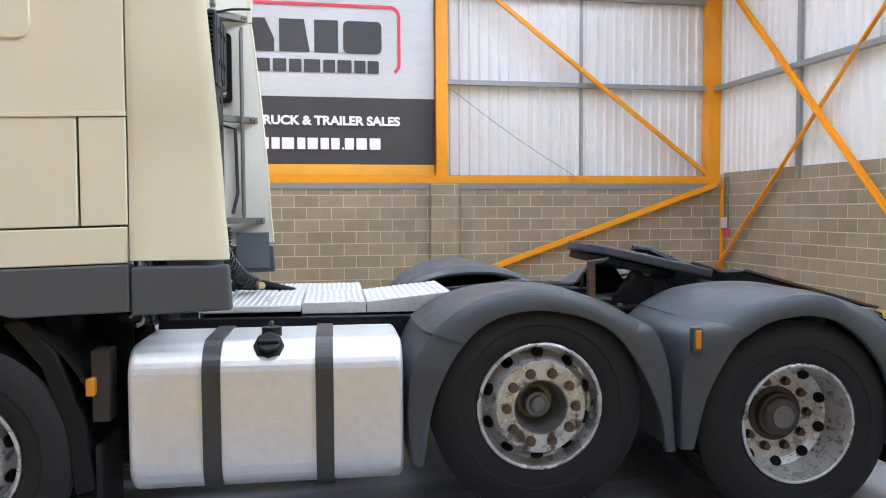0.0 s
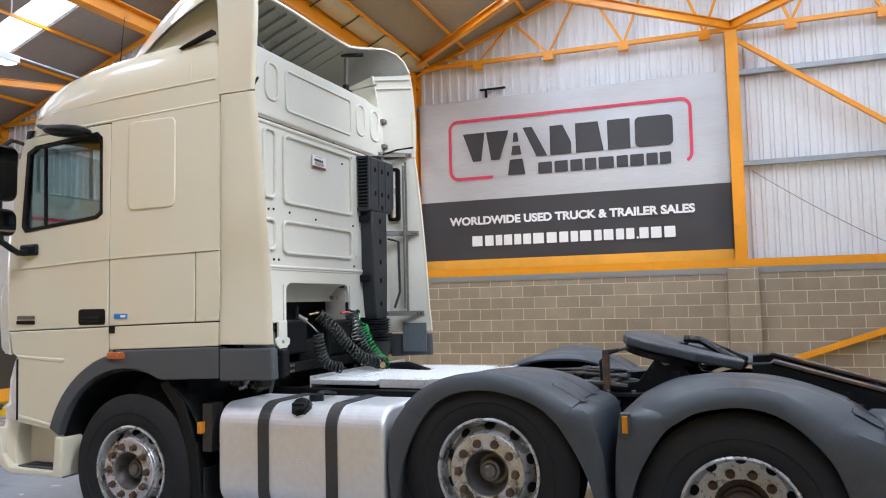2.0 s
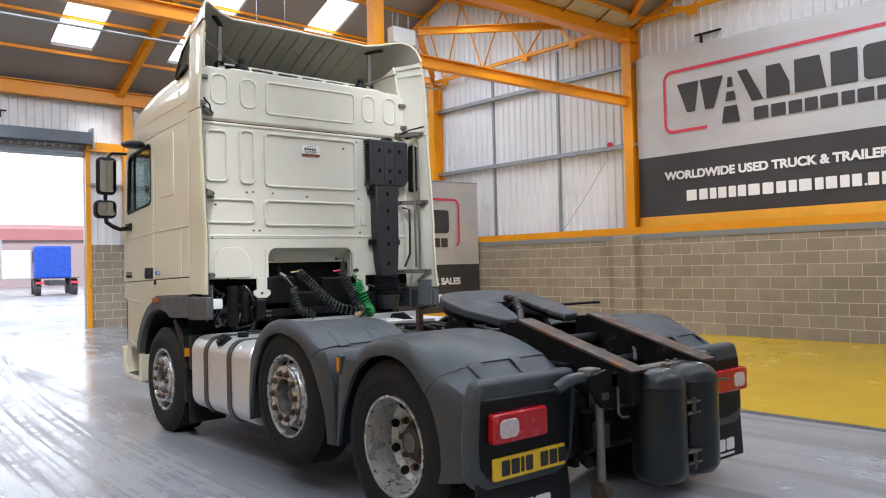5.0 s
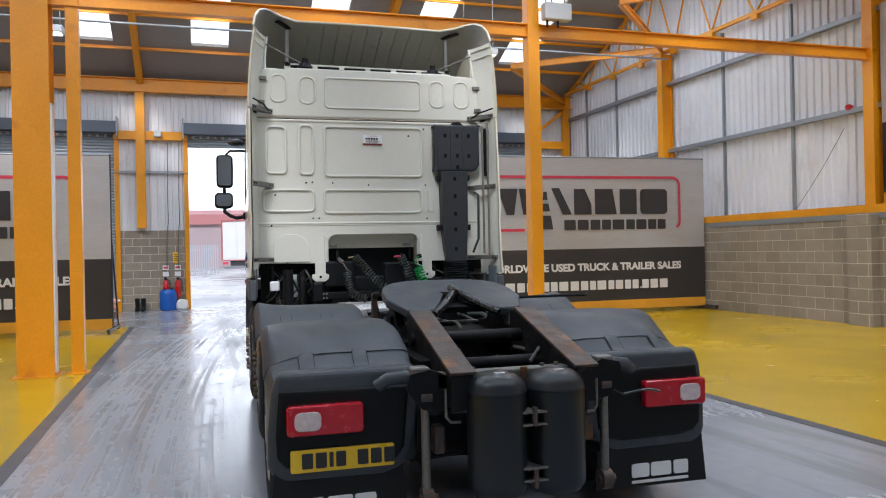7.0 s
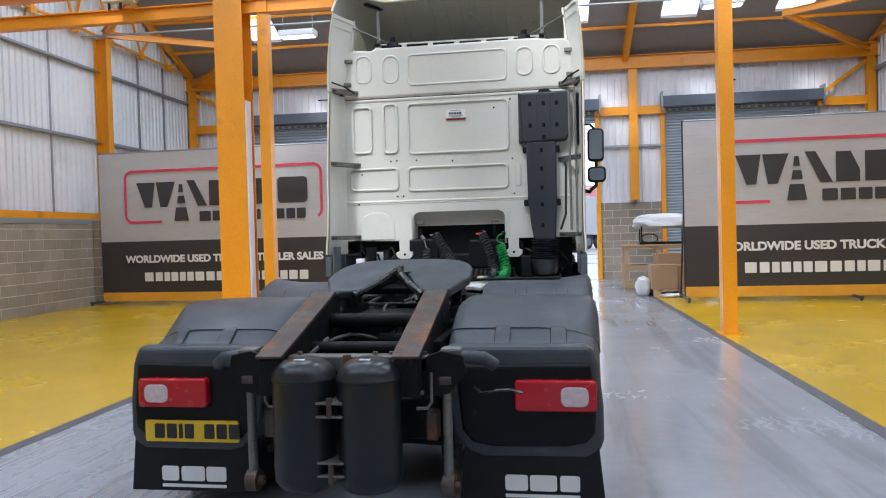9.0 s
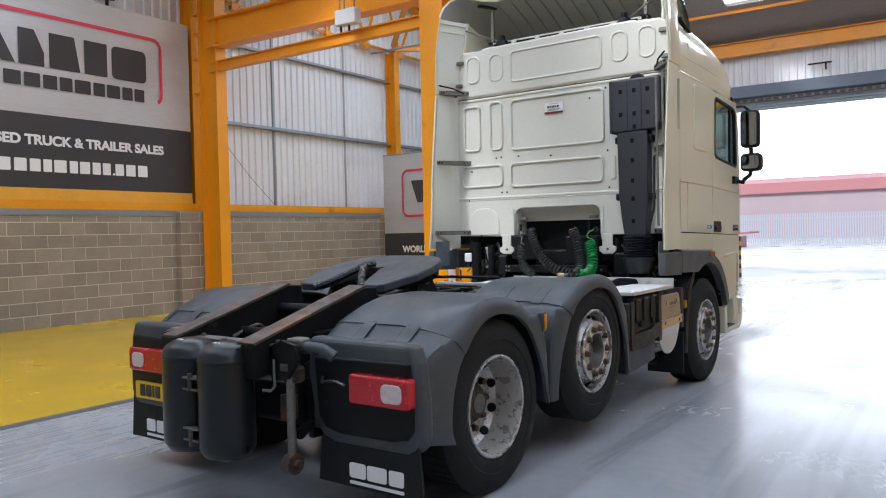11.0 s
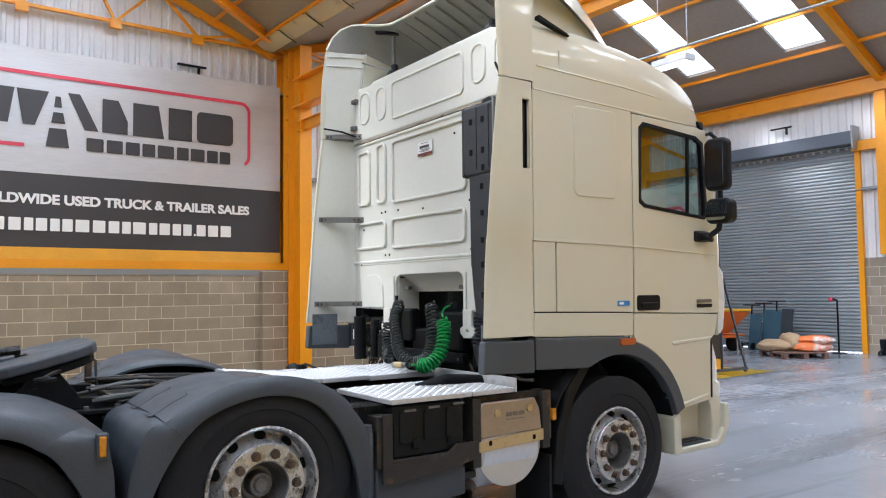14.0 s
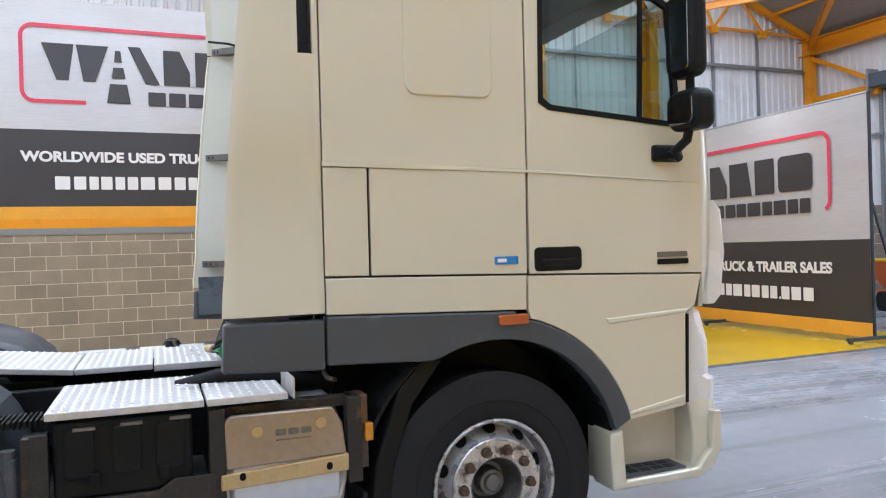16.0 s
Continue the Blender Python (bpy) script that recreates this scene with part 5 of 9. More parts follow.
REAR_BACK = [((0.295, 1.022), (0.405, 0.925), (0.47, 0.84)), ((0.21, 0.945), (0.31, 0.895), (0.42, 0.775)), ((0.13, 0.885), (0.20, 0.85), (0.385, 0.70)), ((0.095, 0.80), (0.12, 0.79), (0.355, 0.60)), ((0.09, 0.62), (0.10, 0.62), (0.345, 0.47)), ((0.09, 0.44), (0.10, 0.44), (0.375, 0.385))]
for s in (-1, 1):
    g = part("mid_mudguard", guard(MID_TOP, s, MID_C, 0.005), GUARD, lorry, "dark plastic arch over the lifted middle wheel")
    part("front_section", guard(MID_FRONT, s, MID_C), GUARD, g)
    part("back_section", guard(MID_BACK, s, MID_C), GUARD, g)
    g.location.z = -0.028
    g2 = part("rear_mudguard", guard(REAR_TOP, s, REAR_C, 0.005), GUARD, lorry, "dark plastic arch over the rear wheels")
    part("front_section", guard(REAR_FRONT, s, REAR_C), GUARD, g2)
    part("back_section", guard(REAR_BACK, s, REAR_C), GUARD, g2)
    g2.location.z = -0.035
    # flush moulded clips across the joints, each on a black rim that draws its groove
    for own, rows_of, c, y_hi, y_lo in ((g2, REAR_TOP + REAR_BACK[1:], REAR_C, 0.355, 0.205), (g, MID_TOP + MID_BACK[1:], MID_C, 1.80, 1.62)):
        for gx in (0.745, 1.025):
            part("clip_groove", draped(rows_of, s, c, gx, y_hi + 0.004, y_lo - 0.002, 0.0405, 0.0058), VOID, own, "thin black rim for a shaded groove")
            part("clip", draped(rows_of, s, c, gx, y_hi, y_lo, 0.037, 0.0072), GUARD, own)
    bm = bmesh.new()
    prism(bm, [(s * 0.47, 0.895), (s * 1.18, 0.895), (s * 1.215, 0.80), (s * 1.236, 0.60), (s * 1.236, 0.44), (s * 1.215, 0.375), (s * 1.15, 0.340), (s * 0.66, 0.335), (s * 0.56, 0.365), (s * 0.50, 0.46), (s * 0.46, 0.70)], "y", 0.14, 0.25)
    tp = part("tail_panel", bm, GUARD, lorry, "dark moulded panel behind the rear wheel", 0.035, 4)
    bm = bmesh.new()
    prism(bm, [(s * 0.52, 0.80), (s * 1.18, 0.81), (s * 1.20, 0.58), (s * 1.195, 0.47), (s * 1.15, 0.425), (s * 1.05, 0.405), (s * 0.70, 0.40), (s * 0.60, 0.42), (s * 0.55, 0.48)], "y", 0.125, 0.17)
    part("recess_face", bm, BLACK, tp, "smooth black panel face", 0.02, 3)
    bm = bmesh.new()
    prism(bm, [(s * 0.56, 0.40), (s * 1.21, 0.40), (s * 1.235, 0.13), (s * 0.53, 0.135)], "y", 0.145, 0.16)
    fl = part("mud_flap", bm, FLAPR, lorry, "black rubber mud flap with a white printed mark")
    xa = 0.70 if s < 0 else 0.755
    for k, (a, b) in enumerate(((0.0, 0.11), (0.12, 0.25), (0.265, 0.36))):
        part("mark_shape", plate(rrect(*sorted((s * (xa + a), s * (xa + b))), 0.185, 0.262, 0.012, 2), "y", 0.14, 0.1445), WHITEP, fl)
    part("mark_bar", plate(rrect(*sorted((s * xa, s * (xa + 0.36))), 0.152, 0.168, 0.004, 2), "y", 0.14, 0.1445), WHITEP, fl)
    # tail lamp
    lx0, lx1 = (0.765, 1.148) if s < 0 else (0.815, 1.203)
    bm = bmesh.new()
    prism(bm, [(s * a, b) for a, b in rrect(lx0, lx1, 0.585, 0.735, 0.02, 3)], "y", 0.08, 0.17)
    lamp = part("tail_lamp", bm, REDL, lorry, "red and clear tail lamp", 0.012, 3)
    bm = bmesh.new()
    prism(bm, [(s * a, b) for a, b in rrect(lx1 - 0.170, lx1 - 0.038, 0.610, 0.705, 0.03, 3)], "y", 0.075, 0.11)
    part("clear_lens", bm, CLEARL, lamp, "clear reversing lens", 0.006, 2)
    # amber side marker between the arches
    mk = part("side_marker", block(*sorted((s * 1.19, s * 1.228)), 1.367, 1.418, 0.815, 0.935), GUARD, lorry, "amber side marker lamp in a dark holder", 0.008, 2)
    part("lens", block(*sorted((s * 1.222, s * 1.236)), 1.378, 1.407, 0.835, 0.922), AMBER, mk, "amber lens", 0.005, 2)
pl = part("number_plate", plate(rrect(-1.13, -0.61, 0.40, 0.511, 0.01, 3), "y", 0.112, 0.125), PLATE, lorry, "yellow number plate with black marks")
x = -1.075
for w in (0.055, 0.055, 0.02, 0.05, None, 0.055, 0.055, 0.055):
    if w is None:
        x += 0.045
        continue
    part("plate_bar", plate(rrect(x, x + w, 0.418, 0.494, 0.006, 2), "y", 0.108, 0.113), INK, pl)
    x += w + 0.013


# --- wheels ---
def wheel(y, z, s, style):
    """A wheel part: tyre with rim, hub, nuts and vent holes under it. style: front, mid or rear."""
    xo = 1.215 if style != "rear" else 1.21
    m = Matrix.Translation((s * xo, y, z)) @ Matrix.Rotation(radians(-90 * s), 4, "Z")   # local +y points outwards
    bm = bmesh.new()
    R, w = 0.482, 0.31 if style != "rear" else 0.29
    lathe(bm, [(0.276, -w + 0.02), (0.33, -w), (0.40, -w - 0.004), (0.455, -w + 0.02), (0.485, -w + 0.045), (R, -w + 0.075), (R, -0.075), (0.488, -0.042), (0.455, -0.016),
               (0.40, 0.0), (0.37, 0.002), (0.365, -0.003), (0.335, -0.003), (0.296, -0.008), (0.284, -0.02), (0.276, -0.03)], m, 64, True)
    # tread blocks on the shoulder
    tb = bmesh.new()
    for k in range(56 if style == "rear" else 0):
        a = 2 * math.pi * k / 56
        mm = m @ Matrix.Rotation(a, 4, "Y")
        box(tb, R - 0.022, R + 0.006, -0.095, -0.048, -0.017, 0.017, mm)
        box(tb, R - 0.012, R + 0.006, -w + 0.08, -0.10, -0.02, 0.02, mm)
    wh = part("wheel", bm, RUBBER, lorry, {"front": "front wheel with black tyre and worn silver rim", "mid": "lifted middle wheel with scuffed silver rim", "rear": "rear twin wheel with dished worn rim"}[style])
    if style == "rear":
        tread = part("tread", tb, RUBBER, wh)
        tread["kind"] = "stuff"
    else:
        tb.free()
    k0 = 0.955
    if style == "rear":
        lip = [(0.302, -0.028), (0.300, -0.006), (0.292, -0.002), (0.284, -0.006)]
        well = [(0.284, -0.006), (0.279, -0.03), (0.274, -0.10), (0.266, -0.18), (0.238, -0.208)]
        face = [(0.238, -0.208), (0.218, -0.211), (0.12, -0.213)]
    else:
        lip = [(0.302, -0.028), (0.300, -0.006), (0.292, -0.002), (0.284, -0.006), (0.279, -0.022)]
        well = [(0.279, -0.022), (0.275, -0.06), (0.268, -0.085), (0.258, -0.088), (0.246, -0.072), (0.228, -0.042), (0.214, -0.016)]
        face = [(0.214, -0.016), (0.206, 0.0), (0.202, 0.005), (0.196, 0.006), (0.124, 0.006), (0.120, -0.012)]
    bm = bmesh.new()
    lathe(bm, [(r * k0, q) for r, q in lip], m, 56, caps=False)
    part("rim", bm, RIM, wh, "worn silver steel rim")
    bm = bmesh.new()
    lathe(bm, [(r * k0, q) for r, q in well], m, 56, caps=False)
    part("rim_well", bm, WELL if style != "rear" else DISCR, wh, "scuffed grime-darkened rim well")
    bm = bmesh.new()
    lathe(bm, [(r * (k0 if i == 0 else 1), q) for i, (r, q) in enumerate(face)], m, 56, caps=False)
    part("wheel_disc", bm, DISC if style != "rear" else DISCR, wh, "flaking silver wheel disc")
    n = 10
    for k in range(n):
        a = 2 * math.pi * (k + 0.5) / n
        if style == "rear":
            c, r, nrm = m @ Vector((0.238 * math.cos(a), -0.193, 0.238 * math.sin(a))), 0.027, (m.to_3x3() @ Vector((-0.6 * math.cos(a), 0.8, -0.6 * math.sin(a)))).normalized()
        else:
            c, r, nrm = m @ Vector((0.236 * math.cos(a), -0.066, 0.236 * math.sin(a))), 0.028, (m.to_3x3() @ Vector((0.8 * math.cos(a), 0.6, 0.8 * math.sin(a)))).normalized()
        # a black disc in place of the hole's shaded depth
        bm = bmesh.new()
        cyl(bm, c - nrm * 0.02, c + nrm * 0.007, r, 14)
        part("vent_hole", bm, VOID, wh, "black disc for a shaded ventilation hole")
    bm = bmesh.new()
    if style == "rear":
        lathe(bm, [(0.135, -0.215), (0.135, -0.205), (0.112, -0.20), (0.108, -0.165), (0.095, -0.16), (0.092, -0.145), (0.082, -0.135), (0.058, -0.132)], m, 36, caps=False)
        part("hub", bm, HUBB, wh, "brown rusty protruding hub")
        bm = bmesh.new()
        lathe(bm, [(0.056, -0.145), (0.056, -0.127), (0.048, -0.122), (0.0, -0.122)], m, 24)
        part("hub_cap", bm, HUBM, wh, "grey dusty hub cap")
        rn, yn, hn = 0.1675, -0.212, 0.030
    else:
        lathe(bm, [(0.126, -0.01), (0.124, 0.004), (0.118, 0.002), (0.108, -0.045), (0.098, -0.095), (0.080, -0.112), (0.060, -0.112)], m, 40, caps=False)
        part("hub", bm, HUBM, wh, "dirty steel hub bowl")
        bm = bmesh.new()
        lathe(bm, [(0.064, -0.118), (0.060, -0.062), (0.054, -0.052), (0.040, -0.050), (0.036, -0.038), (0.030, -0.034), (0.0, -0.034)], m, 28)
        part("hub_cap", bm, HUBM, wh, "dull grey domed hub cap")
        rn, yn, hn = 0.158, 0.006, 0.028
    for k in range(10):
        a = 2 * math.pi * k / 10
        bm = bmesh.new()
        cyl(bm, m @ Vector((rn * math.cos(a), yn, rn * math.sin(a))), m @ Vector((rn * math.cos(a), yn + hn, rn * math.sin(a))), 0.0185, 6)
        cyl(bm, m @ Vector((rn * math.cos(a), yn, rn * math.sin(a))), m @ Vector((rn * math.cos(a), yn + 0.006, rn * math.sin(a))), 0.024, 12)
        part("wheel_nut", bm, NUT, wh, "tarnished wheel nut")
    if style == "rear":
        bm = bmesh.new()
        xi = 0.88
        mi = Matrix.Translation((s * xi, y, z)) @ Matrix.Rotation(radians(-90 * s), 4, "Z")
        lathe(bm, [(0.29, -0.26), (0.40, -0.28), (0.47, -0.26), (R, -0.20), (R, -0.07), (0.47, -0.02), (0.40, 0.0), (0.29, -0.02)], mi, 48, True)
        part("inner_tyre", bm, RUBBER, wh, "black inner twin tyre")


for s in (-1, 1):
    wheel(4.585, 0.460, s, "front")
    wheel(2.125, 0.597, s, "mid")
    wheel(0.87, 0.460, s, "rear")

# --- fuel tank on the near side ---
bm = bmesh.new()
prism(bm, [(-a, b) for a, b in rrect(0.58, 1.205, 0.31, 0.945, 0.14, 9)], "y", 2.735, 3.885)
ft = part("fuel_tank", bm, ALU, lorry, "brushed aluminium fuel tank, dulled, with yellowish patches", 0.03, 4)
for y in (3.075, 3.545):
    bm = bmesh.new()
    o, i = rrect(0.56, 1.213, 0.295, 0.953, 0.145, 9), rrect(0.60, 1.203, 0.315, 0.943, 0.138, 9)
    lo = [[bm.verts.new((-a, y + d, b)) for a, b in ring] for ring in (o, i) for d in (-0.038, 0.038)]
    n = len(o)
    for ra, rb in ((0, 1), (1, 3), (3, 2), (2, 0)):
        for k in range(n):
            bm.faces.new((lo[ra][k], lo[ra][(k + 1) % n], lo[rb][(k + 1) % n], lo[rb][k]))
    part("tank_strap", bm, STRAP, ft, "dark grey steel strap")
    part("strap_foot", block(-0.95, -0.88, y - 0.03, y + 0.03, 0.25, 0.31), RUST, ft, "rusty strap bolt", 0.008)
bm = bmesh.new()
cyl(bm, (-1.105, 3.31, 0.885), (-1.160, 3.31, 0.935), 0.066, 8)
cyl(bm, (-1.160, 3.31, 0.935), (-1.178, 3.31, 0.952), 0.052, 8)
beam(bm, (-1.183, 3.265, 0.950), (-1.183, 3.355, 0.950), 0.018, 0.018)
part("filler_cap", bm, BLACK, ft, "black eight-sided filler cap", 0.006)
bm = bmesh.new()
cyl(bm, (-1.085, 3.31, 0.81), (-1.145, 3.31, 0.915), 0.058, 20, 0.062)
part("filler_neck", bm, ALU, ft)
bm = bmesh.new()
cyl(bm, (-0.98, 3.31, 0.94), (-0.98, 3.31, 0.985), 0.045, 14)
tube(bm, [(-0.98, 3.31, 0.965), (-0.93, 3.32, 0.99), (-0.85, 3.32, 0.985), (-0.70, 3.34, 0.955)], 0.012, 6)
part("level_sender", bm, BLACK, ft, "black level sender and cable")
for k, (a, b) in enumerate(((3.40, 3.36), (3.35, 3.31), (3.30, 3.26))):
    part("pressed_mark", plate(rrect(b, a, 0.585, 0.615, 0.006, 2), "x", -1.208, -1.203), ALU, ft)

ft.location.z = -0.032

# --- checker-plate deck behind the cab ---
def deck(name, x0, x1, y0, y1, z0, z1=None, lab="bright aluminium tread plate", t=0.028, lip=0.0):
    z1 = z0 if z1 is None else z1
    bm = bmesh.new()
    v = [bm.verts.new(p) for p in ((x0, y0, z0 - t), (x1, y0, z0 - t), (x1, y1, z1 - t), (x0, y1, z1 - t), (x0, y0, z0), (x1, y0, z0), (x1, y1, z1), (x0, y1, z1))]
    for f in ((3, 2, 1, 0), (4, 5, 6, 7), (0, 1, 5, 4), (1, 2, 6, 5), (2, 3, 7, 6), (3, 0, 4, 7)):
        bm.faces.new([v[i] for i in f])
    d = part(name, bm, TREAD, lorry, lab, 0.004)
    bm = bmesh.new()
    nx, ny = int((x1 - x0) / 0.034), int((y1 - y0) / 0.034)
    for i in range(nx):
        for j in range(ny):
            cx, cy = x0 + (i + 0.5) * (x1 - x0) / nx, y0 + (j + 0.5) * (y1 - y0) / ny
            z = z0 + (z1 - z0) * (cy - y0) / (y1 - y0)
            a = radians(45 if (i + j) % 2 else -45)
            c, s = math.cos(a), math.sin(a)
            q = [(-0.0155, 0), (0, -0.006), (0.0155, 0), (0, 0.006)]
            base = [bm.verts.new((cx + u * c - w * s, cy + u * s + w * c, z - 0.001)) for u, w in q]
            top = bm.verts.new((cx, cy, z + 0.005))
            for k in range(4):
                bm.faces.new((base[k], base[(k + 1) % 4], top))
    p = part("tread_pattern", bm, TREADTOP, d)
    p["kind"] = "stuff"
    return d


deck("deck_plate", 0.56, 1.205, 2.84, 3.385, 0.945)
deck("deck_plate", 0.56, 1.205, 3.395, 3.70, 0.945)
deck("deck_plate", -0.39, 0.32, 3.205, 3.72, 0.976, t=0.034)
deck("deck_plate", -0.333, 0.33, 2.39, 2.855, 1.028, 0.982, "sloping aluminium tread plate")
deck("deck_plate", -0.333, 0.33, 2.860, 3.20, 0.982)
for y0, y1, za, zb in ((2.39, 2.855, 1.026, 0.980), (2.860, 3.20, 0.980, 0.980)):
    x = -0.336
    side = part("deck_side", plate([(y0, 0.963) if y0 < 2.5 else (y0, 0.924), (y0, za), (y1, zb), (y1, 0.924), (y0 + 0.07, 0.924)], "x", x - 0.004, x), TREAD, lorry, "turned-down tread plate edge")
    for k in range(int((y1 - y0) / 0.05)):
        y = y0 + 0.03 + 0.05 * k
        z = za + (zb - za) * (y - y0) / (y1 - y0) - 0.03
        part("tread_bar", plate([(y - 0.016, z - 0.012), (y - 0.010, z - 0.016), (y + 0.016, z + 0.012), (y + 0.010, z + 0.016)] if k % 2 else [(y - 0.016, z + 0.012), (y + 0.010, z - 0.016), (y + 0.016, z - 0.012), (y - 0.010, z + 0.016)], "x", x - 0.007, x - 0.004), TREAD, side)

part("deck_upstand", block(-0.39, 1.20, 3.722, 3.730, 0.915, 1.0), TREAD, lorry, "bent aluminium deck upstand", 0.003)

# --- boxes on the off side ---
bb = part("battery_box", block(0.70, 1.185, 2.86, 3.34, 0.62, 0.908), BLACK, lorry, "black plastic battery cover", 0.02, 3)
for y in (2.90, 3.06, 3.21):
    part("cover_rib", plate(rrect(y, y + 0.10, 0.70, 0.875, 0.02, 3), "x", 1.18, 1.196), BLACK, bb, "", 0.005)
for y in (2.98, 3.22):
    part("catch", block(1.185, 1.206, y, y + 0.04, 0.665, 0.715), STEEL, bb, "black cover catch", 0.006)
part("battery_tray", block(0.72, 1.20, 2.82, 3.40, 0.565, 0.62), BRKT, lorry, "grimy battery tray", 0.006)
part("side_skirt", plate([(2.76, 0.33), (2.76, 0.62), (3.20, 0.58), (3.36, 0.52), (3.36, 0.36), (2.80, 0.31)], "x", 0.95, 1.17), GUARD, lorry, "dark plastic side box", 0.015)
bm = bmesh.new()
for k in range(14):
    y = 2.62 + 0.018 * k
    box(bm, 0.95, 1.13, y, y + 0.008, 0.885, 0.912)
part("slatted_grille", bm, BLACK, lorry, "black slatted cover")
bm = bmesh.new()
lathe(bm, [(0.0, 3.46), (0.26, 3.46), (0.285, 3.49), (0.285, 3.90), (0.26, 3.93), (0.0, 3.93)], Matrix.Translation((0.90, 0, 0.60)), 36)
mf = part("silencer", bm, ALU, lorry, "silver exhaust silencer drum")
arc = [(3.69 + 0.25 * math.cos(radians(180 + 180 * k / 16)), 0.60 + 0.245 * math.sin(radians(180 + 180 * k / 16))) for k in range(17)]
part("silencer_cover", plate([(3.44, 0.66)] + arc + [(3.94, 0.66)], "x", 1.150, 1.166), material("cream_silencer_cover", (0.55, 0.53, 0.48), 0.42, 0.2, vary=0.08, scale=3, dirt=(0.38, 0.34, 0.28), dirt_scale=5, dirt_at=0.62), mf, "cream rounded end cover", 0.006)
bm = bmesh.new()
prism(bm, [(3.46, 0.66), (3.45, 0.84), (3.48, 0.87), (3.88, 0.87), (3.92, 0.80), (3.935, 0.67)], "x", 1.165, 1.19)
sh = part("heat_shield", bm, BRONZE, lorry, "bronze-tinted exhaust heat shield", 0.022, 4)
part("shield_strip", plate([(3.44, 0.585), (3.44, 0.645), (3.94, 0.675), (3.94, 0.605)], "x", 1.175, 1.20), GOLD, sh, "tarnished yellow lower strip", 0.006)
for y in (3.52, 3.86):
    part("strip_hole", plate(rrect(y - 0.012, y + 0.012, 0.618, 0.648, 0.011, 4), "x", 1.1995, 1.2015), VOID, sh)
for y, z in ((3.58, 0.80), (3.83, 0.81)):
    bm = bmesh.new()
    cyl(bm, (1.185, y, z), (1.20, y, z), 0.022, 10)
    part("shield_bolt", bm, GOLD, sh)
for a in (3.65, 3.70, 3.75):
    part("pressed_mark", plate(rrect(a, a + 0.042, 0.775, 0.80, 0.005, 2), "x", 1.188, 1.193), GALVB, sh)
part("pressed_line", plate(rrect(3.65, 3.79, 0.755, 0.760, 0.002, 2), "x", 1.188, 1.193), GALVB, sh)
for y0, y1, z0, z1, x0, x1 in ((3.40, 3.46, 0.50, 0.90, 1.10, 1.19), (3.94, 4.0, 0.55, 0.90, 1.12, 1.19), (3.42, 3.98, 0.86, 0.90, 1.08, 1.15), (3.22, 3.44, 0.44, 0.48, 1.0, 1.16), (3.22, 3.26, 0.44, 0.62, 1.04, 1.16), (2.76, 2.84, 0.58, 0.86, 1.08, 1.19)):
    part("bracket", block(x0, x1, y0, y1, z0, z1), BRKT, lorry, "rusty steel bracket", 0.004)
bm = bmesh.new()
cyl(bm, (1.0, 3.50, 0.37), (1.14, 3.36, 0.36), 0.055, 16, None, False)
part("exhaust_tip", bm, RUST, lorry, "rusty exhaust outlet")
bm = bmesh.new()
tube(bm, [(0.75, 3.30, 0.92), (0.8, 3.5, 0.97), (0.85, 3.75, 0.95), (0.9, 3.95, 0.92)], 0.04, 10)
part("exhaust_hose", bm, STEEL, lorry)

bm = bmesh.new()
cyl(bm, (1.16, 2.715, 0.42), (1.16, 2.715, 0.79), 0.034, 16)
cyl(bm, (1.16, 2.715, 0.79), (1.16, 2.715, 0.82), 0.027, 12)
part("dryer_bottle", bm, GREY, lorry, "blue-grey upright canister")
part("box_frame", plate([(2.79, 0.50), (2.79, 0.87), (2.85, 0.87), (2.85, 0.60), (3.02, 0.585), (3.20, 0.615), (3.27, 0.66), (3.42, 0.66), (3.42, 0.56), (3.26, 0.53), (3.0, 0.50)], "x", 1.19, 1.204), BRKT, lorry, "flaking rusty support frame", 0.003)
# pale strips paint the highlights along the cover's slots
for y, z in ((2.93, 0.882), (3.09, 0.887), (3.26, 0.892)):
    part("cover_slot", block(1.186, 1.1975, y, y + 0.075, z - 0.012, z), GALVB, bb, "pale strip for the highlight on a slot edge")

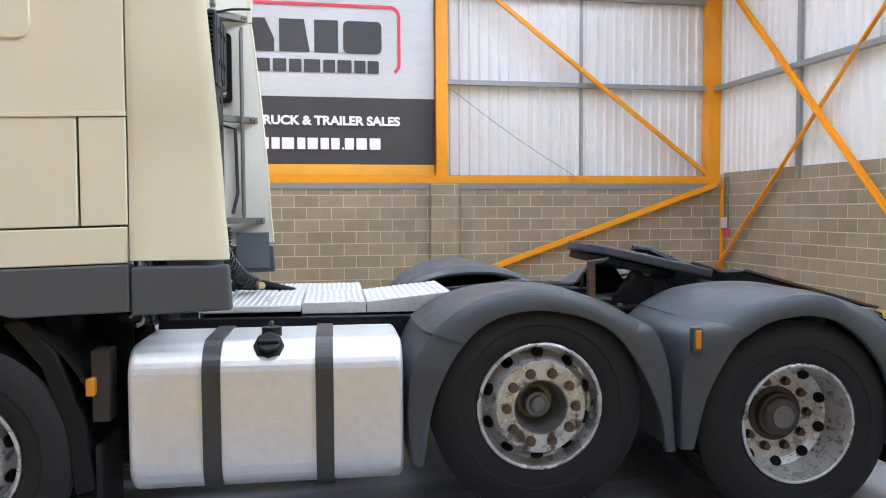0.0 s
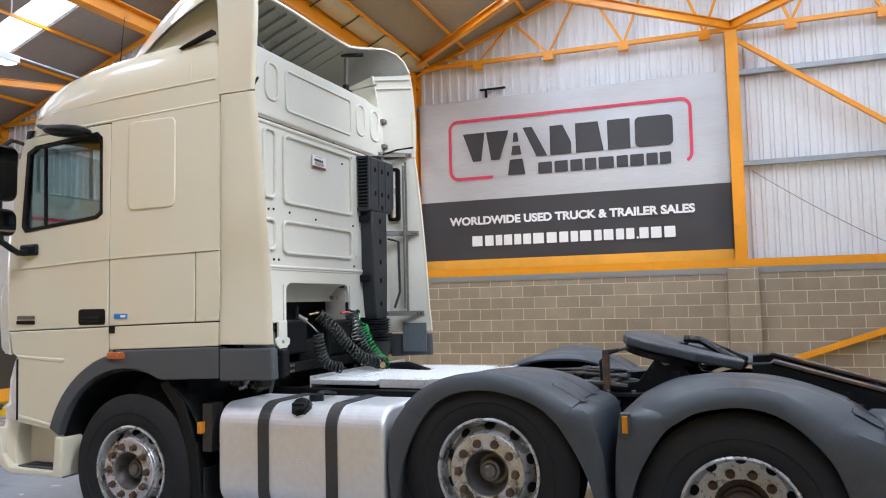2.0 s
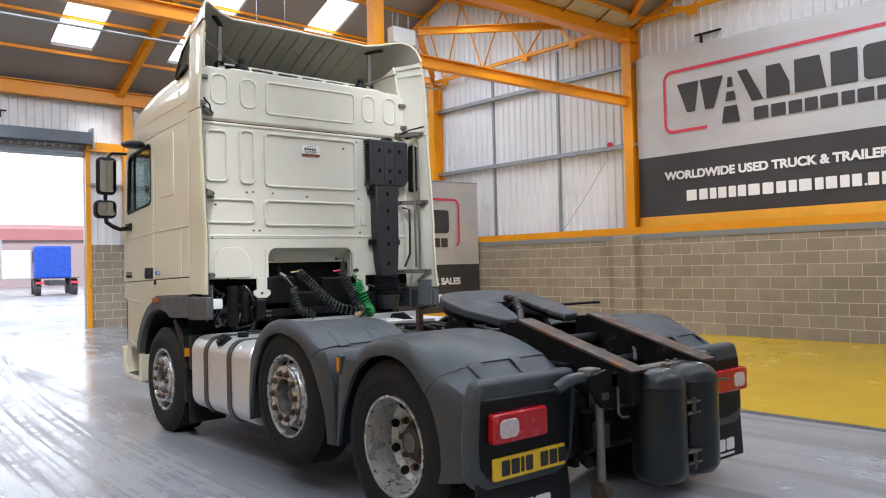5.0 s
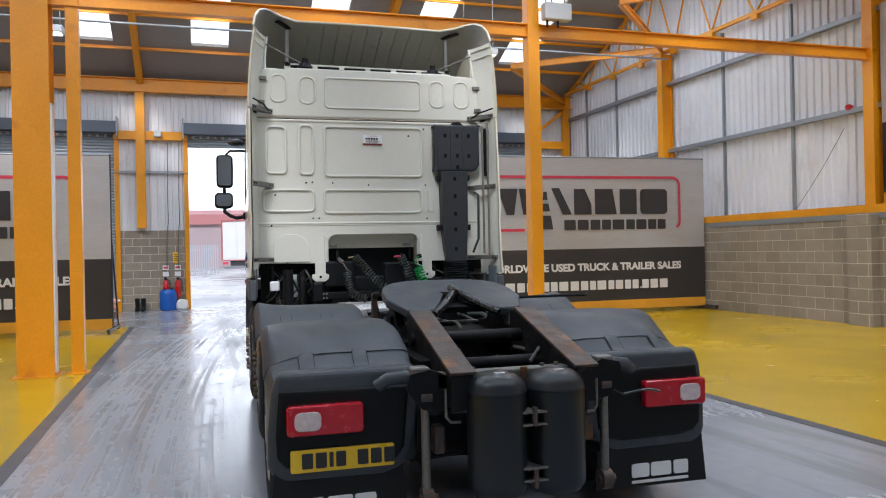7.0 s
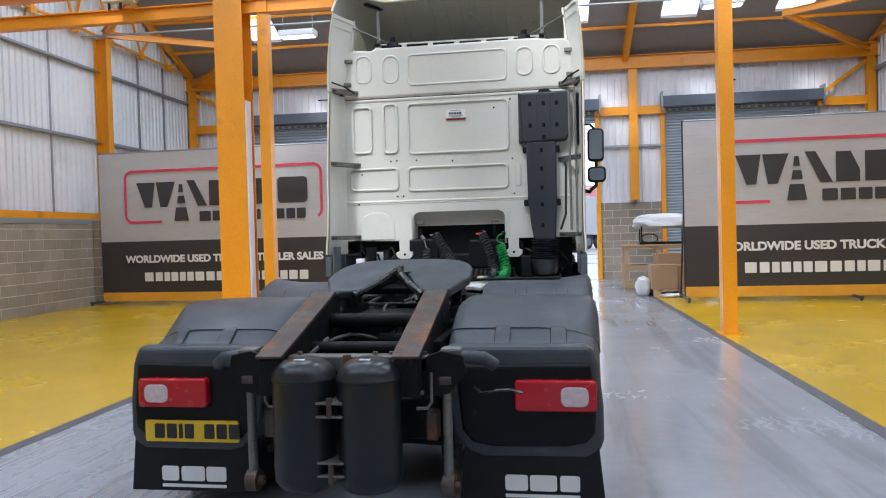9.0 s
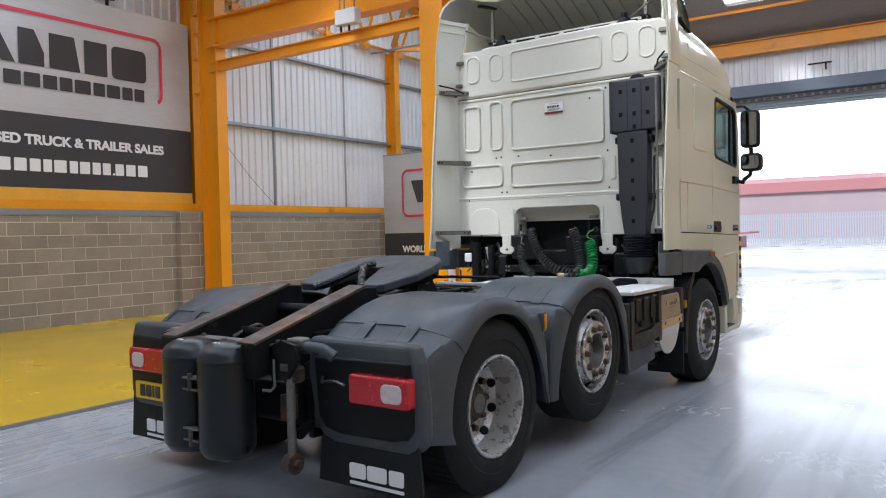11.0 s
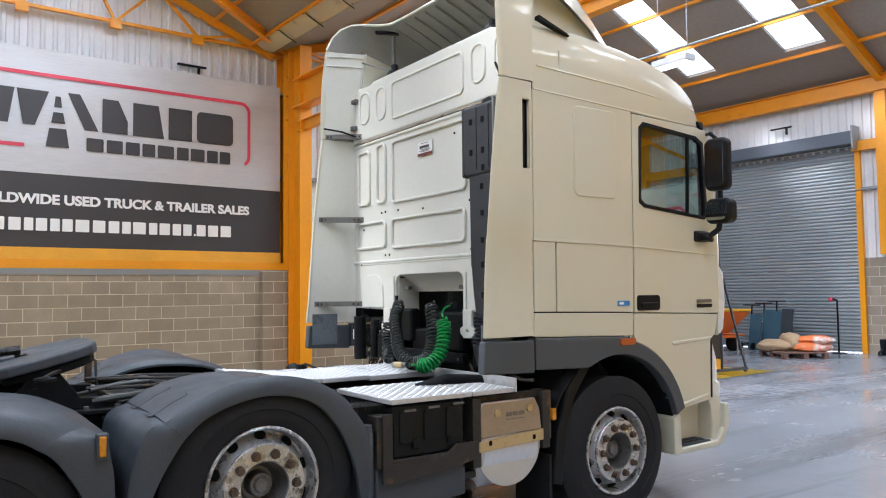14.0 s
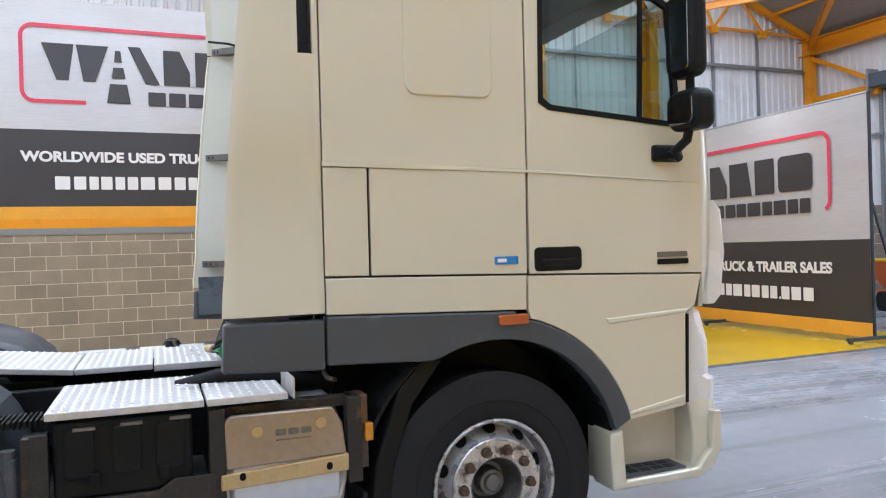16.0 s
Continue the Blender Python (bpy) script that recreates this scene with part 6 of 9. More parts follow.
# --- behind the front wheels: flap, side lamp and bracket ---
for s in (-1, 1):
    bm = bmesh.new()
    prism(bm, [(4.36, 1.02), (4.28, 1.04), (4.16, 0.90), (4.06, 0.62), (4.02, 0.32), (4.10, 0.30), (4.14, 0.60), (4.22, 0.84)], "x", *sorted((s * 0.86, s * 1.19)))
    part("front_wheel_guard", bm, BLACK, lorry, "black guard behind the front wheel", 0.01)
    part("front_flap", block(*sorted((s * 0.85, s * 1.18)), 4.0, 4.018, 0.13, 0.5), FLAPR, lorry, "black rubber flap")
    part("side_marker", block(*sorted((s * 1.16, s * 1.205)), 4.01, 4.045, 0.715, 0.79), AMBER, lorry, "amber side marker lamp", 0.006)
    part("lamp_bracket", block(*sorted((s * 1.05, s * 1.17)), 3.96, 4.03, 0.60, 0.90), RUST if s > 0 else BRKT, lorry, "bent steel lamp bracket", 0.004)
    bm = bmesh.new()
    n = 18
    for r0, r1 in ((0.60, 0.615),):
        a = [(4.60 + r1 * math.cos(radians(8 + 150 * k / n)), 0.50 + r1 * math.sin(radians(8 + 150 * k / n))) for k in range(n + 1)]
        b = [(4.60 + r0 * math.cos(radians(8 + 150 * k / n)), 0.50 + r0 * math.sin(radians(8 + 150 * k / n))) for k in range(n, -1, -1)]
        prism(bm, a + b, "x", *sorted((s * 0.70, s * 1.18)))
    part("wheel_arch_liner", bm, BLACK, lorry, "black wheel arch liner")
    # black panels added to stop light leaking into the arch
    part("inner_arch_panel", block(*sorted((s * 0.67, s * 0.69)), 3.98, 5.25, 0.32, 1.26), BLACK, lorry, "black panel added to darken the wheel arch")
    part("front_arch_panel", block(*sorted((s * 0.70, s * 1.16)), 5.22, 5.24, 0.36, 0.72), BLACK, lorry)

# --- cab ---
YR, YS = 3.88, 3.855        # rear wall; joint of the side deflectors


def arch_pts(r, a0, a1, n=14, cy=4.60, cz=0.50):
    return [(cy + r * math.cos(radians(a0 + (a1 - a0) * k / n)), cz + r * math.sin(radians(a0 + (a1 - a0) * k / n))) for k in range(n + 1)]


# inner shell that shows dark in the joints
part("cab_floor", block(-1.17, 1.17, 4.25, 5.72, 1.26, 1.33), TRIM, lorry, "dark cab floor")
for s in (-1, 1):
    side = sorted((s * 1.196, s * 1.222))
    inner = sorted((s * 1.17, s * 1.194))
    part("inner_side", plate([(3.90, 1.30), (3.90, 3.0), (4.77, 2.92), (4.77, 1.30)], "x", *inner), TRIM, lorry)
    # upper side with its pressed panel
    up = part("upper_side", plate([(YS + 0.004, 1.853), (YS + 0.004, 2.795), (4.762, 2.765), (4.762, 1.842)], "x", *side), CREAM, lorry, "cream upper sleeper side", 0.004)
    bm = plate(rrect(4.21, 4.606, 2.148, 2.742, 0.05, 5), "x", *sorted((s * 1.215, s * 1.230)))
    part("pressed_panel", bm, CREAM, up, "", 0.009, 3)
    part("corner_panel", plate([(YS + 0.004, 1.408), (YS + 0.004, 1.846), (4.040, 1.843), (4.040, 1.404)], "x", *side), CREAM, lorry, "", 0.004)
    part("locker_door", plate([(4.050, 1.404), (4.050, 1.843), (4.760, 1.834), (4.756, 1.386)], "x", *side), CREAM, lorry, "cream storage locker door", 0.004)
    part("lower_hem", plate([(YS + 0.004, 1.252), (YS + 0.004, 1.400), (4.754, 1.378), (4.750, 1.226)], "x", *side), CREAM, lorry, "", 0.005)
    # raised feature line along the side
    bm = bmesh.new()
    prism(bm, [(YS, 1.868), (4.76, 1.842), (5.68, 1.792), (5.68, 1.788), (4.76, 1.830), (YS, 1.848)], "x", *sorted((s * 1.218, s * 1.2275)))
    part("feature_line", bm, CREAM, lorry, "", 0.003)
    # door with a window through it
    frame_pts = [(4.770, 1.384), (4.770, 2.755), (5.30, 2.742), (5.585, 2.725), (5.665, 2.40), (5.700, 2.0), (5.700, 1.356)]
    win = [(4.838, 2.15), (4.846, 2.66), (4.885, 2.700), (5.46, 2.660), (5.535, 2.62), (5.575, 2.10), (5.55, 2.062), (4.885, 2.118)]
    dr = part("door", holed(frame_pts, [win], "x", *side), CREAM, lorry, "cream cab door", 0.004)
    seal = [(4.828, 2.14), (4.836, 2.67), (4.882, 2.710), (5.462, 2.670), (5.546, 2.628), (5.587, 2.095), (5.552, 2.052), (4.880, 2.108)]
    inn = [(4.852, 2.165), (4.860, 2.645), (4.892, 2.685), (5.452, 2.645), (5.518, 2.61), (5.558, 2.11), (5.545, 2.078), (4.892, 2.133)]
    part("window_seal", holed(seal, [inn], "x", *sorted((s * 1.200, s * 1.226))), BLACK, dr, "black rubber window seal")
    wp = part("window_pane", plate(inn, "x", *sorted((s * 1.206, s * 1.211))), PANE, dr, "clear tinted window glass")
    wp.visible_shadow = False
    part("quarter_bar", plate([(5.355, 2.09), (5.372, 2.665), (5.388, 2.663), (5.372, 2.085)], "x", *sorted((s * 1.203, s * 1.222))), BLACK, dr)
    hb = part("handle_recess", plate(rrect(4.792, 5.032, 1.392, 1.500, 0.022, 4), "x", *sorted((s * 1.214, s * 1.226))), BLACK, dr, "black door handle surround", 0.005)
    part("handle", plate(rrect(4.83, 5.01, 1.415, 1.448, 0.012, 3), "x", *sorted((s * 1.222, s * 1.236))), BLACK, hb, "black pull handle", 0.006)
    part("badge_mark", plate(rrect(5.44, 5.61, 1.437, 1.462, 0.005, 2), "x", *sorted((s * 1.220, s * 1.227))), GALVB, dr, "grey metal badge")
    part("badge_bar", plate(rrect(5.44, 5.615, 1.402, 1.428, 0.005, 2), "x", *sorted((s * 1.220, s * 1.227))), STEEL, dr)
    bl = part("blue_badge", plate(rrect(4.600, 4.712, 1.430, 1.464, 0.004, 2), "x", *sorted((s * 1.221, s * 1.2275))), BLUE, lorry, "small blue badge with pale marks")
    part("badge_bar", plate(rrect(4.612, 4.655, 1.439, 1.455, 0.003, 2), "x", *sorted((s * 1.226, s * 1.2285))), WHITEP, bl)
    # panel under the door, cut by the wheel arch
    low = [(4.760, 1.224)] + arch_pts(0.705, 76, 18, 12) + [(5.245, 0.678), (5.590, 0.722), (5.600, 1.165), (5.655, 1.20), (5.695, 1.35), (4.762, 1.376)]
    part("lower_panel", plate(low, "x", *sorted((s * 1.190, s * 1.218))), CREAM, lorry, "cream panel ahead of the wheel", 0.006)
    # black strip drawn for the shadow along the panel's front edge
    part("panel_gap", plate([(5.594, 0.735), (5.604, 1.160), (5.616, 1.160), (5.606, 0.735)], "x", *sorted((s * 1.185, s * 1.2195))), BLACK, lorry, "black strip for the shadow ahead of the lower panel")
    bm = bmesh.new()
    prism(bm, [(5.15, 1.165), (5.62, 1.19), (5.60, 1.165), (5.17, 1.135)], "x", *sorted((s * 1.205, s * 1.2225)))
    part("moulded_crease", bm, CREAM, lorry, "", 0.01, 3)
    bm = bmesh.new()
    prism(bm, [(5.26, 0.70), (5.585, 0.745), (5.585, 0.775), (5.27, 0.725)], "x", *sorted((s * 1.205, s * 1.2225)))
    part("moulded_crease", bm, CREAM, lorry, "", 0.008, 3)
    # grey skirt and wheel-arch trim in one moulding
    arch = [(3.858, 1.052), (3.858, 1.247), (4.70, 1.222)] + arch_pts(0.700, 84, 16, 16) + arch_pts(0.605, 14, 116, 22) + [(4.30, 1.036)]
    part("skirt_and_arch", plate(arch, "x", *sorted((s * 1.150, s * 1.234))), GREY, lorry, "grey plastic skirt and wheel arch trim", 0.012, 3)
    part("corner_skirt", plate([(3.452, 1.050), (3.462, 1.240), (3.850, 1.236), (3.850, 1.035)], "x", *sorted((s * 1.170, s * 1.234))), GREY, lorry, "grey plastic corner skirt", 0.012, 3)
    part("turn_lamp", plate(rrect(4.606, 4.748, 1.166, 1.212, 0.012, 3), "x", *sorted((s * 1.225, s * 1.250))), TURN, lorry, "amber side turn lamp", 0.006, 2)
    # side deflector behind the cab: a thin curved sheet, slotted through on the off side
    SIDE = [(1.262, 3.462, 1.236), (1.36, 3.468, 1.233), (1.455, 3.478, 1.226), (1.60, 3.484, 1.224), (1.84, 3.50, 1.223), (1.87, 3.502, 1.229), (2.20, 3.53, 1.229), (2.292, 3.538, 1.229), (2.725, 3.584, 1.229), (2.835, 3.60, 1.229)]
    rows, back = [], []
    for z, y0, x in SIDE:
        y1 = YS - 0.003
        ring = [(x - 0.022, y0), (x - 0.010, y0 - 0.006), (x - 0.002, y0 + 0.012), (x, y0 + 0.05), (x, 3.770), (x, 3.828), (x - 0.001, y1 - 0.02), (x - 0.006, y1), (x - 0.03, y1), (x - 0.026, 3.828), (x - 0.026, 3.770), (x - 0.026, y0 + 0.06)]
        rows.append([(s * a, b, z) for a, b in ring])
        back.append([(s * (x - 0.034 - 0.03 * q), b, z) for b, q in ((y0 + 0.012, 0), (3.770, 0.7), (3.828, 0.9), (YS - 0.02, 1), (YR + 0.006, 2.2))])
    slot = 7 if s > 0 else -1
    bm = loft(rows, True) if s < 0 else slotted(rows, slot, (4, 10))
    sd = part("side_deflector", bm, CREAM, lorry, "cream side wind deflector", smooth=True)
    part("deflector_lining", slotted(back, slot, (1,), False), WHITE, sd, "white inner face", smooth=True)
    if s > 0:
        part("slot_rim", holed(rrect(3.732, 3.85, 2.262, 2.752, 0.03, 4), [rrect(3.770, 3.828, 2.292, 2.725, 0.016, 4)], "x", 1.150, 1.185), BLACK, sd, "black rim of the through slot")
    # stays between deflector and cab
    for z, y in ((2.86, 3.62), (2.14, 3.56), (1.42, 3.52)):
        bm = bmesh.new()
        prism(bm, [(s * 1.19, y + 0.0), (s * 1.19, y + 0.10), (s * 1.06, YR), (s * 0.98, YR)], "z", z - 0.020, z - 0.016)
        prism(bm, [(s * 1.19, y + 0.0), (s * 1.19, y + 0.004), (s * 0.985, YR - 0.012), (s * 0.98, YR)], "z", z - 0.020, z + 0.022)
        stay = part("stay", bm, GALVB, lorry, "grey steel channel stay")
        for q in (0.08, 0.16, 0.80, 0.90):
            bm = bmesh.new()
            c = Vector((s * (1.19 - 0.21 * q), y + (YR - y) * q - 0.006, z))
            cyl(bm, c - Vector((0, 0.004, 0)), c + Vector((0, 0.004, 0)), 0.008, 6)
            part("stay_bolt", bm, STEEL, stay)
    bm = bmesh.new()
    tube(bm, [(s * 1.18, 3.60, 2.93), (s * 1.08, 3.72, 2.90), (s * 1.0, YR, 2.84)], 0.008, 6)
    part("stay_rod", bm, STEEL, lorry)
    # upper corner deflector: a hollow blade that leans in towards the spoiler
    rows = []
    for z, x, y0, y1 in ((2.845, 1.232, 3.598, 3.868), (2.95, 1.230, 3.592, 3.870), (3.15, 1.219, 3.588, 3.878), (3.35, 1.203, 3.592, 3.90), (3.50, 1.186, 3.602, 3.92), (3.60, 1.172, 3.612, 3.93)):
        ring = [(x - 0.020, y0 + 0.004), (x - 0.010, y0 - 0.006), (x + 0.002, y0 + 0.010), (x + 0.002, y0 + 0.035), (x - 0.010, y0 + 0.07), (x - 0.006, y1 - 0.05), (x - 0.012, y1), (x - 0.028, y1), (x - 0.026, y0 + 0.08), (x - 0.026, y0 + 0.03)]
        rows.append([(s * a, b, z) for a, b in ring])
    ud = part("corner_deflector", loft(rows, True), CREAM, lorry, "cream upper corner deflector", smooth=True)
    inner = [(2.848, 1.214, 3.604, 1.115, 3.87), (3.10, 1.203, 3.596, 1.098, 3.876), (3.33, 1.184, 3.597, 1.072, 3.915), (3.50, 1.164, 3.608, 1.052, 3.935), (3.60, 1.150, 3.618, 1.042, 3.945)]
    rows = [[(s * (x0 + (x1 - x0) * q + 0.012 * math.sin(math.pi * q)), y0 + (y1 - y0) * q, z) for q in (0, 0.25, 0.5, 0.75, 1)] for z, x0, y0, x1, y1 in inner]
    part("corner_lining", loft(rows), WHITE, ud, "off-white ribbed inner panel", smooth=True)
    for z, x0, y0, x1, y1 in ((3.565, 1.152, 3.613, 1.043, 3.943), (3.485, 1.163, 3.607, 1.051, 3.935)):
        bm = bmesh.new()
        tube(bm, [(s * x0, y0, z - 0.006), (s * ((x0 + x1) / 2 + 0.008), (y0 + y1) / 2, z), (s * x1, y1, z - 0.004)], 0.006, 6)
        part("lining_rib", bm, WHITE, ud)
    bm = bmesh.new()
    tube(bm, [(s * 1.036, 3.935, 3.60), (s * 1.046, 3.92, 3.50), (s * 1.062, 3.90, 3.36), (s * 1.07, 3.885, 3.28)], 0.011, 6)
    part("lining_flange", bm, WHITE, ud, "folded front flange")
    # steps
    st = part("step_well", plate([(5.185, 0.372), (5.185, 0.625), (5.235, 0.64), (5.255, 0.66), (5.60, 0.705), (5.74, 0.700), (5.765, 0.56), (5.73, 0.42), (5.66, 0.385)], "x", *sorted((s * 0.98, s * 1.06))), CREAM, lorry, "cream moulded step well", 0.01)
    part("step_side", plate([(5.175, 0.362), (5.165, 0.63), (5.235, 0.645), (5.250, 0.405), (5.66, 0.415), (5.735, 0.50), (5.755, 0.68), (5.80, 0.68), (5.80, 0.50), (5.74, 0.40), (5.66, 0.365)], "x", *sorted((s * 1.04, s * 1.222))), CREAM, st, "", 0.014, 3)
    tr = part("step_tread", block(*sorted((s * 1.055, s * 1.20)), 5.255, 5.60, 0.408, 0.424), GREY, st, "grey perforated step tread", 0.004)
    # dark plates on the tread paint the shaded slots
    for k in range(4):
        for j in range(2):
            part("tread_slot", block(*sorted((s * (1.08 + 0.06 * j), s * (1.12 + 0.06 * j))), 5.29 + 0.07 * k, 5.34 + 0.07 * k, 0.4245, 0.427), FLAPR, tr)
    # bumper corner, lamp pod and wind fin
    rows = []
    for z, x, y in ((0.36, 1.12, 5.70), (0.42, 1.16, 5.76), (0.52, 1.175, 5.81), (0.66, 1.16, 5.83), (0.74, 1.13, 5.83)):
        rows.append([(s * a, b, z) for a, b in ((x, 5.66), (x + 0.02, y - 0.08), (x - 0.02, y), (x - 0.12, y + 0.05), (0.5, y + 0.10), (0.0, y + 0.12), (0.0, 5.6), (0.8, 5.6))])
    part("bumper", loft(rows, True), CREAM, lorry, "cream front bumper corner", 0.008, 2, True)
    rows = []
    for z, x, y in ((0.70, 1.14, 5.80), (0.82, 1.15, 5.80), (0.84, 1.145, 5.77), (1.00, 1.14, 5.77), (1.15, 1.12, 5.74), (1.18, 1.09, 5.72)):
        rows.append([(s * a, b, z) for a, b in ((x, 5.66), (x + 0.01, y - 0.03), (x - 0.03, y + 0.04), (x - 0.14, y + 0.08), (x - 0.2, 5.66))])
    part("lamp_pod", loft(rows, True), material("white_gloss_plastic", (0.74, 0.74, 0.71), 0.25, vary=0.03, coat=0.4), lorry, "white glossy lamp pod", 0.006, 2, True)
    rows = []
    for z, y0, y1 in ((1.19, 5.79, 5.86), (1.23, 5.79, 5.90), (1.45, 5.81, 5.93), (1.66, 5.82, 5.91), (1.71, 5.82, 5.87)):
        rows.append([(s * a, b, z) for a, b in ((1.10, y0), (1.125, y0 + 0.01), (1.13, y1 - 0.02), (1.11, y1), (1.08, y1 - 0.01), (1.08, y0))])
    fin = part("wind_fin", loft(rows, True), bpy.data.materials["white_gloss_plastic"], lorry, "white corner wind fin", 0.006, 2, True)
    for z in (1.27, 1.36, 1.47, 1.58, 1.67):
        part("fin_rib", block(*sorted((s * 1.02, s * 1.10)), 5.74, 5.80, z, z + 0.008), WHITEP, fin)
    # front corner panel
    rows = []
    for z, y in ((1.19, 5.70), (1.40, 5.74), (1.80, 5.76), (2.05, 5.75), (2.08, 5.74)):
        rows.append([(s * a, b, z) for a, b in ((1.212, 5.703), (1.205, y - 0.02), (1.17, y + 0.03), (1.05, y + 0.07), (0.6, y + 0.12), (0.0, y + 0.14), (0.0, y + 0.10), (0.6, y + 0.08), (1.02, y + 0.03), (1.13, y - 0.01), (1.18, 5.70))])
    part("front_panel", loft(rows, True), CREAM, lorry, "cream cab front panel", smooth=True)
    rows = []
    for z, y, x in ((2.04, 5.78, 1.17), (2.35, 5.72, 1.16), (2.72, 5.60, 1.14)):
        rows.append([(s * x, y - 0.06, z), (s * (x - 0.06), y, z), (s * 0.6, y + 0.07, z), (0, y + 0.09, z)])
    ws = part("windscreen", loft(rows), PANE, lorry, "clear laminated windscreen", smooth=True)
    ws.visible_shadow = False
    part("screen_pillar", plate([(5.60, 2.05), (5.585, 2.725), (5.53, 2.80), (5.60, 2.80), (5.68, 2.40), (5.74, 2.05)], "x", *sorted((s * 1.13, s * 1.19))), BLACK, lorry, "black screen pillar", 0.01)
    # mirrors
    mo = -0.07 if s < 0 else -0.14
    mir = part("main_mirror", plate([(s * a, b) for a, b in rrect(1.425 + mo, 1.615 + mo, 2.25, 2.635, 0.05, 5)], "y", 5.46, 5.56), BLACK, lorry, "black main mirror housing", 0.035, 4)
    part("mirror_glass", plate([(s * a, b) for a, b in rrect(1.445 + mo, 1.595 + mo, 2.275, 2.61, 0.03, 4)], "y", 5.452, 5.457), CHROME, mir, "mirror glass tinted dark for a dim reflection")
    wm = part("wide_mirror", plate([(s * a, b) for a, b in rrect(1.425 + mo, 1.635 + mo, 2.01, 2.195, 0.05, 5)], "y", 5.46, 5.58), BLACK, lorry, "black wide-angle mirror housing", 0.035, 4)
    part("mirror_glass", plate([(s * a, b) for a, b in rrect(1.445 + mo, 1.615 + mo, 2.035, 2.17, 0.035, 4)], "y", 5.452, 5.457), CHROME, wm, "mirror glass tinted dark for a dim reflection")
    bm = bmesh.new()
    tube(bm, [(s * 1.20, 5.50, 1.925), (s * 1.32, 5.50, 1.90), (s * (1.46 + mo), 5.48, 1.925), (s * (1.52 + mo), 5.50, 1.97), (s * (1.525 + mo), 5.52, 2.06)], 0.022, 10)
    part("mirror_arm", bm, BLACK, lorry, "black lower mirror arm")
    bm = bmesh.new()
    tube(bm, [(s * (1.525 + mo), 5.52, 2.18), (s * (1.525 + mo), 5.52, 2.27)], 0.02, 10)
    part("mirror_link", bm, BLACK, lorry)
    bm = bmesh.new()
    tube(bm, [(s * 1.18, 5.62, 2.70), (s * 1.30, 5.55, 2.69), (s * (1.46 + mo), 5.50, 2.68), (s * (1.52 + mo), 5.52, 2.62)], 0.014, 8)
    part("mirror_arm", bm, BLACK, lorry, "black upper mirror arm")
    part("arm_base", block(*sorted((s * 1.205, s * 1.25)), 5.42, 5.58, 1.885, 1.965), BLACK, lorry, "", 0.015)
bm = bmesh.new()
lathe(bm, [(0.0, -0.19), (0.05, -0.175), (0.085, -0.11), (0.095, 0.0), (0.085, 0.11), (0.05, 0.175), (0.0, 0.19)], pose(-1.32, 5.06, 2.715, 7, 0, 0) @ Matrix.Diagonal((1.0, 1.0, 0.45, 1.0)), 20)
tube(bm, [(-1.15, 5.45, 2.80), (-1.26, 5.40, 2.80), (-1.31, 5.28, 2.77), (-1.32, 5.16, 2.74)], 0.014, 8)
part("kerb_mirror", bm, BLACK, lorry, "black downward kerb mirror over the door")

INTAKE = material("dark_grey_intake_plastic", (0.020, 0.023, 0.028), 0.45, vary=0.12, scale=5, fine=90, bump=0.05)
# rear wall with its pressings
wall_low = [(-1.13, 1.395), (-0.62, 1.385), (-0.455, 1.385), (-0.455, 1.60), (-0.43, 1.645), (-0.39, 1.665), (0.40, 1.665), (0.44, 1.645), (0.462, 1.60), (0.462, 1.385), (0.62, 1.385), (1.13, 1.385), (1.165, 1.45), (1.165, 2.795), (-1.165, 2.795), (-1.165, 1.45)]
bw = part("cab_back", plate(wall_low, "y", YR, YR + 0.03), WHITE, lorry, "white pressed cab rear wall", 0.006, 2)
bm = bmesh.new()
prism(bm, [(-1.13, 2.822), (1.155, 2.822), (1.135, 3.20), (1.12, 3.255), (1.06, 3.285), (0.86, 3.292), (0.81, 3.308), (-0.78, 3.308), (-0.84, 3.290), (-1.02, 3.300), (-1.075, 3.275), (-1.10, 3.20)], "y", YR - 0.016, YR + 0.04)
bu = part("cab_back_upper", bm, WHITE, lorry, "white pressed upper rear wall", 0.02, 3)
PRESS = [(-1.05, -0.84, 2.262, 2.735), (-0.732, -0.576, 2.255, 2.755), (-0.485, 0.525, 2.238, 2.748), (-1.085, -0.58, 1.890, 2.120), (-0.498, 0.512, 1.872, 2.120), (0.57, 0.63, 1.89, 2.11)]
for x0, x1, z0, z1 in PRESS:
    o = rrect(x0, x1, z0, z1, min(0.05, (x1 - x0) / 2 - 0.006), 5)
    i = rrect(x0 + 0.022, x1 - 0.022, z0 + 0.022, z1 - 0.022, 0.035, 5)
    part("pressing", holed(o, [i], "y", YR - 0.022, YR + 0.005) if x1 - x0 > 0.1 else plate(o, "y", YR - 0.012, YR + 0.005), WHITE, bw, "", 0.010, 3)
for x0, x1, z0, z1, r in ((-1.0, -0.825, 2.96, 3.24, 0.075), (-0.72, -0.55, 2.948, 3.228, 0.075), (-0.468, 0.518, 2.914, 3.228, 0.05), (0.60, 0.77, 2.95, 3.23, 0.075), (0.86, 1.03, 2.95, 3.235, 0.075)):
    o, i = rrect(x0, x1, z0, z1, r, 6), rrect(x0 + 0.02, x1 - 0.02, z0 + 0.02, z1 - 0.02, r - 0.018, 6)
    part("pressing", holed(o, [i], "y", YR - 0.028, YR - 0.010), WHITE, bu, "", 0.0085, 3)
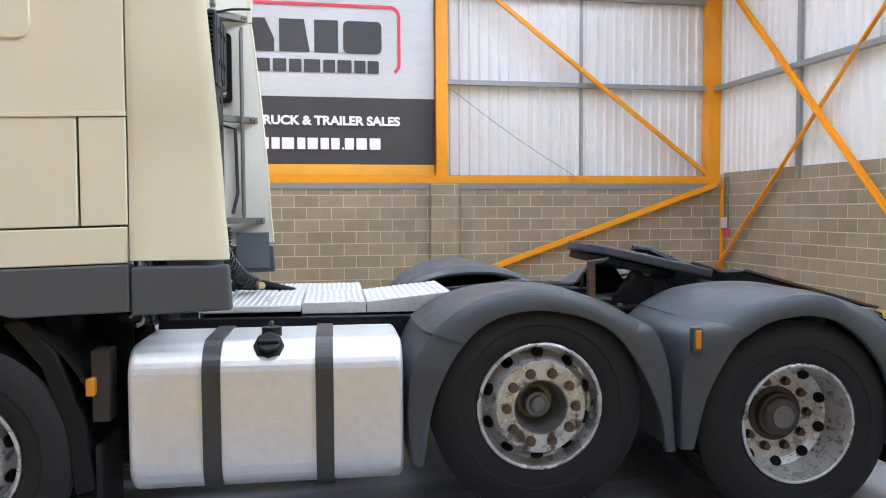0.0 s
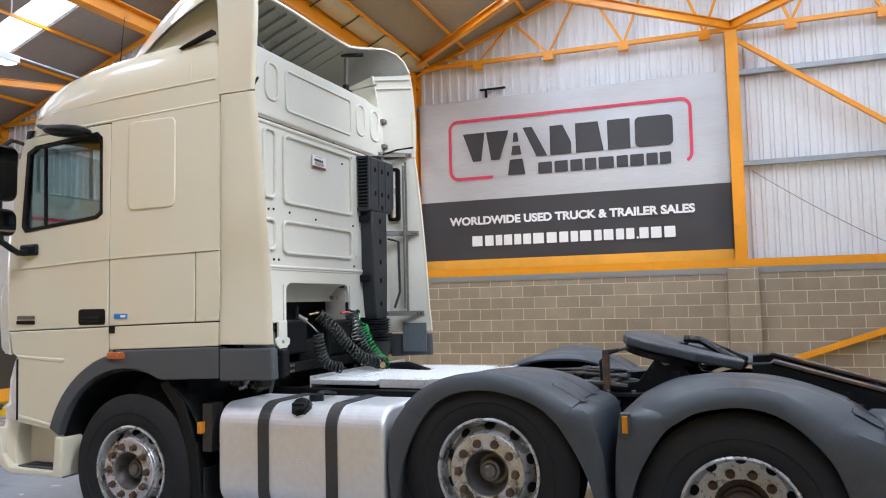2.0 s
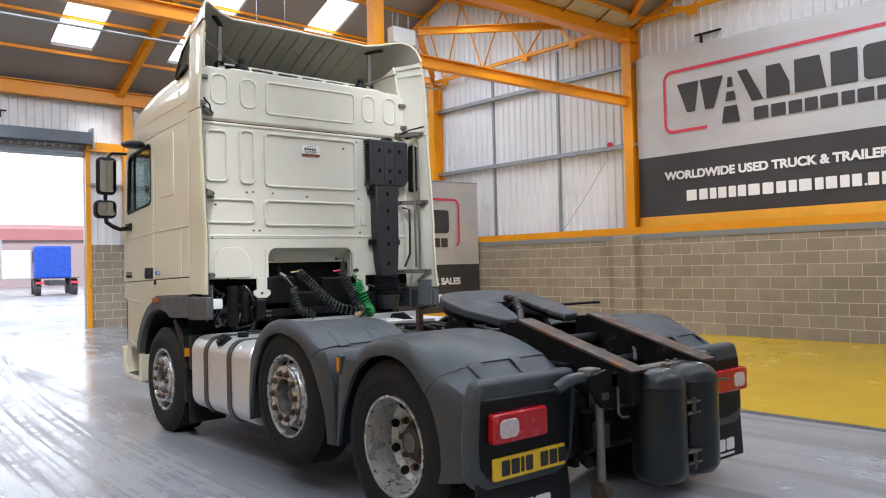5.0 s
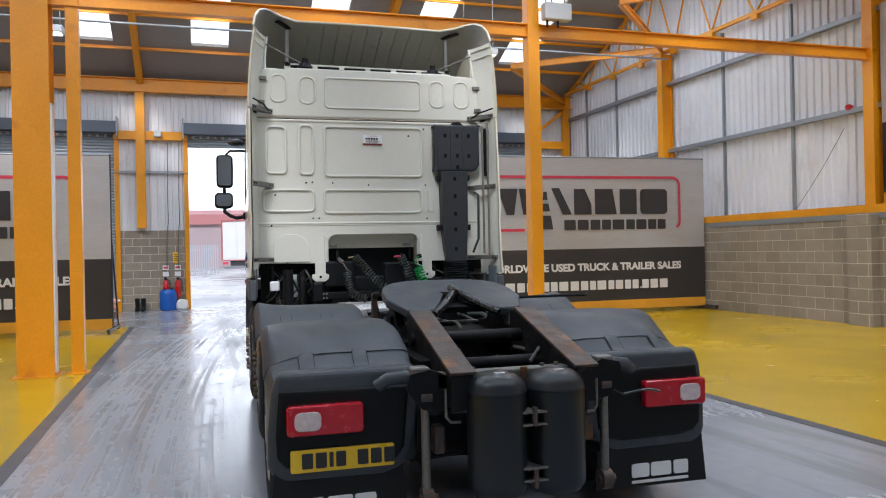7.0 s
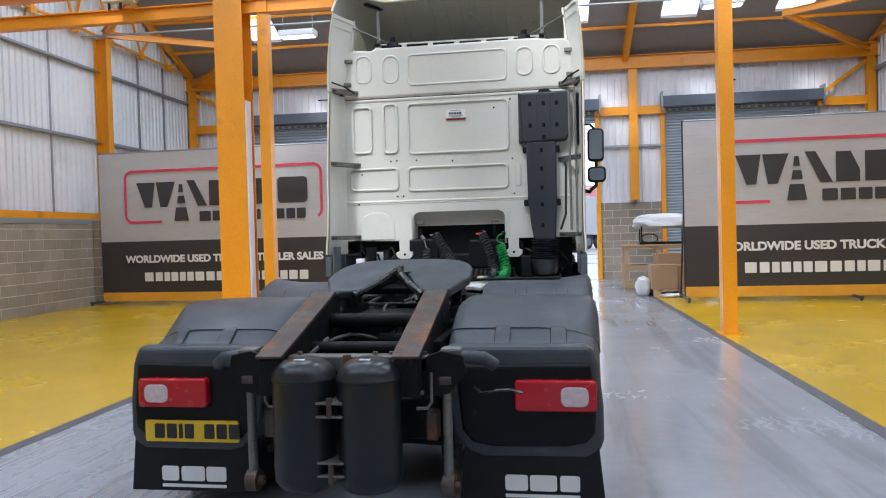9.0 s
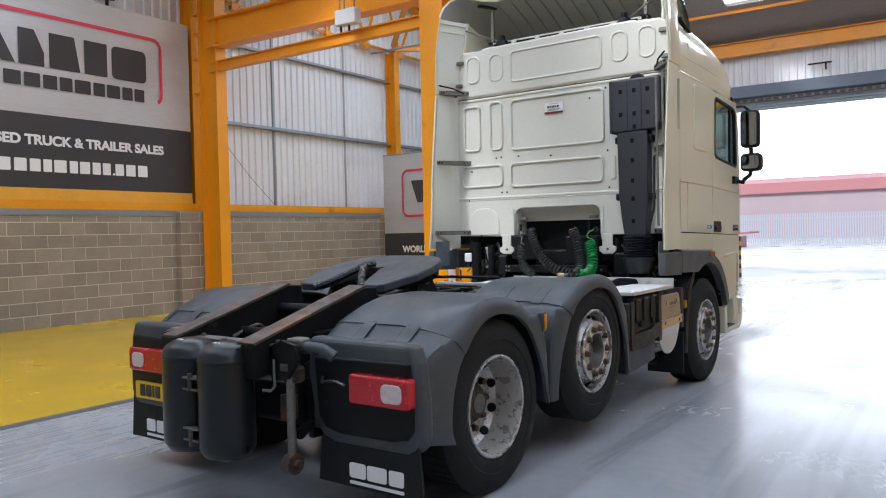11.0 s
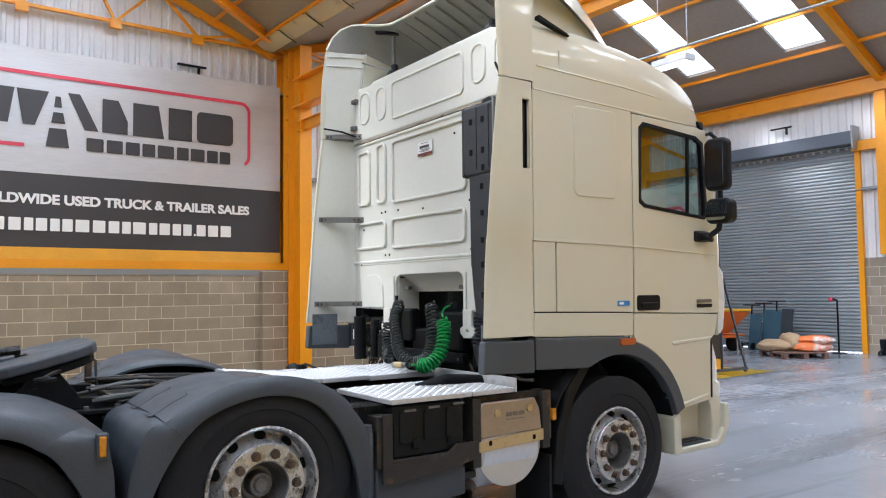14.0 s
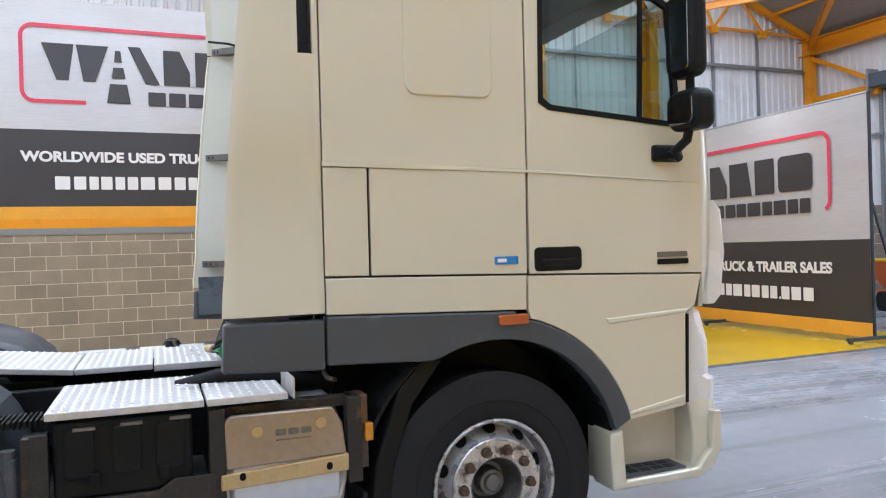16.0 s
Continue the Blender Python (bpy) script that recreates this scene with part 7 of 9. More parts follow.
RUSTY = material("rust_stained_seam", (0.42, 0.36, 0.28), 0.6, vary=0.3, scale=5, dirt=(0.16, 0.08, 0.04), dirt_scale=7, dirt_at=0.56)
part("wall_seam", block(-1.13, 1.15, YR - 0.010, YR, 2.812, 2.822), RUSTY, bw, "rust-stained seam")
for z, d in ((2.79, 0.016), (1.78, 0.014), (1.762, 0.008)):
    bm = bmesh.new()
    cyl(bm, (-1.16, YR + 0.002, z), (1.16, YR + 0.002, z), d, 10)
    part("pressed_rib", bm, WHITE, bw)
o = [(-0.99, 1.40), (-0.99, 1.58), (-0.95, 1.64), (-0.88, 1.675), (-0.76, 1.675), (-0.69, 1.64), (-0.645, 1.58), (-0.635, 1.40)]
part("pressing", plate(o, "y", YR - 0.012, YR + 0.005), WHITE, bw, "", 0.009, 3)
for x in (-0.478, 0.485):
    part("pressed_rib", plate(rrect(x - 0.016, x + 0.016, 1.39, 1.66, 0.012, 3), "y", YR - 0.012, YR), WHITE, bw, "", 0.006)
rows = [[(x, y, z) for x in (-0.455, 0.462)] for y, z in ((YR + 0.03, 1.665), (YR + 0.09, 1.645), (YR + 0.16, 1.58), (YR + 0.17, 1.53))]
part("notch_lining", loft(rows), WHITE, lorry, "white sloping recess lining")
for x in (-0.455, 0.462):
    part("notch_side", block(x - 0.006, x + 0.006, YR + 0.03, YR + 0.22, 1.34, 1.64), WHITE, lorry)
for x in (-0.54, 0.543):
    bm = holed([(x - 0.052, 1.40), (x + 0.052, 1.40), (x + 0.050, 1.285), (x + 0.085, 1.272), (x + 0.082, 1.235), (x + 0.045, 1.205), (x - 0.045, 1.205), (x - 0.082, 1.235), (x - 0.085, 1.272), (x - 0.050, 1.285)],
               [[(x + 0.013 * math.cos(k * math.pi / 5), 1.25 + 0.013 * math.sin(k * math.pi / 5)) for k in range(10)]], "y", YR - 0.035, YR - 0.012)
    part("lift_lug", bm, WHITE, lorry, "cream pierced mounting lug", 0.006)
for x, z in ((-0.96, 2.06), (-0.66, 2.18), (-0.60, 2.185), (-0.40, 2.18), (-0.04, 2.16), (0.55, 2.16), (-0.60, 1.83), (-0.54, 1.83), (0.56, 1.82), (-0.70, 2.735), (0.38, 2.66), (-1.0, 1.76), (-0.86, 1.40), (0.54, 2.735)):
    bm = bmesh.new()
    cyl(bm, (x, YR - 0.006, z), (x, YR + 0.002, z), 0.009, 8)
    part("bolt_head", bm, STEEL, bw)
for x0, x1 in ((-0.43, -0.36), (0.32, 0.40)):
    part("hose_clip", block(x0, x1, YR + 0.06, YR + 0.10, 1.545, 1.575), GALVB, lorry, "pale hose clip under the recess", 0.004)
sk = part("sticker", plate(rrect(-0.092, 0.104, 2.558, 2.664, 0.004, 2), "y", YR - 0.0115, YR - 0.008), WHITEP, bw, "white sticker with small dark print")
for k in range(5):
    part("sticker_bar", plate(rrect(-0.062 + 0.026 * k, -0.042 + 0.026 * k, 2.614, 2.634, 0.002, 2), "y", YR - 0.0135, YR - 0.011), INK, sk)
for z, w in ((2.650, 0.05), (2.604, 0.06), (2.595, 0.075), (2.587, 0.055)):
    part("sticker_bar", plate(rrect(0.006 - w, 0.006 + w, z, z + 0.004, 0.001, 1), "y", YR - 0.0135, YR - 0.011), GALVB, sk)
part("sticker_stripe", plate(rrect(-0.092, 0.104, 2.558, 2.578, 0.002, 2), "y", YR - 0.0135, YR - 0.011), material("dark_red_print", (0.16, 0.02, 0.015), 0.5), sk)

# dark cab back underside and engine tunnel behind the notch
part("engine_cover", block(-0.62, 0.62, 4.24, 5.2, 0.92, 1.33), BLACK, lorry, "black engine cover", 0.03)
# black sheet in place of the deep shade behind the notch
part("rear_panel_under", block(-1.10, 1.10, 4.20, 4.23, 0.90, 1.66), BLACK, lorry, "black sheet added for the dark opening under the cab")
for x, r, z0, z1, y in ((-0.86, 0.05, 0.98, 1.33, 3.78), (-0.72, 0.035, 1.0, 1.30, 3.84), (0.62, 0.03, 1.0, 1.35, 3.90)):
    bm = bmesh.new()
    cyl(bm, (x, y, z0), (x, y, z1), r, 16)
    part("damper", bm, STEEL, lorry, "black cab suspension damper")
bm = bmesh.new()
cyl(bm, (-0.80, 3.93, 1.06), (-0.80, 3.93, 1.28), 0.045, 16)
part("filter", bm, WHITEP, lorry, "white filter canister")
part("reservoir", block(-1.03, -0.94, 3.80, 3.88, 1.13, 1.22), WHITEP, lorry, "white plastic reservoir", 0.012)
for x0, x1, y0, y1, z0, z1 in ((-0.5, -0.2, 3.86, 3.95, 1.15, 1.40), (0.1, 0.45, 3.86, 3.96, 1.10, 1.38), (-0.25, 0.12, 3.90, 3.98, 1.0, 1.25), (-0.62, -0.52, 3.80, 3.90, 1.0, 1.2), (0.60, 0.72, 3.84, 3.96, 1.0, 1.22)):
    part("valve_box", block(x0, x1, y0, y1, z0, z1), BLACK, lorry, "black valve and cable box", 0.02)
part("cab_crossbeam", block(-0.55, 0.55, 3.80, 3.86, 1.03, 1.10), STEEL, lorry, "black cab support beam", 0.008)


# coiled air and electric lines hanging over the deck
def coil(name, mat, way, turns, rad, r, lab):
    bm = bmesh.new()
    way = [Vector(p) for p in smooth_path(way, 8)]
    n, side, pts = turns * 10, Vector((1, 0, 0)), []
    for k in range(n + 1):
        q = k / n * (len(way) - 1)
        i = min(int(q), len(way) - 2)
        c = way[i].lerp(way[i + 1], q - i)
        d = (way[min(i + 2, len(way) - 1)] - way[max(i - 1, 0)]).normalized()
        sd = (side - d * side.dot(d)).normalized()
        u = d.cross(sd)
        ang = 2 * math.pi * turns * k / n
        pts.append(c + rad * (math.cos(ang) * sd + math.sin(ang) * u))
    tube(bm, [way[0] + Vector((0, 0.02, 0.03))] + pts + [way[-1] + Vector((-0.02, -0.05, 0.0))], r, 6)
    part(name, bm, mat, lorry, lab)


coil("coiled_line", HOSE, [(-0.206, 3.76, 1.43), (-0.13, 3.68, 1.33), (-0.03, 3.63, 1.205), (0.12, 3.57, 1.09), (0.35, 3.525, 1.035)], 24, 0.041, 0.0075, "black coiled electric line")
coil("coiled_line", HOSE, [(-0.295, 3.715, 1.29), (-0.285, 3.70, 1.18), (-0.24, 3.68, 1.08), (-0.13, 3.62, 1.035)], 14, 0.036, 0.0070, "black coiled electric line")
coil("coiled_line", HOSE, [(0.25, 3.75, 1.43), (0.30, 3.725, 1.30), (0.345, 3.69, 1.16), (0.375, 3.61, 1.06), (0.33, 3.55, 1.035)], 22, 0.043, 0.0075, "black coiled air line")
coil("coiled_air_line", GREEN, [(0.42, 3.735, 1.32), (0.449, 3.718, 1.225), (0.475, 3.66, 1.10), (0.465, 3.58, 1.035), (0.41, 3.54, 1.032)], 18, 0.044, 0.0088, "bright green coiled air line")
bm = bmesh.new()
tube(bm, [tuple(v) for v in smooth_path([(0.42, 3.735, 1.35), (0.39, 3.745, 1.37), (0.40, 3.76, 1.41), (0.44, 3.78, 1.43)])], 0.007, 6)
part("air_line_end", bm, GREEN, lorry)
bm = bmesh.new()
tube(bm, [(-0.335, 3.816, 1.405), (-0.315, 3.76, 1.36), (-0.295, 3.72, 1.31)], 0.006, 6)
part("line_end", bm, GALVB, lorry, "straight end of a coiled line")
for a, b, r, m, lab in (((-0.36, 3.84, 1.425), (-0.325, 3.79, 1.39), 0.018, GALVB, "grey plug"), ((-0.27, 3.80, 1.435), (-0.20, 3.77, 1.445), 0.007, GOLD, "yellow hose sleeve"), ((0.19, 3.80, 1.435), (0.25, 3.77, 1.44), 0.010, REDP, "red hose sleeve"),
                        ((0.34, 3.52, 1.03), (0.28, 3.485, 1.026), 0.018, GALVB, "steel coupling"), ((0.28, 3.485, 1.026), (0.23, 3.46, 1.026), 0.022, GOLD, "brass coupling head"), ((0.43, 3.56, 1.03), (0.40, 3.50, 1.026), 0.015, BRKT, "dull coupling"), ((0.36, 3.56, 1.06), (0.33, 3.52, 1.035), 0.009, GOLD, "yellow hose sleeve"),
                        ((0.43, 3.80, 1.43), (0.47, 3.80, 1.44), 0.020, BLACK, "black plug"), ((0.36, 3.84, 1.41), (0.36, 3.84, 1.52), 0.013, BLACK, "black valve stem"), ((-0.37, 3.84, 1.40), (-0.37, 3.84, 1.50), 0.013, BLACK, "black valve stem")):
    bm = bmesh.new()
    cyl(bm, a, b, r, 12)
    part("fitting", bm, m, lorry, lab)
# pipes and valves packed under the cab's back edge
rnd = random.Random(8)
for k in range(26):
    sx = -1 if k % 3 else 1
    x, z = sx * rnd.uniform(0.56, 1.0), rnd.uniform(1.0, 1.30)
    pts = [(x + rnd.uniform(-0.05, 0.05), 3.96, z), (x + rnd.uniform(-0.08, 0.08), 3.88 + rnd.uniform(-0.02, 0.03), z + rnd.uniform(-0.05, 0.08)), (x + rnd.uniform(-0.12, 0.12), 3.86 + rnd.uniform(-0.03, 0.03), z - rnd.uniform(0.05, 0.14)), (x + rnd.uniform(-0.2, 0.2), 3.90, max(0.97, z - 0.2))]
    bm = bmesh.new()
    tube(bm, [tuple(v) for v in smooth_path(pts)], rnd.choice((0.006, 0.008, 0.011)), 6)
    part("hose", bm, rnd.choice((HOSE, HOSE, BLACK, PIPEG, BRKT)), lorry, "dark hose under the cab")
for k in range(12):
    sx = -1 if k % 3 else 1
    x, z, w, h = sx * rnd.uniform(0.58, 0.98), rnd.uniform(0.98, 1.22), rnd.uniform(0.025, 0.06), rnd.uniform(0.03, 0.07)
    part("valve_body", block(x - w, x + w, 3.90, 3.98, z, z + h), rnd.choice((BLACK, STEEL, BRKT)), lorry, "dark valve body", 0.012)
for x, z in ((-0.52, 1.045), (-0.49, 1.085), (-0.52, 1.085), (-0.49, 1.045), (0.50, 1.06)):
    bm = bmesh.new()
    cyl(bm, (x, 3.795, z), (x, 3.805, z), 0.011, 6)
    part("beam_bolt", bm, GALVB, lorry, "worn bolt head")

# upright air intake on the off side of the rear wall
IY = 3.755
ai = part("air_intake", plate([(0.648, 2.31), (0.648, 2.765), (1.085, 2.765), (1.101, 2.745), (1.101, 2.36), (1.06, 2.30), (0.68, 2.292)], "y", IY, 3.885), INTAKE, lorry, "dark grey air intake box with slotted side", 0.018, 3)
for z0, z1 in ((2.293, 2.325), (2.742, 2.765)):
    part("slat_frame", block(0.622, 0.652, IY + 0.012, 3.875, z0, z1), INTAKE, ai, "", 0.004)
part("slat_frame", block(0.624, 0.652, IY + 0.006, IY + 0.022, 2.30, 2.76), INTAKE, ai, "", 0.004)
# black sheet for the shade between the slats
part("slat_dark", block(0.644, 0.650, IY + 0.02, 3.87, 2.32, 2.745), VOID, ai)
for k in range(14):
    z = 2.334 + 0.0295 * k
    bm = bmesh.new()
    prism(bm, [(0.624, z), (0.645, z + 0.012), (0.645, z + 0.017), (0.624, z + 0.006)], "y", IY + 0.018, 3.872)
    part("slat", bm, INTAKE, ai)
for x in (0.795, 0.925):
    part("face_rib", block(x - 0.004, x + 0.004, IY - 0.006, IY + 0.004, 2.33, 2.745), INTAKE, ai, "", 0.003)
for x, z in [(a, b) for a in (0.735, 0.862, 0.985) for b in (2.45, 2.655)] + [(0.862, 2.335)]:
    part("dimple", plate(rrect(x - 0.016, x + 0.016, z - 0.020, z + 0.020, 0.007, 3), "y", IY - 0.003, IY + 0.004), VOID, ai)
bm = bmesh.new()
prism(bm, [(0.80, 2.76), (0.83, 2.80), (0.90, 2.805), (0.955, 2.76)], "y", IY + 0.03, 3.86)
part("intake_cap", bm, BLACK, ai, "black drain cap", 0.008)
bm = loft([[(x, y, z) for x, y in ((a, IY + 0.012), (b, IY + 0.012), (b, 3.885), (a, 3.885))] for a, b, z in ((0.745, 0.945, 1.365), (0.722, 0.955, 1.50), (0.696, 0.968, 1.75), (0.690, 0.972, 2.30))], True)
duct = part("intake_duct", bm, INTAKE, lorry, "black upright intake duct", 0.012, 2)
for z in (2.215, 2.04, 1.86, 1.70, 1.50):
    part("dimple", plate(rrect(0.832 - 0.015, 0.832 + 0.015, z - 0.020, z + 0.020, 0.007, 3), "y", IY + 0.008, IY + 0.016), VOID, duct)
for z in (2.20, 1.69):
    for x0, x1 in ((0.655, 0.70), (0.962, 1.005)):
        part("clip", block(x0, x1, 3.80, 3.88, z, z + 0.06), BLACK, duct, "", 0.008)
bm = bmesh.new()
prof = [(0.0, 1.03), (0.10, 1.03), (0.115, 1.05), (0.135, 1.15)]
for k in range(9):
    prof += [(0.138, 1.175 + 0.023 * k), (0.110, 1.1865 + 0.023 * k)]
prof += [(0.13, 1.37), (0.0, 1.37)]
lathe(bm, prof, Matrix.Translation((0.845, 3.84, 0)) @ Matrix.Rotation(radians(90), 4, "X"), 28)
part("bellows", bm, INTAKE, lorry, "black ribbed rubber bellows")
for x, z0, z1 in ((1.10, 1.45, 2.74), (1.155, 1.42, 2.78)):
    bm = bmesh.new()
    cyl(bm, (x, 3.66, z0), (x, 3.66, z1), 0.011, 8)
    part("upright_tube", bm, GALVB, lorry, "thin grey upright tube")
bm = bmesh.new()
tube(bm, [(1.05, 3.80, 2.08), (1.06, 3.70, 2.05), (1.05, 3.69, 1.6), (1.0, 3.72, 1.46)], 0.012, 6)
part("cable", bm, HOSE, lorry, "black cable beside the duct")
# inner bottom of the deflectors
FOOT = material("blue_grey_inner_panel", (0.13, 0.15, 0.165), 0.4, vary=0.15, scale=5, dirt=(0.07, 0.08, 0.085), dirt_scale=5, dirt_at=0.58)
for s in (-1, 1):
    part("deflector_foot", plate([(3.49, 1.08), (3.49, 1.335), (3.72, 1.335), (3.72, 1.08)], "x", *sorted((s * 1.158, s * 1.166))), FOOT, lorry, "dark inner foot panel")

# roof cap
rows = []
for y, zt, zs in ((3.865, 3.275, 3.15), (3.95, 3.285, 3.16), (4.3, 3.30, 3.16), (4.7, 3.27, 3.13), (5.0, 3.225, 3.09), (5.22, 3.16, 3.05), (5.38, 3.09, 3.00), (5.48, 3.02, 2.95), (5.545, 2.92, 2.88), (5.59, 2.82, 2.80), (5.61, 2.765, 2.76)):
    w = 1.214 if y < 5.3 else 1.214 - (y - 5.3) ** 2 * 0.75
    half = [(w, 2.772 if y < 4.8 else 2.772 - (y - 4.8) * 0.03), (w + 0.003, min(2.80, zs)), (w + 0.001, (2.80 + zs) / 2), (w - 0.012, zs), (w - 0.05, zs + (zt - zs) * 0.55), (w - 0.15, zs + (zt - zs) * 0.88), (w - 0.36, zt + 0.004), (0.4, zt + 0.024)]
    half = [(a, max(b, 2.75)) for a, b in half]
    rows.append([(-a, y, b) for a, b in half] + [(a, y, b) for a, b in half[::-1]])
part("roof", loft(rows), CREAM, lorry, "cream rounded high roof", smooth=True)
for s in (-1, 1):
    bm = bmesh.new()
    tube(bm, [(s * 1.217, 3.87, 2.80), (s * 1.217, 4.77, 2.772), (s * 1.205, 5.30, 2.755), (s * 1.16, 5.62, 2.74)], 0.009, 6)
    part("roof_joint", bm, CREAM, lorry)
    bm = bmesh.new()
    tube(bm, [(s * 1.213, 3.90, 2.955), (s * 1.213, 4.7, 2.93), (s * 1.207, 5.3, 2.89), (s * 1.19, 5.48, 2.87)], 0.008, 6)
    part("roof_line", bm, CREAM, lorry)
    part("roof_seam", block(*sorted((s * 1.200, s * 1.2165)), 4.096, 4.102, 2.80, 3.08), CREAM, lorry)
# roof spoiler: a sloping shell whose ends sweep back into the corner deflectors
LIP = [(0.0, 4.035, 3.822, 5.06, 3.300), (0.30, 4.035, 3.820, 5.055, 3.300), (0.55, 4.03, 3.815, 5.04, 3.298), (0.74, 4.01, 3.806, 5.02, 3.294), (0.88, 3.955, 3.825, 4.99, 3.288),
       (0.98, 3.885, 3.842, 4.96, 3.280), (1.06, 3.80, 3.842, 4.92, 3.268), (1.115, 3.725, 3.805, 4.88, 3.250), (1.150, 3.665, 3.735, 4.84, 3.225), (1.172, 3.618, 3.625, 4.80, 3.19)]
FRONT = [0.0, 0.29, 0.53, 0.70, 0.80, 0.86, 0.91, 0.95, 0.985, 1.02]


def spoiler_rows(drop=0.0, end=1.0):
    rows = []
    for s in (-1, 1):
        for (x, y, z, yf, zf), xf in (list(zip(LIP, FRONT))[::-1] if s < 0 else list(zip(LIP, FRONT))[1:]):
            row = []
            for k in range(9):
                q = k / 8 * end
                bulge = math.sin(math.pi * q)
                row.append((s * (x + (xf - x) * q + 0.055 * bulge * min(1, x) - drop * x * 0.9), y + (yf - y) * q, z + (zf - z) * q + 0.045 * bulge - drop))
            rows.append(row)
    return rows


bm = loft(spoiler_rows())
spoiler = part("roof_spoiler", bm, CREAM, lorry, "cream roof spoiler with swept ends", smooth=True)
lining = spoiler_rows(0.014, 0.93)
# underside and ribs are greyer and darker than the cream skin
MOULD = material("grey_spoiler_lining", (0.30, 0.295, 0.265), 0.6, vary=0.12, scale=4, fine=60, dirt=(0.20, 0.19, 0.16), dirt_scale=4, dirt_at=0.6)
part("spoiler_underside", loft(lining), MOULD, spoiler, "pale ribbed spoiler underside", smooth=True)
bm = bmesh.new()
tube(bm, [(r[0][0], r[0][1] + 0.004, r[0][2] - 0.008) for r in spoiler_rows()], 0.012, 8)
part("spoiler_edge", bm, CREAM, spoiler, "rolled rear edge", smooth=True)
for k in range(-5, 6):
    x, bm = 0.15 * k, bmesh.new()
    top, low = [], []
    for q in (0.03, 0.2, 0.4, 0.62):
        y, z = 4.035 + 1.02 * q, 3.806 - 0.52 * q + 0.045 * math.sin(math.pi * q) - (0.008 if abs(k) == 5 else 0.0)
        top.append((y, z))
        low.append((y, z - 0.022))
    prism(bm, top + low[::-1], "x", x - 0.006, x + 0.006)
    part("spoiler_rib", bm, MOULD, spoiler)
for s in (-1, 1):
    bm = bmesh.new()
    beam(bm, (s * 0.83, 4.10, 3.34), (s * 0.83, 4.09, 3.73), 0.035, 0.03)
    strut = part("spoiler_strut", bm, GALVB, lorry, "grey steel spoiler strut", 0.004)
    part("strut_foot", block(s * 0.83 - 0.035, s * 0.83 + 0.035, 4.05, 4.14, 3.345, 3.40), BLACK, strut, "black rubber foot", 0.008)
    bm = bmesh.new()
    beam(bm, (s * 0.80, 4.13, 3.755), (s * 0.93, 3.97, 3.772), 0.05, 0.022)
    part("strut_bracket", bm, STEEL, strut, "dark bracket under the lip", 0.004)
    bm = bmesh.new()
    tube(bm, [(s * 0.68, 4.02, 3.37), (s * 1.045, 3.90, 3.52)], 0.008, 6)
    part("stay_rod", bm, GALVB, lorry)
    bm = bmesh.new()
    cyl(bm, (s * 0.66, 4.0, 3.33), (s * 0.66, 4.0, 3.375), 0.075, 14, 0.055)
    cyl(bm, (s * 0.66, 4.0, 3.375), (s * 0.66, 4.0, 3.425), 0.03, 10)
    part("mount", bm, BLACK, lorry)
    bm = bmesh.new()
    prism(bm, [(3.90, 3.10), (3.90, 3.30), (3.945, 3.60), (4.30, 3.50), (4.80, 3.19), (4.80, 3.05)], "x", *sorted((s * 1.045, s * 1.055)))
    part("spoiler_cheek", bm, CREAM, spoiler, "cream inner cheek")
    # black wedge that paints the shade between roof flank and corner deflector
    bm = bmesh.new()
    prism(bm, [(3.93, 3.262), (3.935, 3.285), (4.16, 3.215), (4.20, 3.195)], "x", *sorted((s * 1.17, s * 1.212)))
    part("corner_gap", bm, BLACK, lorry, "black wedge for the shaded gap beside the roof")
shelf = part("roof_shelf", holed([(-0.86, 3.318), (0.86, 3.318), (0.86, 3.385), (-0.86, 3.385)], [rrect(-0.80 + 0.27 * k, -0.58 + 0.27 * k, 3.335, 3.372, 0.006, 2) for k in range(6)], "y", 4.05, 4.065), WHITE, lorry, "pale slotted shelf over the rear wall")
# black sheet makes the slots look deep and shaded
part("shelf_dark", block(-0.85, 0.85, 4.09, 4.095, 3.30, 3.375), BLACK, shelf, "black sheet for the shade behind the slots")
for s in (-1, 1):
    for y, z, x in ((3.83, 3.16, 1.10), (3.83, 2.93, 1.12)):
        part("deflector_clip", block(*sorted((s * (x - 0.055), s * (x + 0.02))), y, y + 0.045, z, z + 0.035), GALVB, lorry, "small steel clip", 0.004)

# interior seen through the side windows
for s in (-1, 1):
    se = part("seat", block(s * 0.62 - 0.25, s * 0.62 + 0.25, 4.72, 5.22, 1.62, 1.80), TRIM, lorry, "dark fabric seat", 0.05, 3)
    part("seat_back", block(s * 0.62 - 0.25, s * 0.62 + 0.25, 4.62, 4.78, 1.78, 2.32), TRIM, se, "", 0.06, 3)
    part("headrest", block(s * 0.62 - 0.13, s * 0.62 + 0.13, 4.62, 4.74, 2.34, 2.52), TRIM, se, "", 0.04, 3)
part("dashboard", block(-1.12, 1.12, 5.42, 5.72, 1.75, 2.06), TRIM, lorry, "dark dashboard", 0.05, 3)
bm = bmesh.new()
mm = pose(0.62, 5.30, 2.03, 30)
ring = [mm @ Vector((0.22 * math.cos(k * math.pi / 14), 0.22 * math.sin(k * math.pi / 14), 0)) for k in range(29)]
tube(bm, ring, 0.015, 8)
beam(bm, mm @ Vector((-0.2, 0, 0)), mm @ Vector((0.2, 0, 0)), 0.05, 0.02)
part("steering_wheel", bm, BLACK, lorry, "black steering wheel")
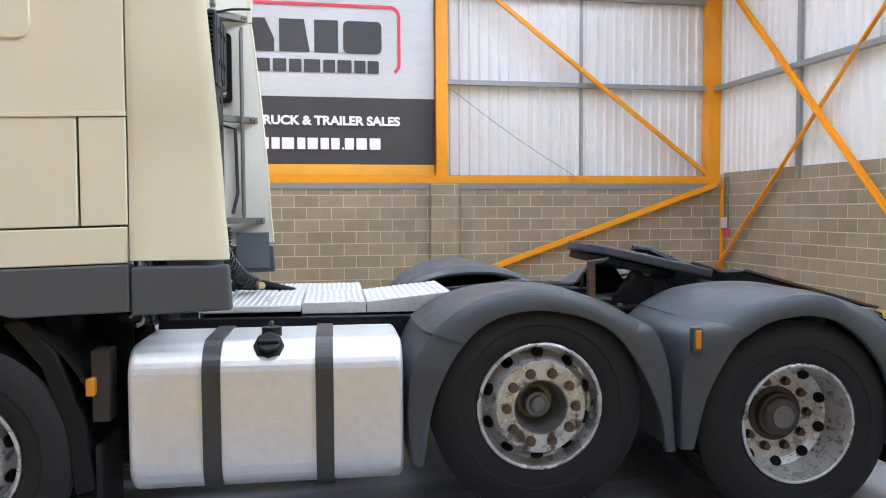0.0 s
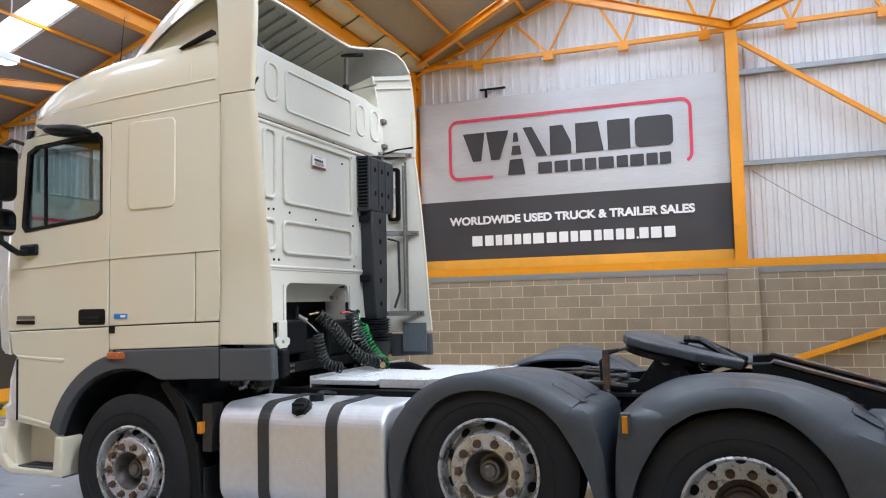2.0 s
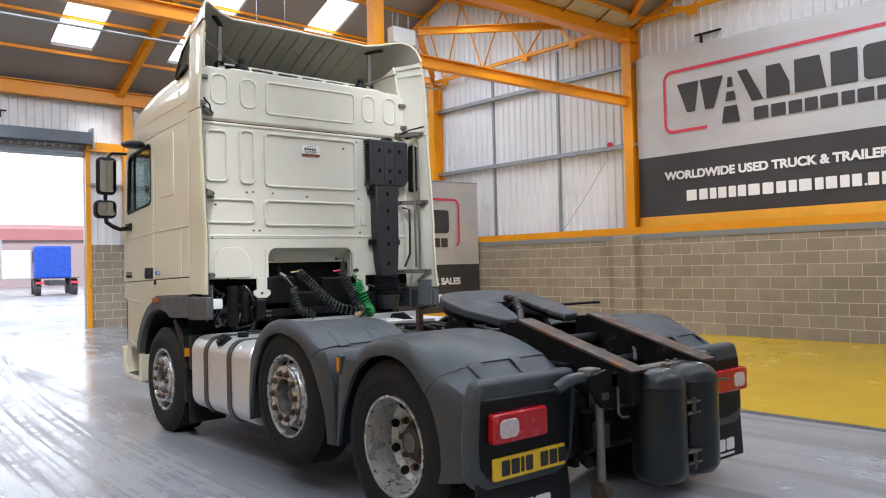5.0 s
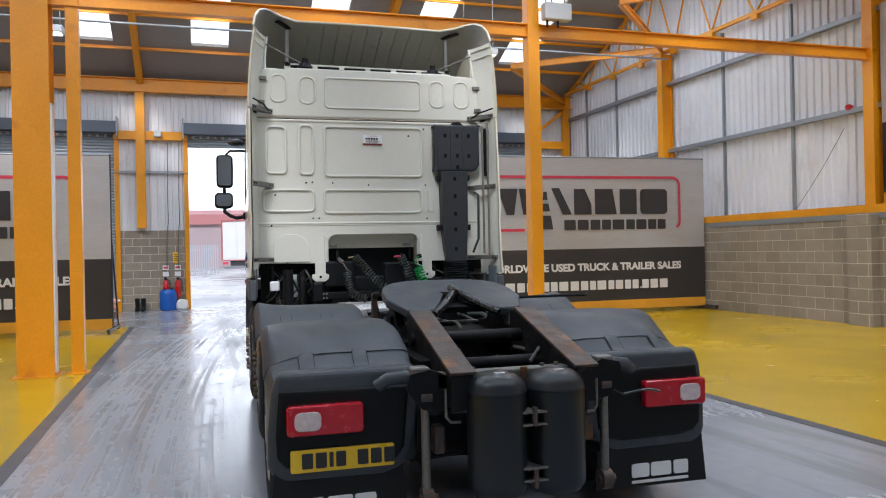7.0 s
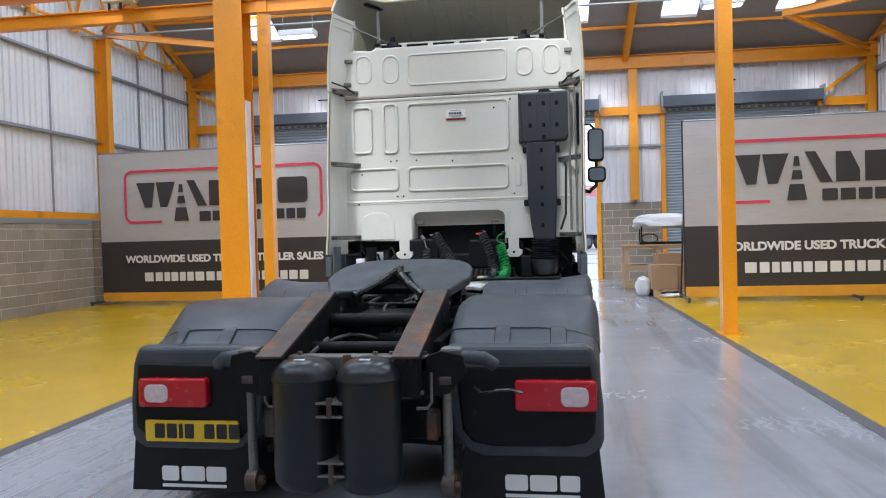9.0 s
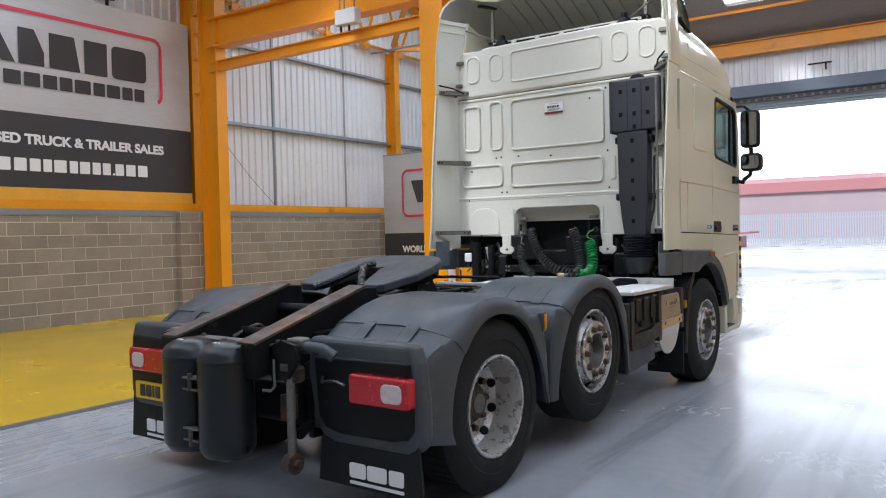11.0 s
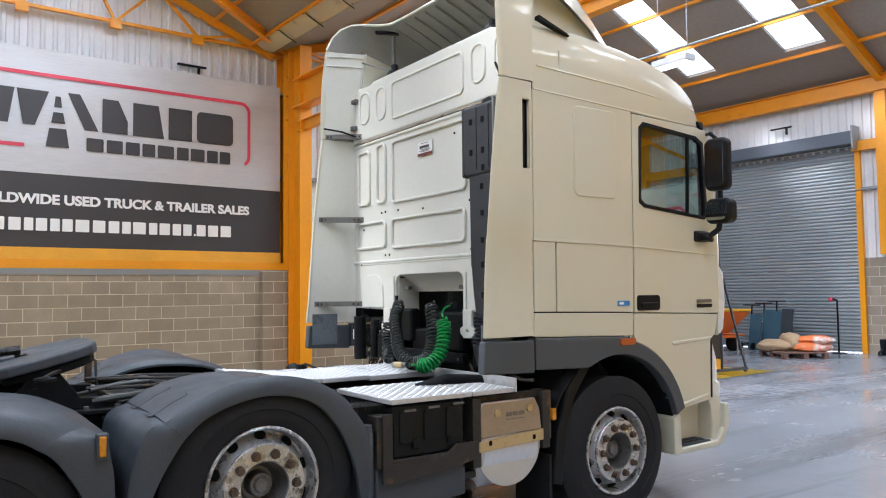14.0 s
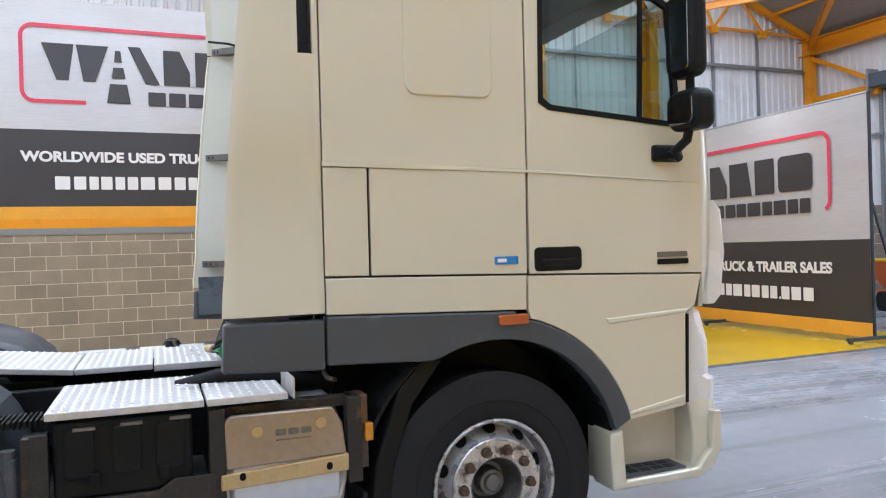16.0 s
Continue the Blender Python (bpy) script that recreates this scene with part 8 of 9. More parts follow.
part("bunk_wall", block(-1.16, 1.16, 4.06, 4.09, 1.70, 3.2), TRIM, lorry, "pale sleeper lining")
part("headlining", block(-1.13, 1.13, 3.95, 5.5, 2.83, 2.86), GREY, lorry, "grey headlining")
# antenna
bm = bmesh.new()
cyl(bm, (-0.7, 5.25, 3.08), (-0.7, 5.18, 3.75), 0.006, 6, 0.002)
part("aerial", bm, BLACK, lorry, "thin black roof aerial")

part("door_clip", block(-1.232, -1.218, 4.705, 4.752, 1.335, 1.385), BLACK, lorry, "small black clip under the door", 0.004)
# the cab sits a little low on the off side
ROLL = {"cab_floor", "inner_side", "upper_side", "corner_panel", "locker_door", "lower_hem", "feature_line", "door", "blue_badge", "lower_panel", "moulded_crease", "panel_gap", "skirt_and_arch", "corner_skirt", "turn_lamp",
        "side_deflector", "corner_deflector", "stay", "stay_rod", "deflector_foot", "roof", "roof_joint", "roof_line", "roof_seam", "roof_spoiler", "spoiler_strut", "corner_gap", "roof_shelf", "deflector_clip", "mount",
        "front_panel", "windscreen", "screen_pillar", "main_mirror", "wide_mirror", "mirror_arm", "mirror_link", "arm_base", "kerb_mirror", "lamp_pod", "wind_fin", "step_well", "bumper", "door_clip", "seat", "dashboard", "steering_wheel", "headlining", "aerial"}
roll = Matrix.Translation((0, 0, 1.1)) @ Matrix.Rotation(radians(0.6), 4, "Y") @ Matrix.Translation((0, 0, -1.1))


def turned(ob):
    ob.data.transform(roll)
    for c in ob.children:
        turned(c)


for ob in lorry.children:
    if ob.name.split(".")[0] in ROLL:
        turned(ob)

# ---------- the yard seen through the front doorway ----------
YARD = material("pale_wet_yard_concrete", (0.42, 0.42, 0.42), 0.35, vary=0.12, scale=0.4, fine=6, dirt=(0.25, 0.25, 0.26), dirt_scale=0.25, dirt_at=0.55, rough_vary=0.15)
bm = bmesh.new()
box(bm, -400, 400, YF + 0.25, 900, -0.3, -0.012)
solid("ground", bm, YARD, "pale concrete yard with darker wet patches", "ground", kind="structure")
bm = bmesh.new()
box(bm, -400, 400, -900, YB - 0.3, -0.3, -0.012)
solid("ground", bm, YARD, "pale concrete yard behind the hall", "ground", kind="structure")
bm = bmesh.new()
box(bm, -12, 14, 35.9, 36.2, -0.012, -0.008)
solid("drain_line", bm, LINE, "dark drain line across the yard", "drain", kind="structure")
CLOUD = emitter("bright_cloud", (0.93, 0.97, 1.0), SKY_GLOW)
for y, z1 in ((230.0, 170.0),):
    bm = bmesh.new()
    box(bm, -320, 320, y, y + 1, -2, z1)
    solid("backdrop", bm, CLOUD, "bright white overcast sky beyond the doorway", "sky", kind="structure")

TRW = material("white_trailer_side", (0.75, 0.75, 0.74), 0.4, vary=0.06, scale=0.8)
TRD = material("dark_trailer_chassis", (0.05, 0.05, 0.055), 0.6, vary=0.2)
# red paled in the colour itself for the hazy glare outside
TRR = material("red_trailer_frame", (0.45, 0.13, 0.13), 0.4, vary=0.1)
TBL = material("blue_lorry_paint", (0.02, 0.09, 0.55), 0.3, vary=0.06, coat=0.3)


def trailer(m, lab, length=9.0):
    t = thing("box_trailer", lab, "trailer", m=m)
    part("body", block(0, 2.5, 0, length, 0.95, 3.55), TRW, t, "white box body", 0.02)
    fr = part("rear_frame", holed([(0, 0.95), (2.5, 0.95), (2.5, 3.6), (0, 3.6)], [[(0.09, 1.02), (2.41, 1.02), (2.41, 3.5), (0.09, 3.5)]], "y", -0.05, 0.0), TRR, t, "red rear door frame, paled for the glare outside")
    part("door", block(0.15, 1.24, -0.03, 0.0, 1.12, 3.38), TRW, t, "white rear door")
    part("door", block(1.26, 2.35, -0.03, 0.0, 1.12, 3.38), TRW, t, "white rear door")
    part("chassis", block(0.6, 1.9, 0.1, length, 0.62, 0.94), TRD, t, "dark chassis")
    for x in (0.1, 2.0):
        part("tail_lamp", block(x, x + 0.4, -0.06, 0.0, 0.72, 0.88), REDP, t, "red tail lamp")
    part("bumper", block(0.2, 2.3, -0.03, 0.05, 0.45, 0.6), GALV, t)
    for z in (0.62, 0.86):
        part("side_rail", block(-0.02, 0.02, 5.4, length - 0.4, z, z + 0.12), GALV, t, "pale side guard rail")
    for y in (5.5, 6.9, 8.3):
        part("rail_post", block(0.0, 0.05, y, y + 0.08, 0.60, 1.0), GALV, t)
    part("landing_leg", block(0.5, 0.62, length - 1.6, length - 1.48, 0.05, 0.95), GALV, t, "grey landing leg")
    for z in (3.40, 1.0):
        part("body_rail", block(-0.015, 0.0, 0.0, length, z, z + 0.10), GALV, t, "pale body edge rail")
    for y in (2.9, 4.3):
        for x in (0.0, 2.2):
            bm = bmesh.new()
            cyl(bm, (x, y, 0.48), (x + 0.3, y, 0.48), 0.48, 24)
            w = part("wheel", bm, TRD, t, "dark tyre")
            bm = bmesh.new()
            xr = x - 0.01 if x < 1 else x + 0.3
            cyl(bm, (xr, y, 0.48), (xr + 0.02, y, 0.48), 0.27, 18)
            part("rim", bm, GALV, w)
            part("mudguard", block(x - 0.02, x + 0.32, y - 0.55, y + 0.55, 0.98, 1.02), GALV, t, "", 0.01)
    return t


trailer(Matrix.Translation((-1.95, 55.0, 0)) @ Matrix.Rotation(radians(-38), 4, "Z") @ Matrix.Scale(1.13, 4), "white box trailer with red rear frame parked in the yard")
fl = thing("parked_lorry", "blue tractor lorry parked in the yard", "lorry", m=pose(7.3, 55.5, 0, 0, 0, -8) @ Matrix.Scale(1.1, 4))
part("cab", block(0.3, 2.5, 2.2, 4.2, 1.0, 3.15), TBL, fl, "bright blue cab", 0.12, 3)
part("chassis", block(0.9, 1.8, -1.8, 2.4, 0.6, 0.9), TRD, fl, "dark chassis")
part("side_window", block(0.285, 0.30, 2.9, 3.8, 2.1, 2.8), TRD, fl)
for y in (-1.0, 0.3, 3.4):
    for x in (0.2, 2.2):
        bm = bmesh.new()
        cyl(bm, (x, y, 0.5), (x + 0.3, y, 0.5), 0.5, 24)
        part("wheel", bm, TRD, fl, "dark wheel")
        if y < 1:
            part("mudguard", block(x - 0.05, x + 0.4, y - 0.55, y + 0.55, 1.03, 1.08), TRD, fl, "", 0.01)
for x in (0.2, 2.1):
    part("tail_lamp", block(x, x + 0.45, -1.65, -1.6, 0.7, 0.85), REDP, fl, "red tail lamp")
part("white_trailer_cab", block(-1.5, 0.2, 3.0, 5.0, 1.0, 2.9), TRW, fl, "white cab alongside", 0.1)

bldg = thing("far_building", "long low building with a red roof across the yard", "building", m=pose(-4, 92, 0))
part("wall", block(-26, 26, 0, 20, 0, 5.2), material("pink_far_wall", (0.42, 0.33, 0.34), 0.8, vary=0.1, scale=0.3), bldg, "dull pink wall")
# roof red is paled for the same glare
part("roof", plate([(-0.4, 5.2), (-0.4, 6.4), (10, 7.5), (20.4, 5.2)], "x", -26.5, 26.5), material("red_far_roof", (0.48, 0.20, 0.20), 0.7, vary=0.1, scale=0.3), bldg, "red sheet roof")
fence = thing("palisade_fence", "grey steel palisade fence along the yard", "fence", m=pose(-19.2, 60, -0.06))
PALE = material("grey_fence_paint", (0.42, 0.45, 0.5), 0.5, vary=0.1)
for k in range(100):
    part("pale", block(0.17 * k + 0.0, 0.17 * k + 0.09, 0, 0.03, 0.05, 2.4), PALE, fence)
for z in (0.5, 2.0):
    part("rail", block(0, 17.0, 0.03, 0.07, z, z + 0.06), PALE, fence)
rs = thing("flatbed_ramp", "low red flatbed ramp standing by the fence", "ramp", m=pose(-16.5, 52, 0))
part("bed", plate([(0, 0.55), (6, 0.95), (6, 1.1), (0, 0.7)], "y", 0, 2.2), TRR, rs, "red steel bed", 0.02)
for x in (1.0, 5.0):
    part("leg", block(x, x + 0.2, 0.2, 2.0, 0, 0.75), TRR, rs)

# ---------- loose things and fittings in the hall ----------
CARD = material("brown_cardboard", (0.40, 0.25, 0.14), 0.8, vary=0.10, scale=4, fine=40, dirt=(0.33, 0.20, 0.11), dirt_scale=3, dirt_at=0.6)
WOOD = material("pale_crate_wood", (0.48, 0.33, 0.19), 0.7, vary=0.18, scale=5, fine=60, bump=0.15)
PALW = material("dark_pallet_wood", (0.20, 0.11, 0.085), 0.8, vary=0.25, scale=6, fine=60, bump=0.2)
DRUM = material("blue_drum_plastic", (0.012, 0.10, 0.42), 0.4, vary=0.1, scale=5)
WRAP = material("white_wrapping", (0.70, 0.70, 0.69), 0.45, vary=0.08, scale=6, fine=40, bump=0.3)
SACK = material("tan_paper_sack", (0.50, 0.35, 0.21), 0.8, vary=0.18, scale=6, fine=40, bump=0.4)
ORSACK = material("orange_sack", (0.80, 0.20, 0.05), 0.5, vary=0.2, scale=5, bump=0.3, dirt=(0.75, 0.73, 0.70), dirt_scale=3, dirt_at=0.52)
ORP = material("orange_hopper_plastic", (0.75, 0.16, 0.02), 0.45, vary=0.1, scale=4, dirt=(0.5, 0.12, 0.03), dirt_scale=4, dirt_at=0.62)
YLID = material("yellow_lid_plastic", (0.85, 0.48, 0.02), 0.4, vary=0.06)
TEAL = material("worn_blue_board", (0.05, 0.12, 0.17), 0.6, vary=0.3, scale=4, fine=30, dirt=(0.09, 0.10, 0.11), dirt_scale=4, dirt_at=0.55)
RED = material("red_extinguisher", (0.55, 0.012, 0.015), 0.28, vary=0.06, coat=0.4)
BOX = material("pale_grey_enclosure", (0.55, 0.56, 0.57), 0.45, vary=0.05)


def lumpy(sx, sy, sz, seed, n=14, k=0.18):
    """A soft filled bag, resting on its underside."""
    bm = bmesh.new()
    bmesh.ops.create_uvsphere(bm, u_segments=n * 2, v_segments=n, radius=1.0)
    for v in bm.verts:
        d = 1 + k * (noise.noise(v.co * 1.7 + Vector((seed, seed * 2, 0))) + 0.5 * noise.noise(v.co * 4.3 + Vector((0, seed, 0))))
        p = Vector((math.copysign(abs(v.co.x) ** 0.75, v.co.x), math.copysign(abs(v.co.y) ** 0.75, v.co.y), v.co.z)) * d
        v.co = (p.x * sx, p.y * sy, max(p.z, -0.75) * sz + 0.75 * sz)
    for f in bm.faces:
        f.smooth = True
    return bm


def carton(x, y, z, w, d, h, rz, lab, flaps=False):
    t = thing("cardboard_box", lab, "box", "cardboard boxes", m=pose(x, y, z, 0, 0, rz))
    part("carton", block(-w / 2, w / 2, -d / 2, d / 2, 0, h), CARD, t, "", 0.006)
    part("tape", block(-w / 2 - 0.001, w / 2 + 0.001, -0.03, 0.03, h - 0.04, h + 0.002), material("brown_tape", (0.45, 0.30, 0.16), 0.35) if "brown_tape" not in bpy.data.materials else bpy.data.materials["brown_tape"], t, "shiny tape strip")
    if flaps:
        bm = bmesh.new()
        prism(bm, [(-w / 2, h), (-w / 2 - 0.12, h + 0.10), (-w / 2 - 0.115, h + 0.105), (-w / 2 + 0.005, h + 0.005)], "y", -d / 2, d / 2)
        part("flap", bm, CARD, t, "opened carton flap")
    return t


def pallet(x, y, rz, mat, lab, w=1.2, d=1.0):
    t = thing("pallet", lab, "pallet", m=pose(x, y, 0, 0, 0, rz))
    for k in range(7):
        a = -w / 2 + k * (w - 0.1) / 6
        part("slat", block(a, a + 0.1, -d / 2, d / 2, 0.122, 0.144), mat, t, "", 0.003)
    for yy in (-d / 2, -0.05, d / 2 - 0.1):
        part("runner", block(-w / 2, w / 2, yy, yy + 0.1, 0.1, 0.122), mat, t)
        part("runner", block(-w / 2, w / 2, yy, yy + 0.1, 0.0, 0.02), mat, t)
        for xx in (-w / 2, -0.07, w / 2 - 0.14):
            part("pallet_block", block(xx, xx + 0.14, yy, yy + 0.1, 0.02, 0.1), mat, t)
    return t


# cartons, crate and wrapped seat by the open doorway
pallet(3.42, 13.85, 3, WOOD, "pale wooden pallet under cardboard boxes", 1.3, 1.0)
carton(3.02, 13.62, 0.144, 0.55, 0.50, 0.53, 3, "tall closed brown cardboard box on a pallet")
carton(3.60, 13.68, 0.144, 0.53, 0.50, 0.51, -4, "tall closed brown cardboard box on a pallet")
carton(3.24, 14.12, 0.144, 0.63, 0.42, 0.76, 8, "opened brown cardboard box with a raised flap", True)
carton(3.76, 14.17, 0.144, 0.47, 0.42, 0.70, -6, "brown cardboard box stacked at the back")
solid("plastic_sheet", lumpy(0.42, 0.16, 0.05, 11), WRAP, "crumpled clear and white plastic sheeting on the floor", "plastic sheet", m=pose(3.32, 13.1, 0.0))
solid("packing_bag", lumpy(0.16, 0.28, 0.24, 4), WRAP, "white packing bag leaning beside the boxes", "bag", m=pose(2.62, 13.8, 0.0))
crate = thing("wooden_crate", "open pale wooden crate frame holding parts", "crate", m=pose(3.12, 15.6, 0, 0, 0, 0) @ Matrix.Scale(1.06, 4))
for x in (-0.75, -0.05, 0.65):
    for y in (-0.4, 0.35):
        part("post", block(x, x + 0.09, y, y + 0.06, 0, 0.98), WOOD, crate, "", 0.004)
for z in (0.05, 0.45, 0.92):
    for y in (-0.43, 0.38):
        part("board", block(-0.78, 0.78, y, y + 0.025, z, z + 0.1), WOOD, crate, "", 0.003)
part("lid_board", block(-0.8, 0.8, -0.45, 0.42, 0.985, 1.01), WOOD, crate)
cart = thing("wrapped_canopy", "white plastic-wrapped canopy standing on the crate", "wrapped goods", m=pose(3.22, 15.6, 1.073) @ Matrix.Scale(1.06, 4))
for x in (-0.45, 0.5):
    for y in (-0.25, 0.25):
        bm = bmesh.new()
        cyl(bm, (x, y, 0), (x, y, 0.42), 0.016, 8)
        part("leg", bm, STEEL, cart, "thin dark leg")
ob = part("canopy", lumpy(0.62, 0.38, 0.20, 9), WRAP, cart, "white wrapped roof")
ob.location = (0, 0, 0.36)
bm = bmesh.new()
ring = [Vector((0.18 * math.cos(k * math.pi / 12) - 0.25, 0.05 * math.sin(k * math.pi / 12), 0.14 + 0.10 * math.sin(k * math.pi / 12))) for k in range(25)]
tube(bm, ring, 0.014, 8)
part("wheel_rim", bm, BLACK, cart, "small black steering wheel")
part("dark_base", block(-0.5, 0.55, -0.28, 0.28, 0.0, 0.06), BLACK, cart)

# ladder by the far shutter
lad = thing("step_ladder", "folded white aluminium step ladder leaning on the shutter", "ladder", m=pose(7.46, 17.72, 0, -8) @ Matrix.Scale(1.06, 4))
for x in (0.0, 0.42):
    part("stile", block(x, x + 0.05, 0, 0.03, 0, 1.75), GALV, lad, "", 0.004)
for k in range(6):
    part("rung", block(0.05, 0.42, -0.03, 0.05, 0.25 + 0.26 * k, 0.275 + 0.26 * k), GALV, lad)

# second, dark lorry parked by the right-hand shutter
NAVY = material("dark_blue_gloss_paint", (0.012, 0.012, 0.035), 0.12, vary=0.1, coat=0.9)
dk = thing("dark_lorry", "glossy dark blue and white lorry cab parked by the shutter", "lorry", m=pose(4.42, 16.25, 0, 0, 0, 18))
GLOSSW = bpy.data.materials["white_gloss_plastic"]
part("cab_body", block(0, 2.3, -2.75, -0.55, 1.0, 3.05), NAVY, dk, "glossy dark blue cab", 0.10, 4)
part("roof_deflector", plate([(-0.60, 3.0), (-0.60, 3.42), (-1.1, 3.36), (-2.3, 3.0)], "x", 0.15, 2.15), NAVY, dk, "", 0.05, 3)
part("white_side_panel", plate([(-0.62, 2.98), (-0.62, 2.72), (-1.0, 2.68), (-1.02, 1.95), (-1.55, 1.88), (-2.68, 1.92), (-2.68, 2.2), (-2.5, 2.96)], "x", -0.012, 0.002), GLOSSW, dk, "white upper side panel", 0.006)
part("side_window", plate(rrect(-2.36, -1.55, 2.02, 2.66, 0.06, 4), "x", -0.018, -0.010), PANE, dk, "clear side window")
part("window_frame", holed(rrect(-2.42, -0.98, 1.96, 2.72, 0.08, 4), [rrect(-2.36, -1.55, 2.02, 2.66, 0.06, 4), rrect(-1.48, -1.04, 2.02, 2.66, 0.06, 4)], "x", -0.022, -0.008), NAVY, dk, "dark blue window surround")
part("red_stripe", plate([(-0.6, 1.60), (-2.6, 1.52), (-2.6, 1.72), (-0.6, 1.82)], "x", -0.010, 0.002), REDP, dk, "red side stripe")
part("stripe_mark", plate(rrect(-1.52, -1.32, 1.58, 1.76, 0.05, 4), "x", -0.014, -0.008), YLID, dk, "small pale yellow mark")
part("step_fairing", block(0.0, 2.3, -2.75, -1.62, 0.40, 1.0), GLOSSW, dk, "white step fairing", 0.06, 3)
# dark plates on the fairing stand in for shaded recesses
for z in (0.50, 0.78):
    part("step_recess", block(-0.006, 0.02, -2.3, -1.8, z, z + 0.14), NAVY, dk, "dark plate for a shaded step recess", 0.004)
arch = [(-1.15 + 0.60 * math.cos(radians(12 + 156 * k / 14)), 0.55 + 0.62 * math.sin(radians(12 + 156 * k / 14))) for k in range(15)]
part("wheel_arch", plate(arch + [(-1.15 + 0.52 * math.cos(radians(168 - 156 * k / 14)), 0.55 + 0.54 * math.sin(radians(168 - 156 * k / 14))) for k in range(15)], "x", -0.03, 0.35), GLOSSW, dk, "white wheel arch", 0.01)
part("chassis", block(0.75, 1.55, -1.0, 0.85, 0.62, 0.9), STEEL, dk, "black chassis")
part("side_tank", block(0.0, 0.6, -0.45, 0.75, 0.38, 0.95), ALU, dk, "aluminium side tank", 0.06, 3)
for x in (-0.02, 1.98):
    bm = bmesh.new()
    lathe(bm, [(0.29, 0.0), (0.40, -0.01), (0.47, 0.02), (0.50, 0.07), (0.50, 0.25), (0.47, 0.30), (0.40, 0.32), (0.29, 0.32)], Matrix.Translation((x, -1.15, 0.5)) @ Matrix.Rotation(radians(-90), 4, "Z"), 36, True)
    wd = part("wheel", bm, RUBBER, dk, "black tyre")
    bm = bmesh.new()
    cyl(bm, (x + 0.03, -1.15, 0.5), (x + 0.29, -1.15, 0.5), 0.292, 28)
    part("rim", bm, RIM, wd, "silver rim")

# left front corner: pallet with sacks, spreader, boards, pole lamp
pallet(-4.95, 17.05, -33, PALW, "dark wooden pallet loaded with sacks", 1.2, 1.0)
solid("paper_sack", lumpy(0.40, 0.30, 0.14, 2), SACK, "crumpled tan paper sack on the pallet", "sack", "sacks on the pallet", m=pose(-5.25, 16.88, 0.144, 0, 0, 20))
solid("paper_sack", lumpy(0.36, 0.22, 0.22, 6), SACK, "upright folded tan paper sack on the pallet", "sack", "sacks on the pallet", m=pose(-5.02, 17.12, 0.144, 0, 0, -30))
solid("orange_sack", lumpy(0.42, 0.26, 0.12, 8), ORSACK, "orange and white printed sack on the pallet", "sack", "sacks on the pallet", m=pose(-4.58, 17.20, 0.144, 0, 0, 35))
solid("orange_sack", lumpy(0.40, 0.24, 0.10, 12), ORSACK, "orange and white sack lying on another", "sack", "sacks on the pallet", m=pose(-4.54, 17.24, 0.318, 0, 0, 20))
sp = thing("grit_spreader", "orange plastic grit spreader with yellow lid and drawbar", "spreader", m=pose(-7.05, 17.3, 0, 0, 0, -20))
bm = loft([[(a * sx, b * sy, z) for a, b in ((-1, -1), (1, -1), (1, 1), (-1, 1))] for sx, sy, z in ((0.18, 0.15, 0.42), (0.62, 0.42, 0.92), (0.64, 0.44, 1.0))], True)
part("hopper", bm, ORP, sp, "orange hopper", 0.02)
part("lid_rim", block(-0.67, 0.67, -0.47, 0.47, 1.0, 1.05), YLID, sp, "yellow lid rim", 0.015)
bm = bmesh.new()
tube(bm, [(0.15, 0.0, 0.42), (0.6, -0.1, 0.46), (1.25, -0.2, 0.47)], 0.025, 8)
part("drawbar", bm, ORP, sp, "orange drawbar")
part("frame", block(-0.35, 0.35, -0.25, 0.25, 0.34, 0.40), ORP, sp, "", 0.01)
for y in (-0.38, 0.30):
    bm = bmesh.new()
    cyl(bm, (0.05, y, 0.2), (0.05, y + 0.1, 0.2), 0.2, 24)
    part("wheel", bm, RUBBER, sp, "black wheel")
bm = bmesh.new()
cyl(bm, (0.95, -0.15, 0.0), (0.95, -0.15, 0.5), 0.018, 8)
part("prop_stand", bm, GALV, sp)
for k, (a, h, w, m) in enumerate(((-6.05, 1.02, 0.34, TEAL), (-5.78, 0.98, 0.36, TEAL), (-5.48, 1.05, 0.30, GUARD), (-6.3, 0.9, 0.3, TEAL))):
    solid("board", plate(rrect(0, w, 0, h, 0.02, 2), "y", 0, 0.03), m, "worn blue board leaning upright by the shutter", "board", "leaning boards", m=pose(a - 0.62, 18.5 - 0.06 * k, 0, -10, 0, 0), bevel=0.004)
sc = thing("scooter_row", "row of dark scooters with handlebars beside the shutter", "scooter", m=pose(-7.1, 18.65, 0))
for k in range(3):
    bm = bmesh.new()
    x = 0.35 * k
    tube(bm, [(x, -0.35, 0.12), (x, 0.0, 0.12), (x + 0.03, 0.08, 0.6), (x + 0.04, 0.12, 1.12 + 0.05 * k)], 0.02, 8)
    tube(bm, [(x - 0.2, 0.10, 1.12 + 0.05 * k), (x + 0.28, 0.12, 1.12 + 0.05 * k)], 0.016, 8)
    cyl(bm, (x - 0.02, -0.38, 0.09), (x + 0.02, -0.38, 0.09), 0.09, 16)
    cyl(bm, (x - 0.02, 0.05, 0.09), (x + 0.02, 0.05, 0.09), 0.09, 16)
    part("scooter", bm, BLACK, sc, "dark folded scooter")
po = thing("pole_lamp", "slim black pole with a red-tipped head by the shutter", "pole", m=pose(-4.78, 18.7, 0))
bm = bmesh.new()
cyl(bm, (0, 0, 0), (0, 0, 1.25), 0.022, 10)
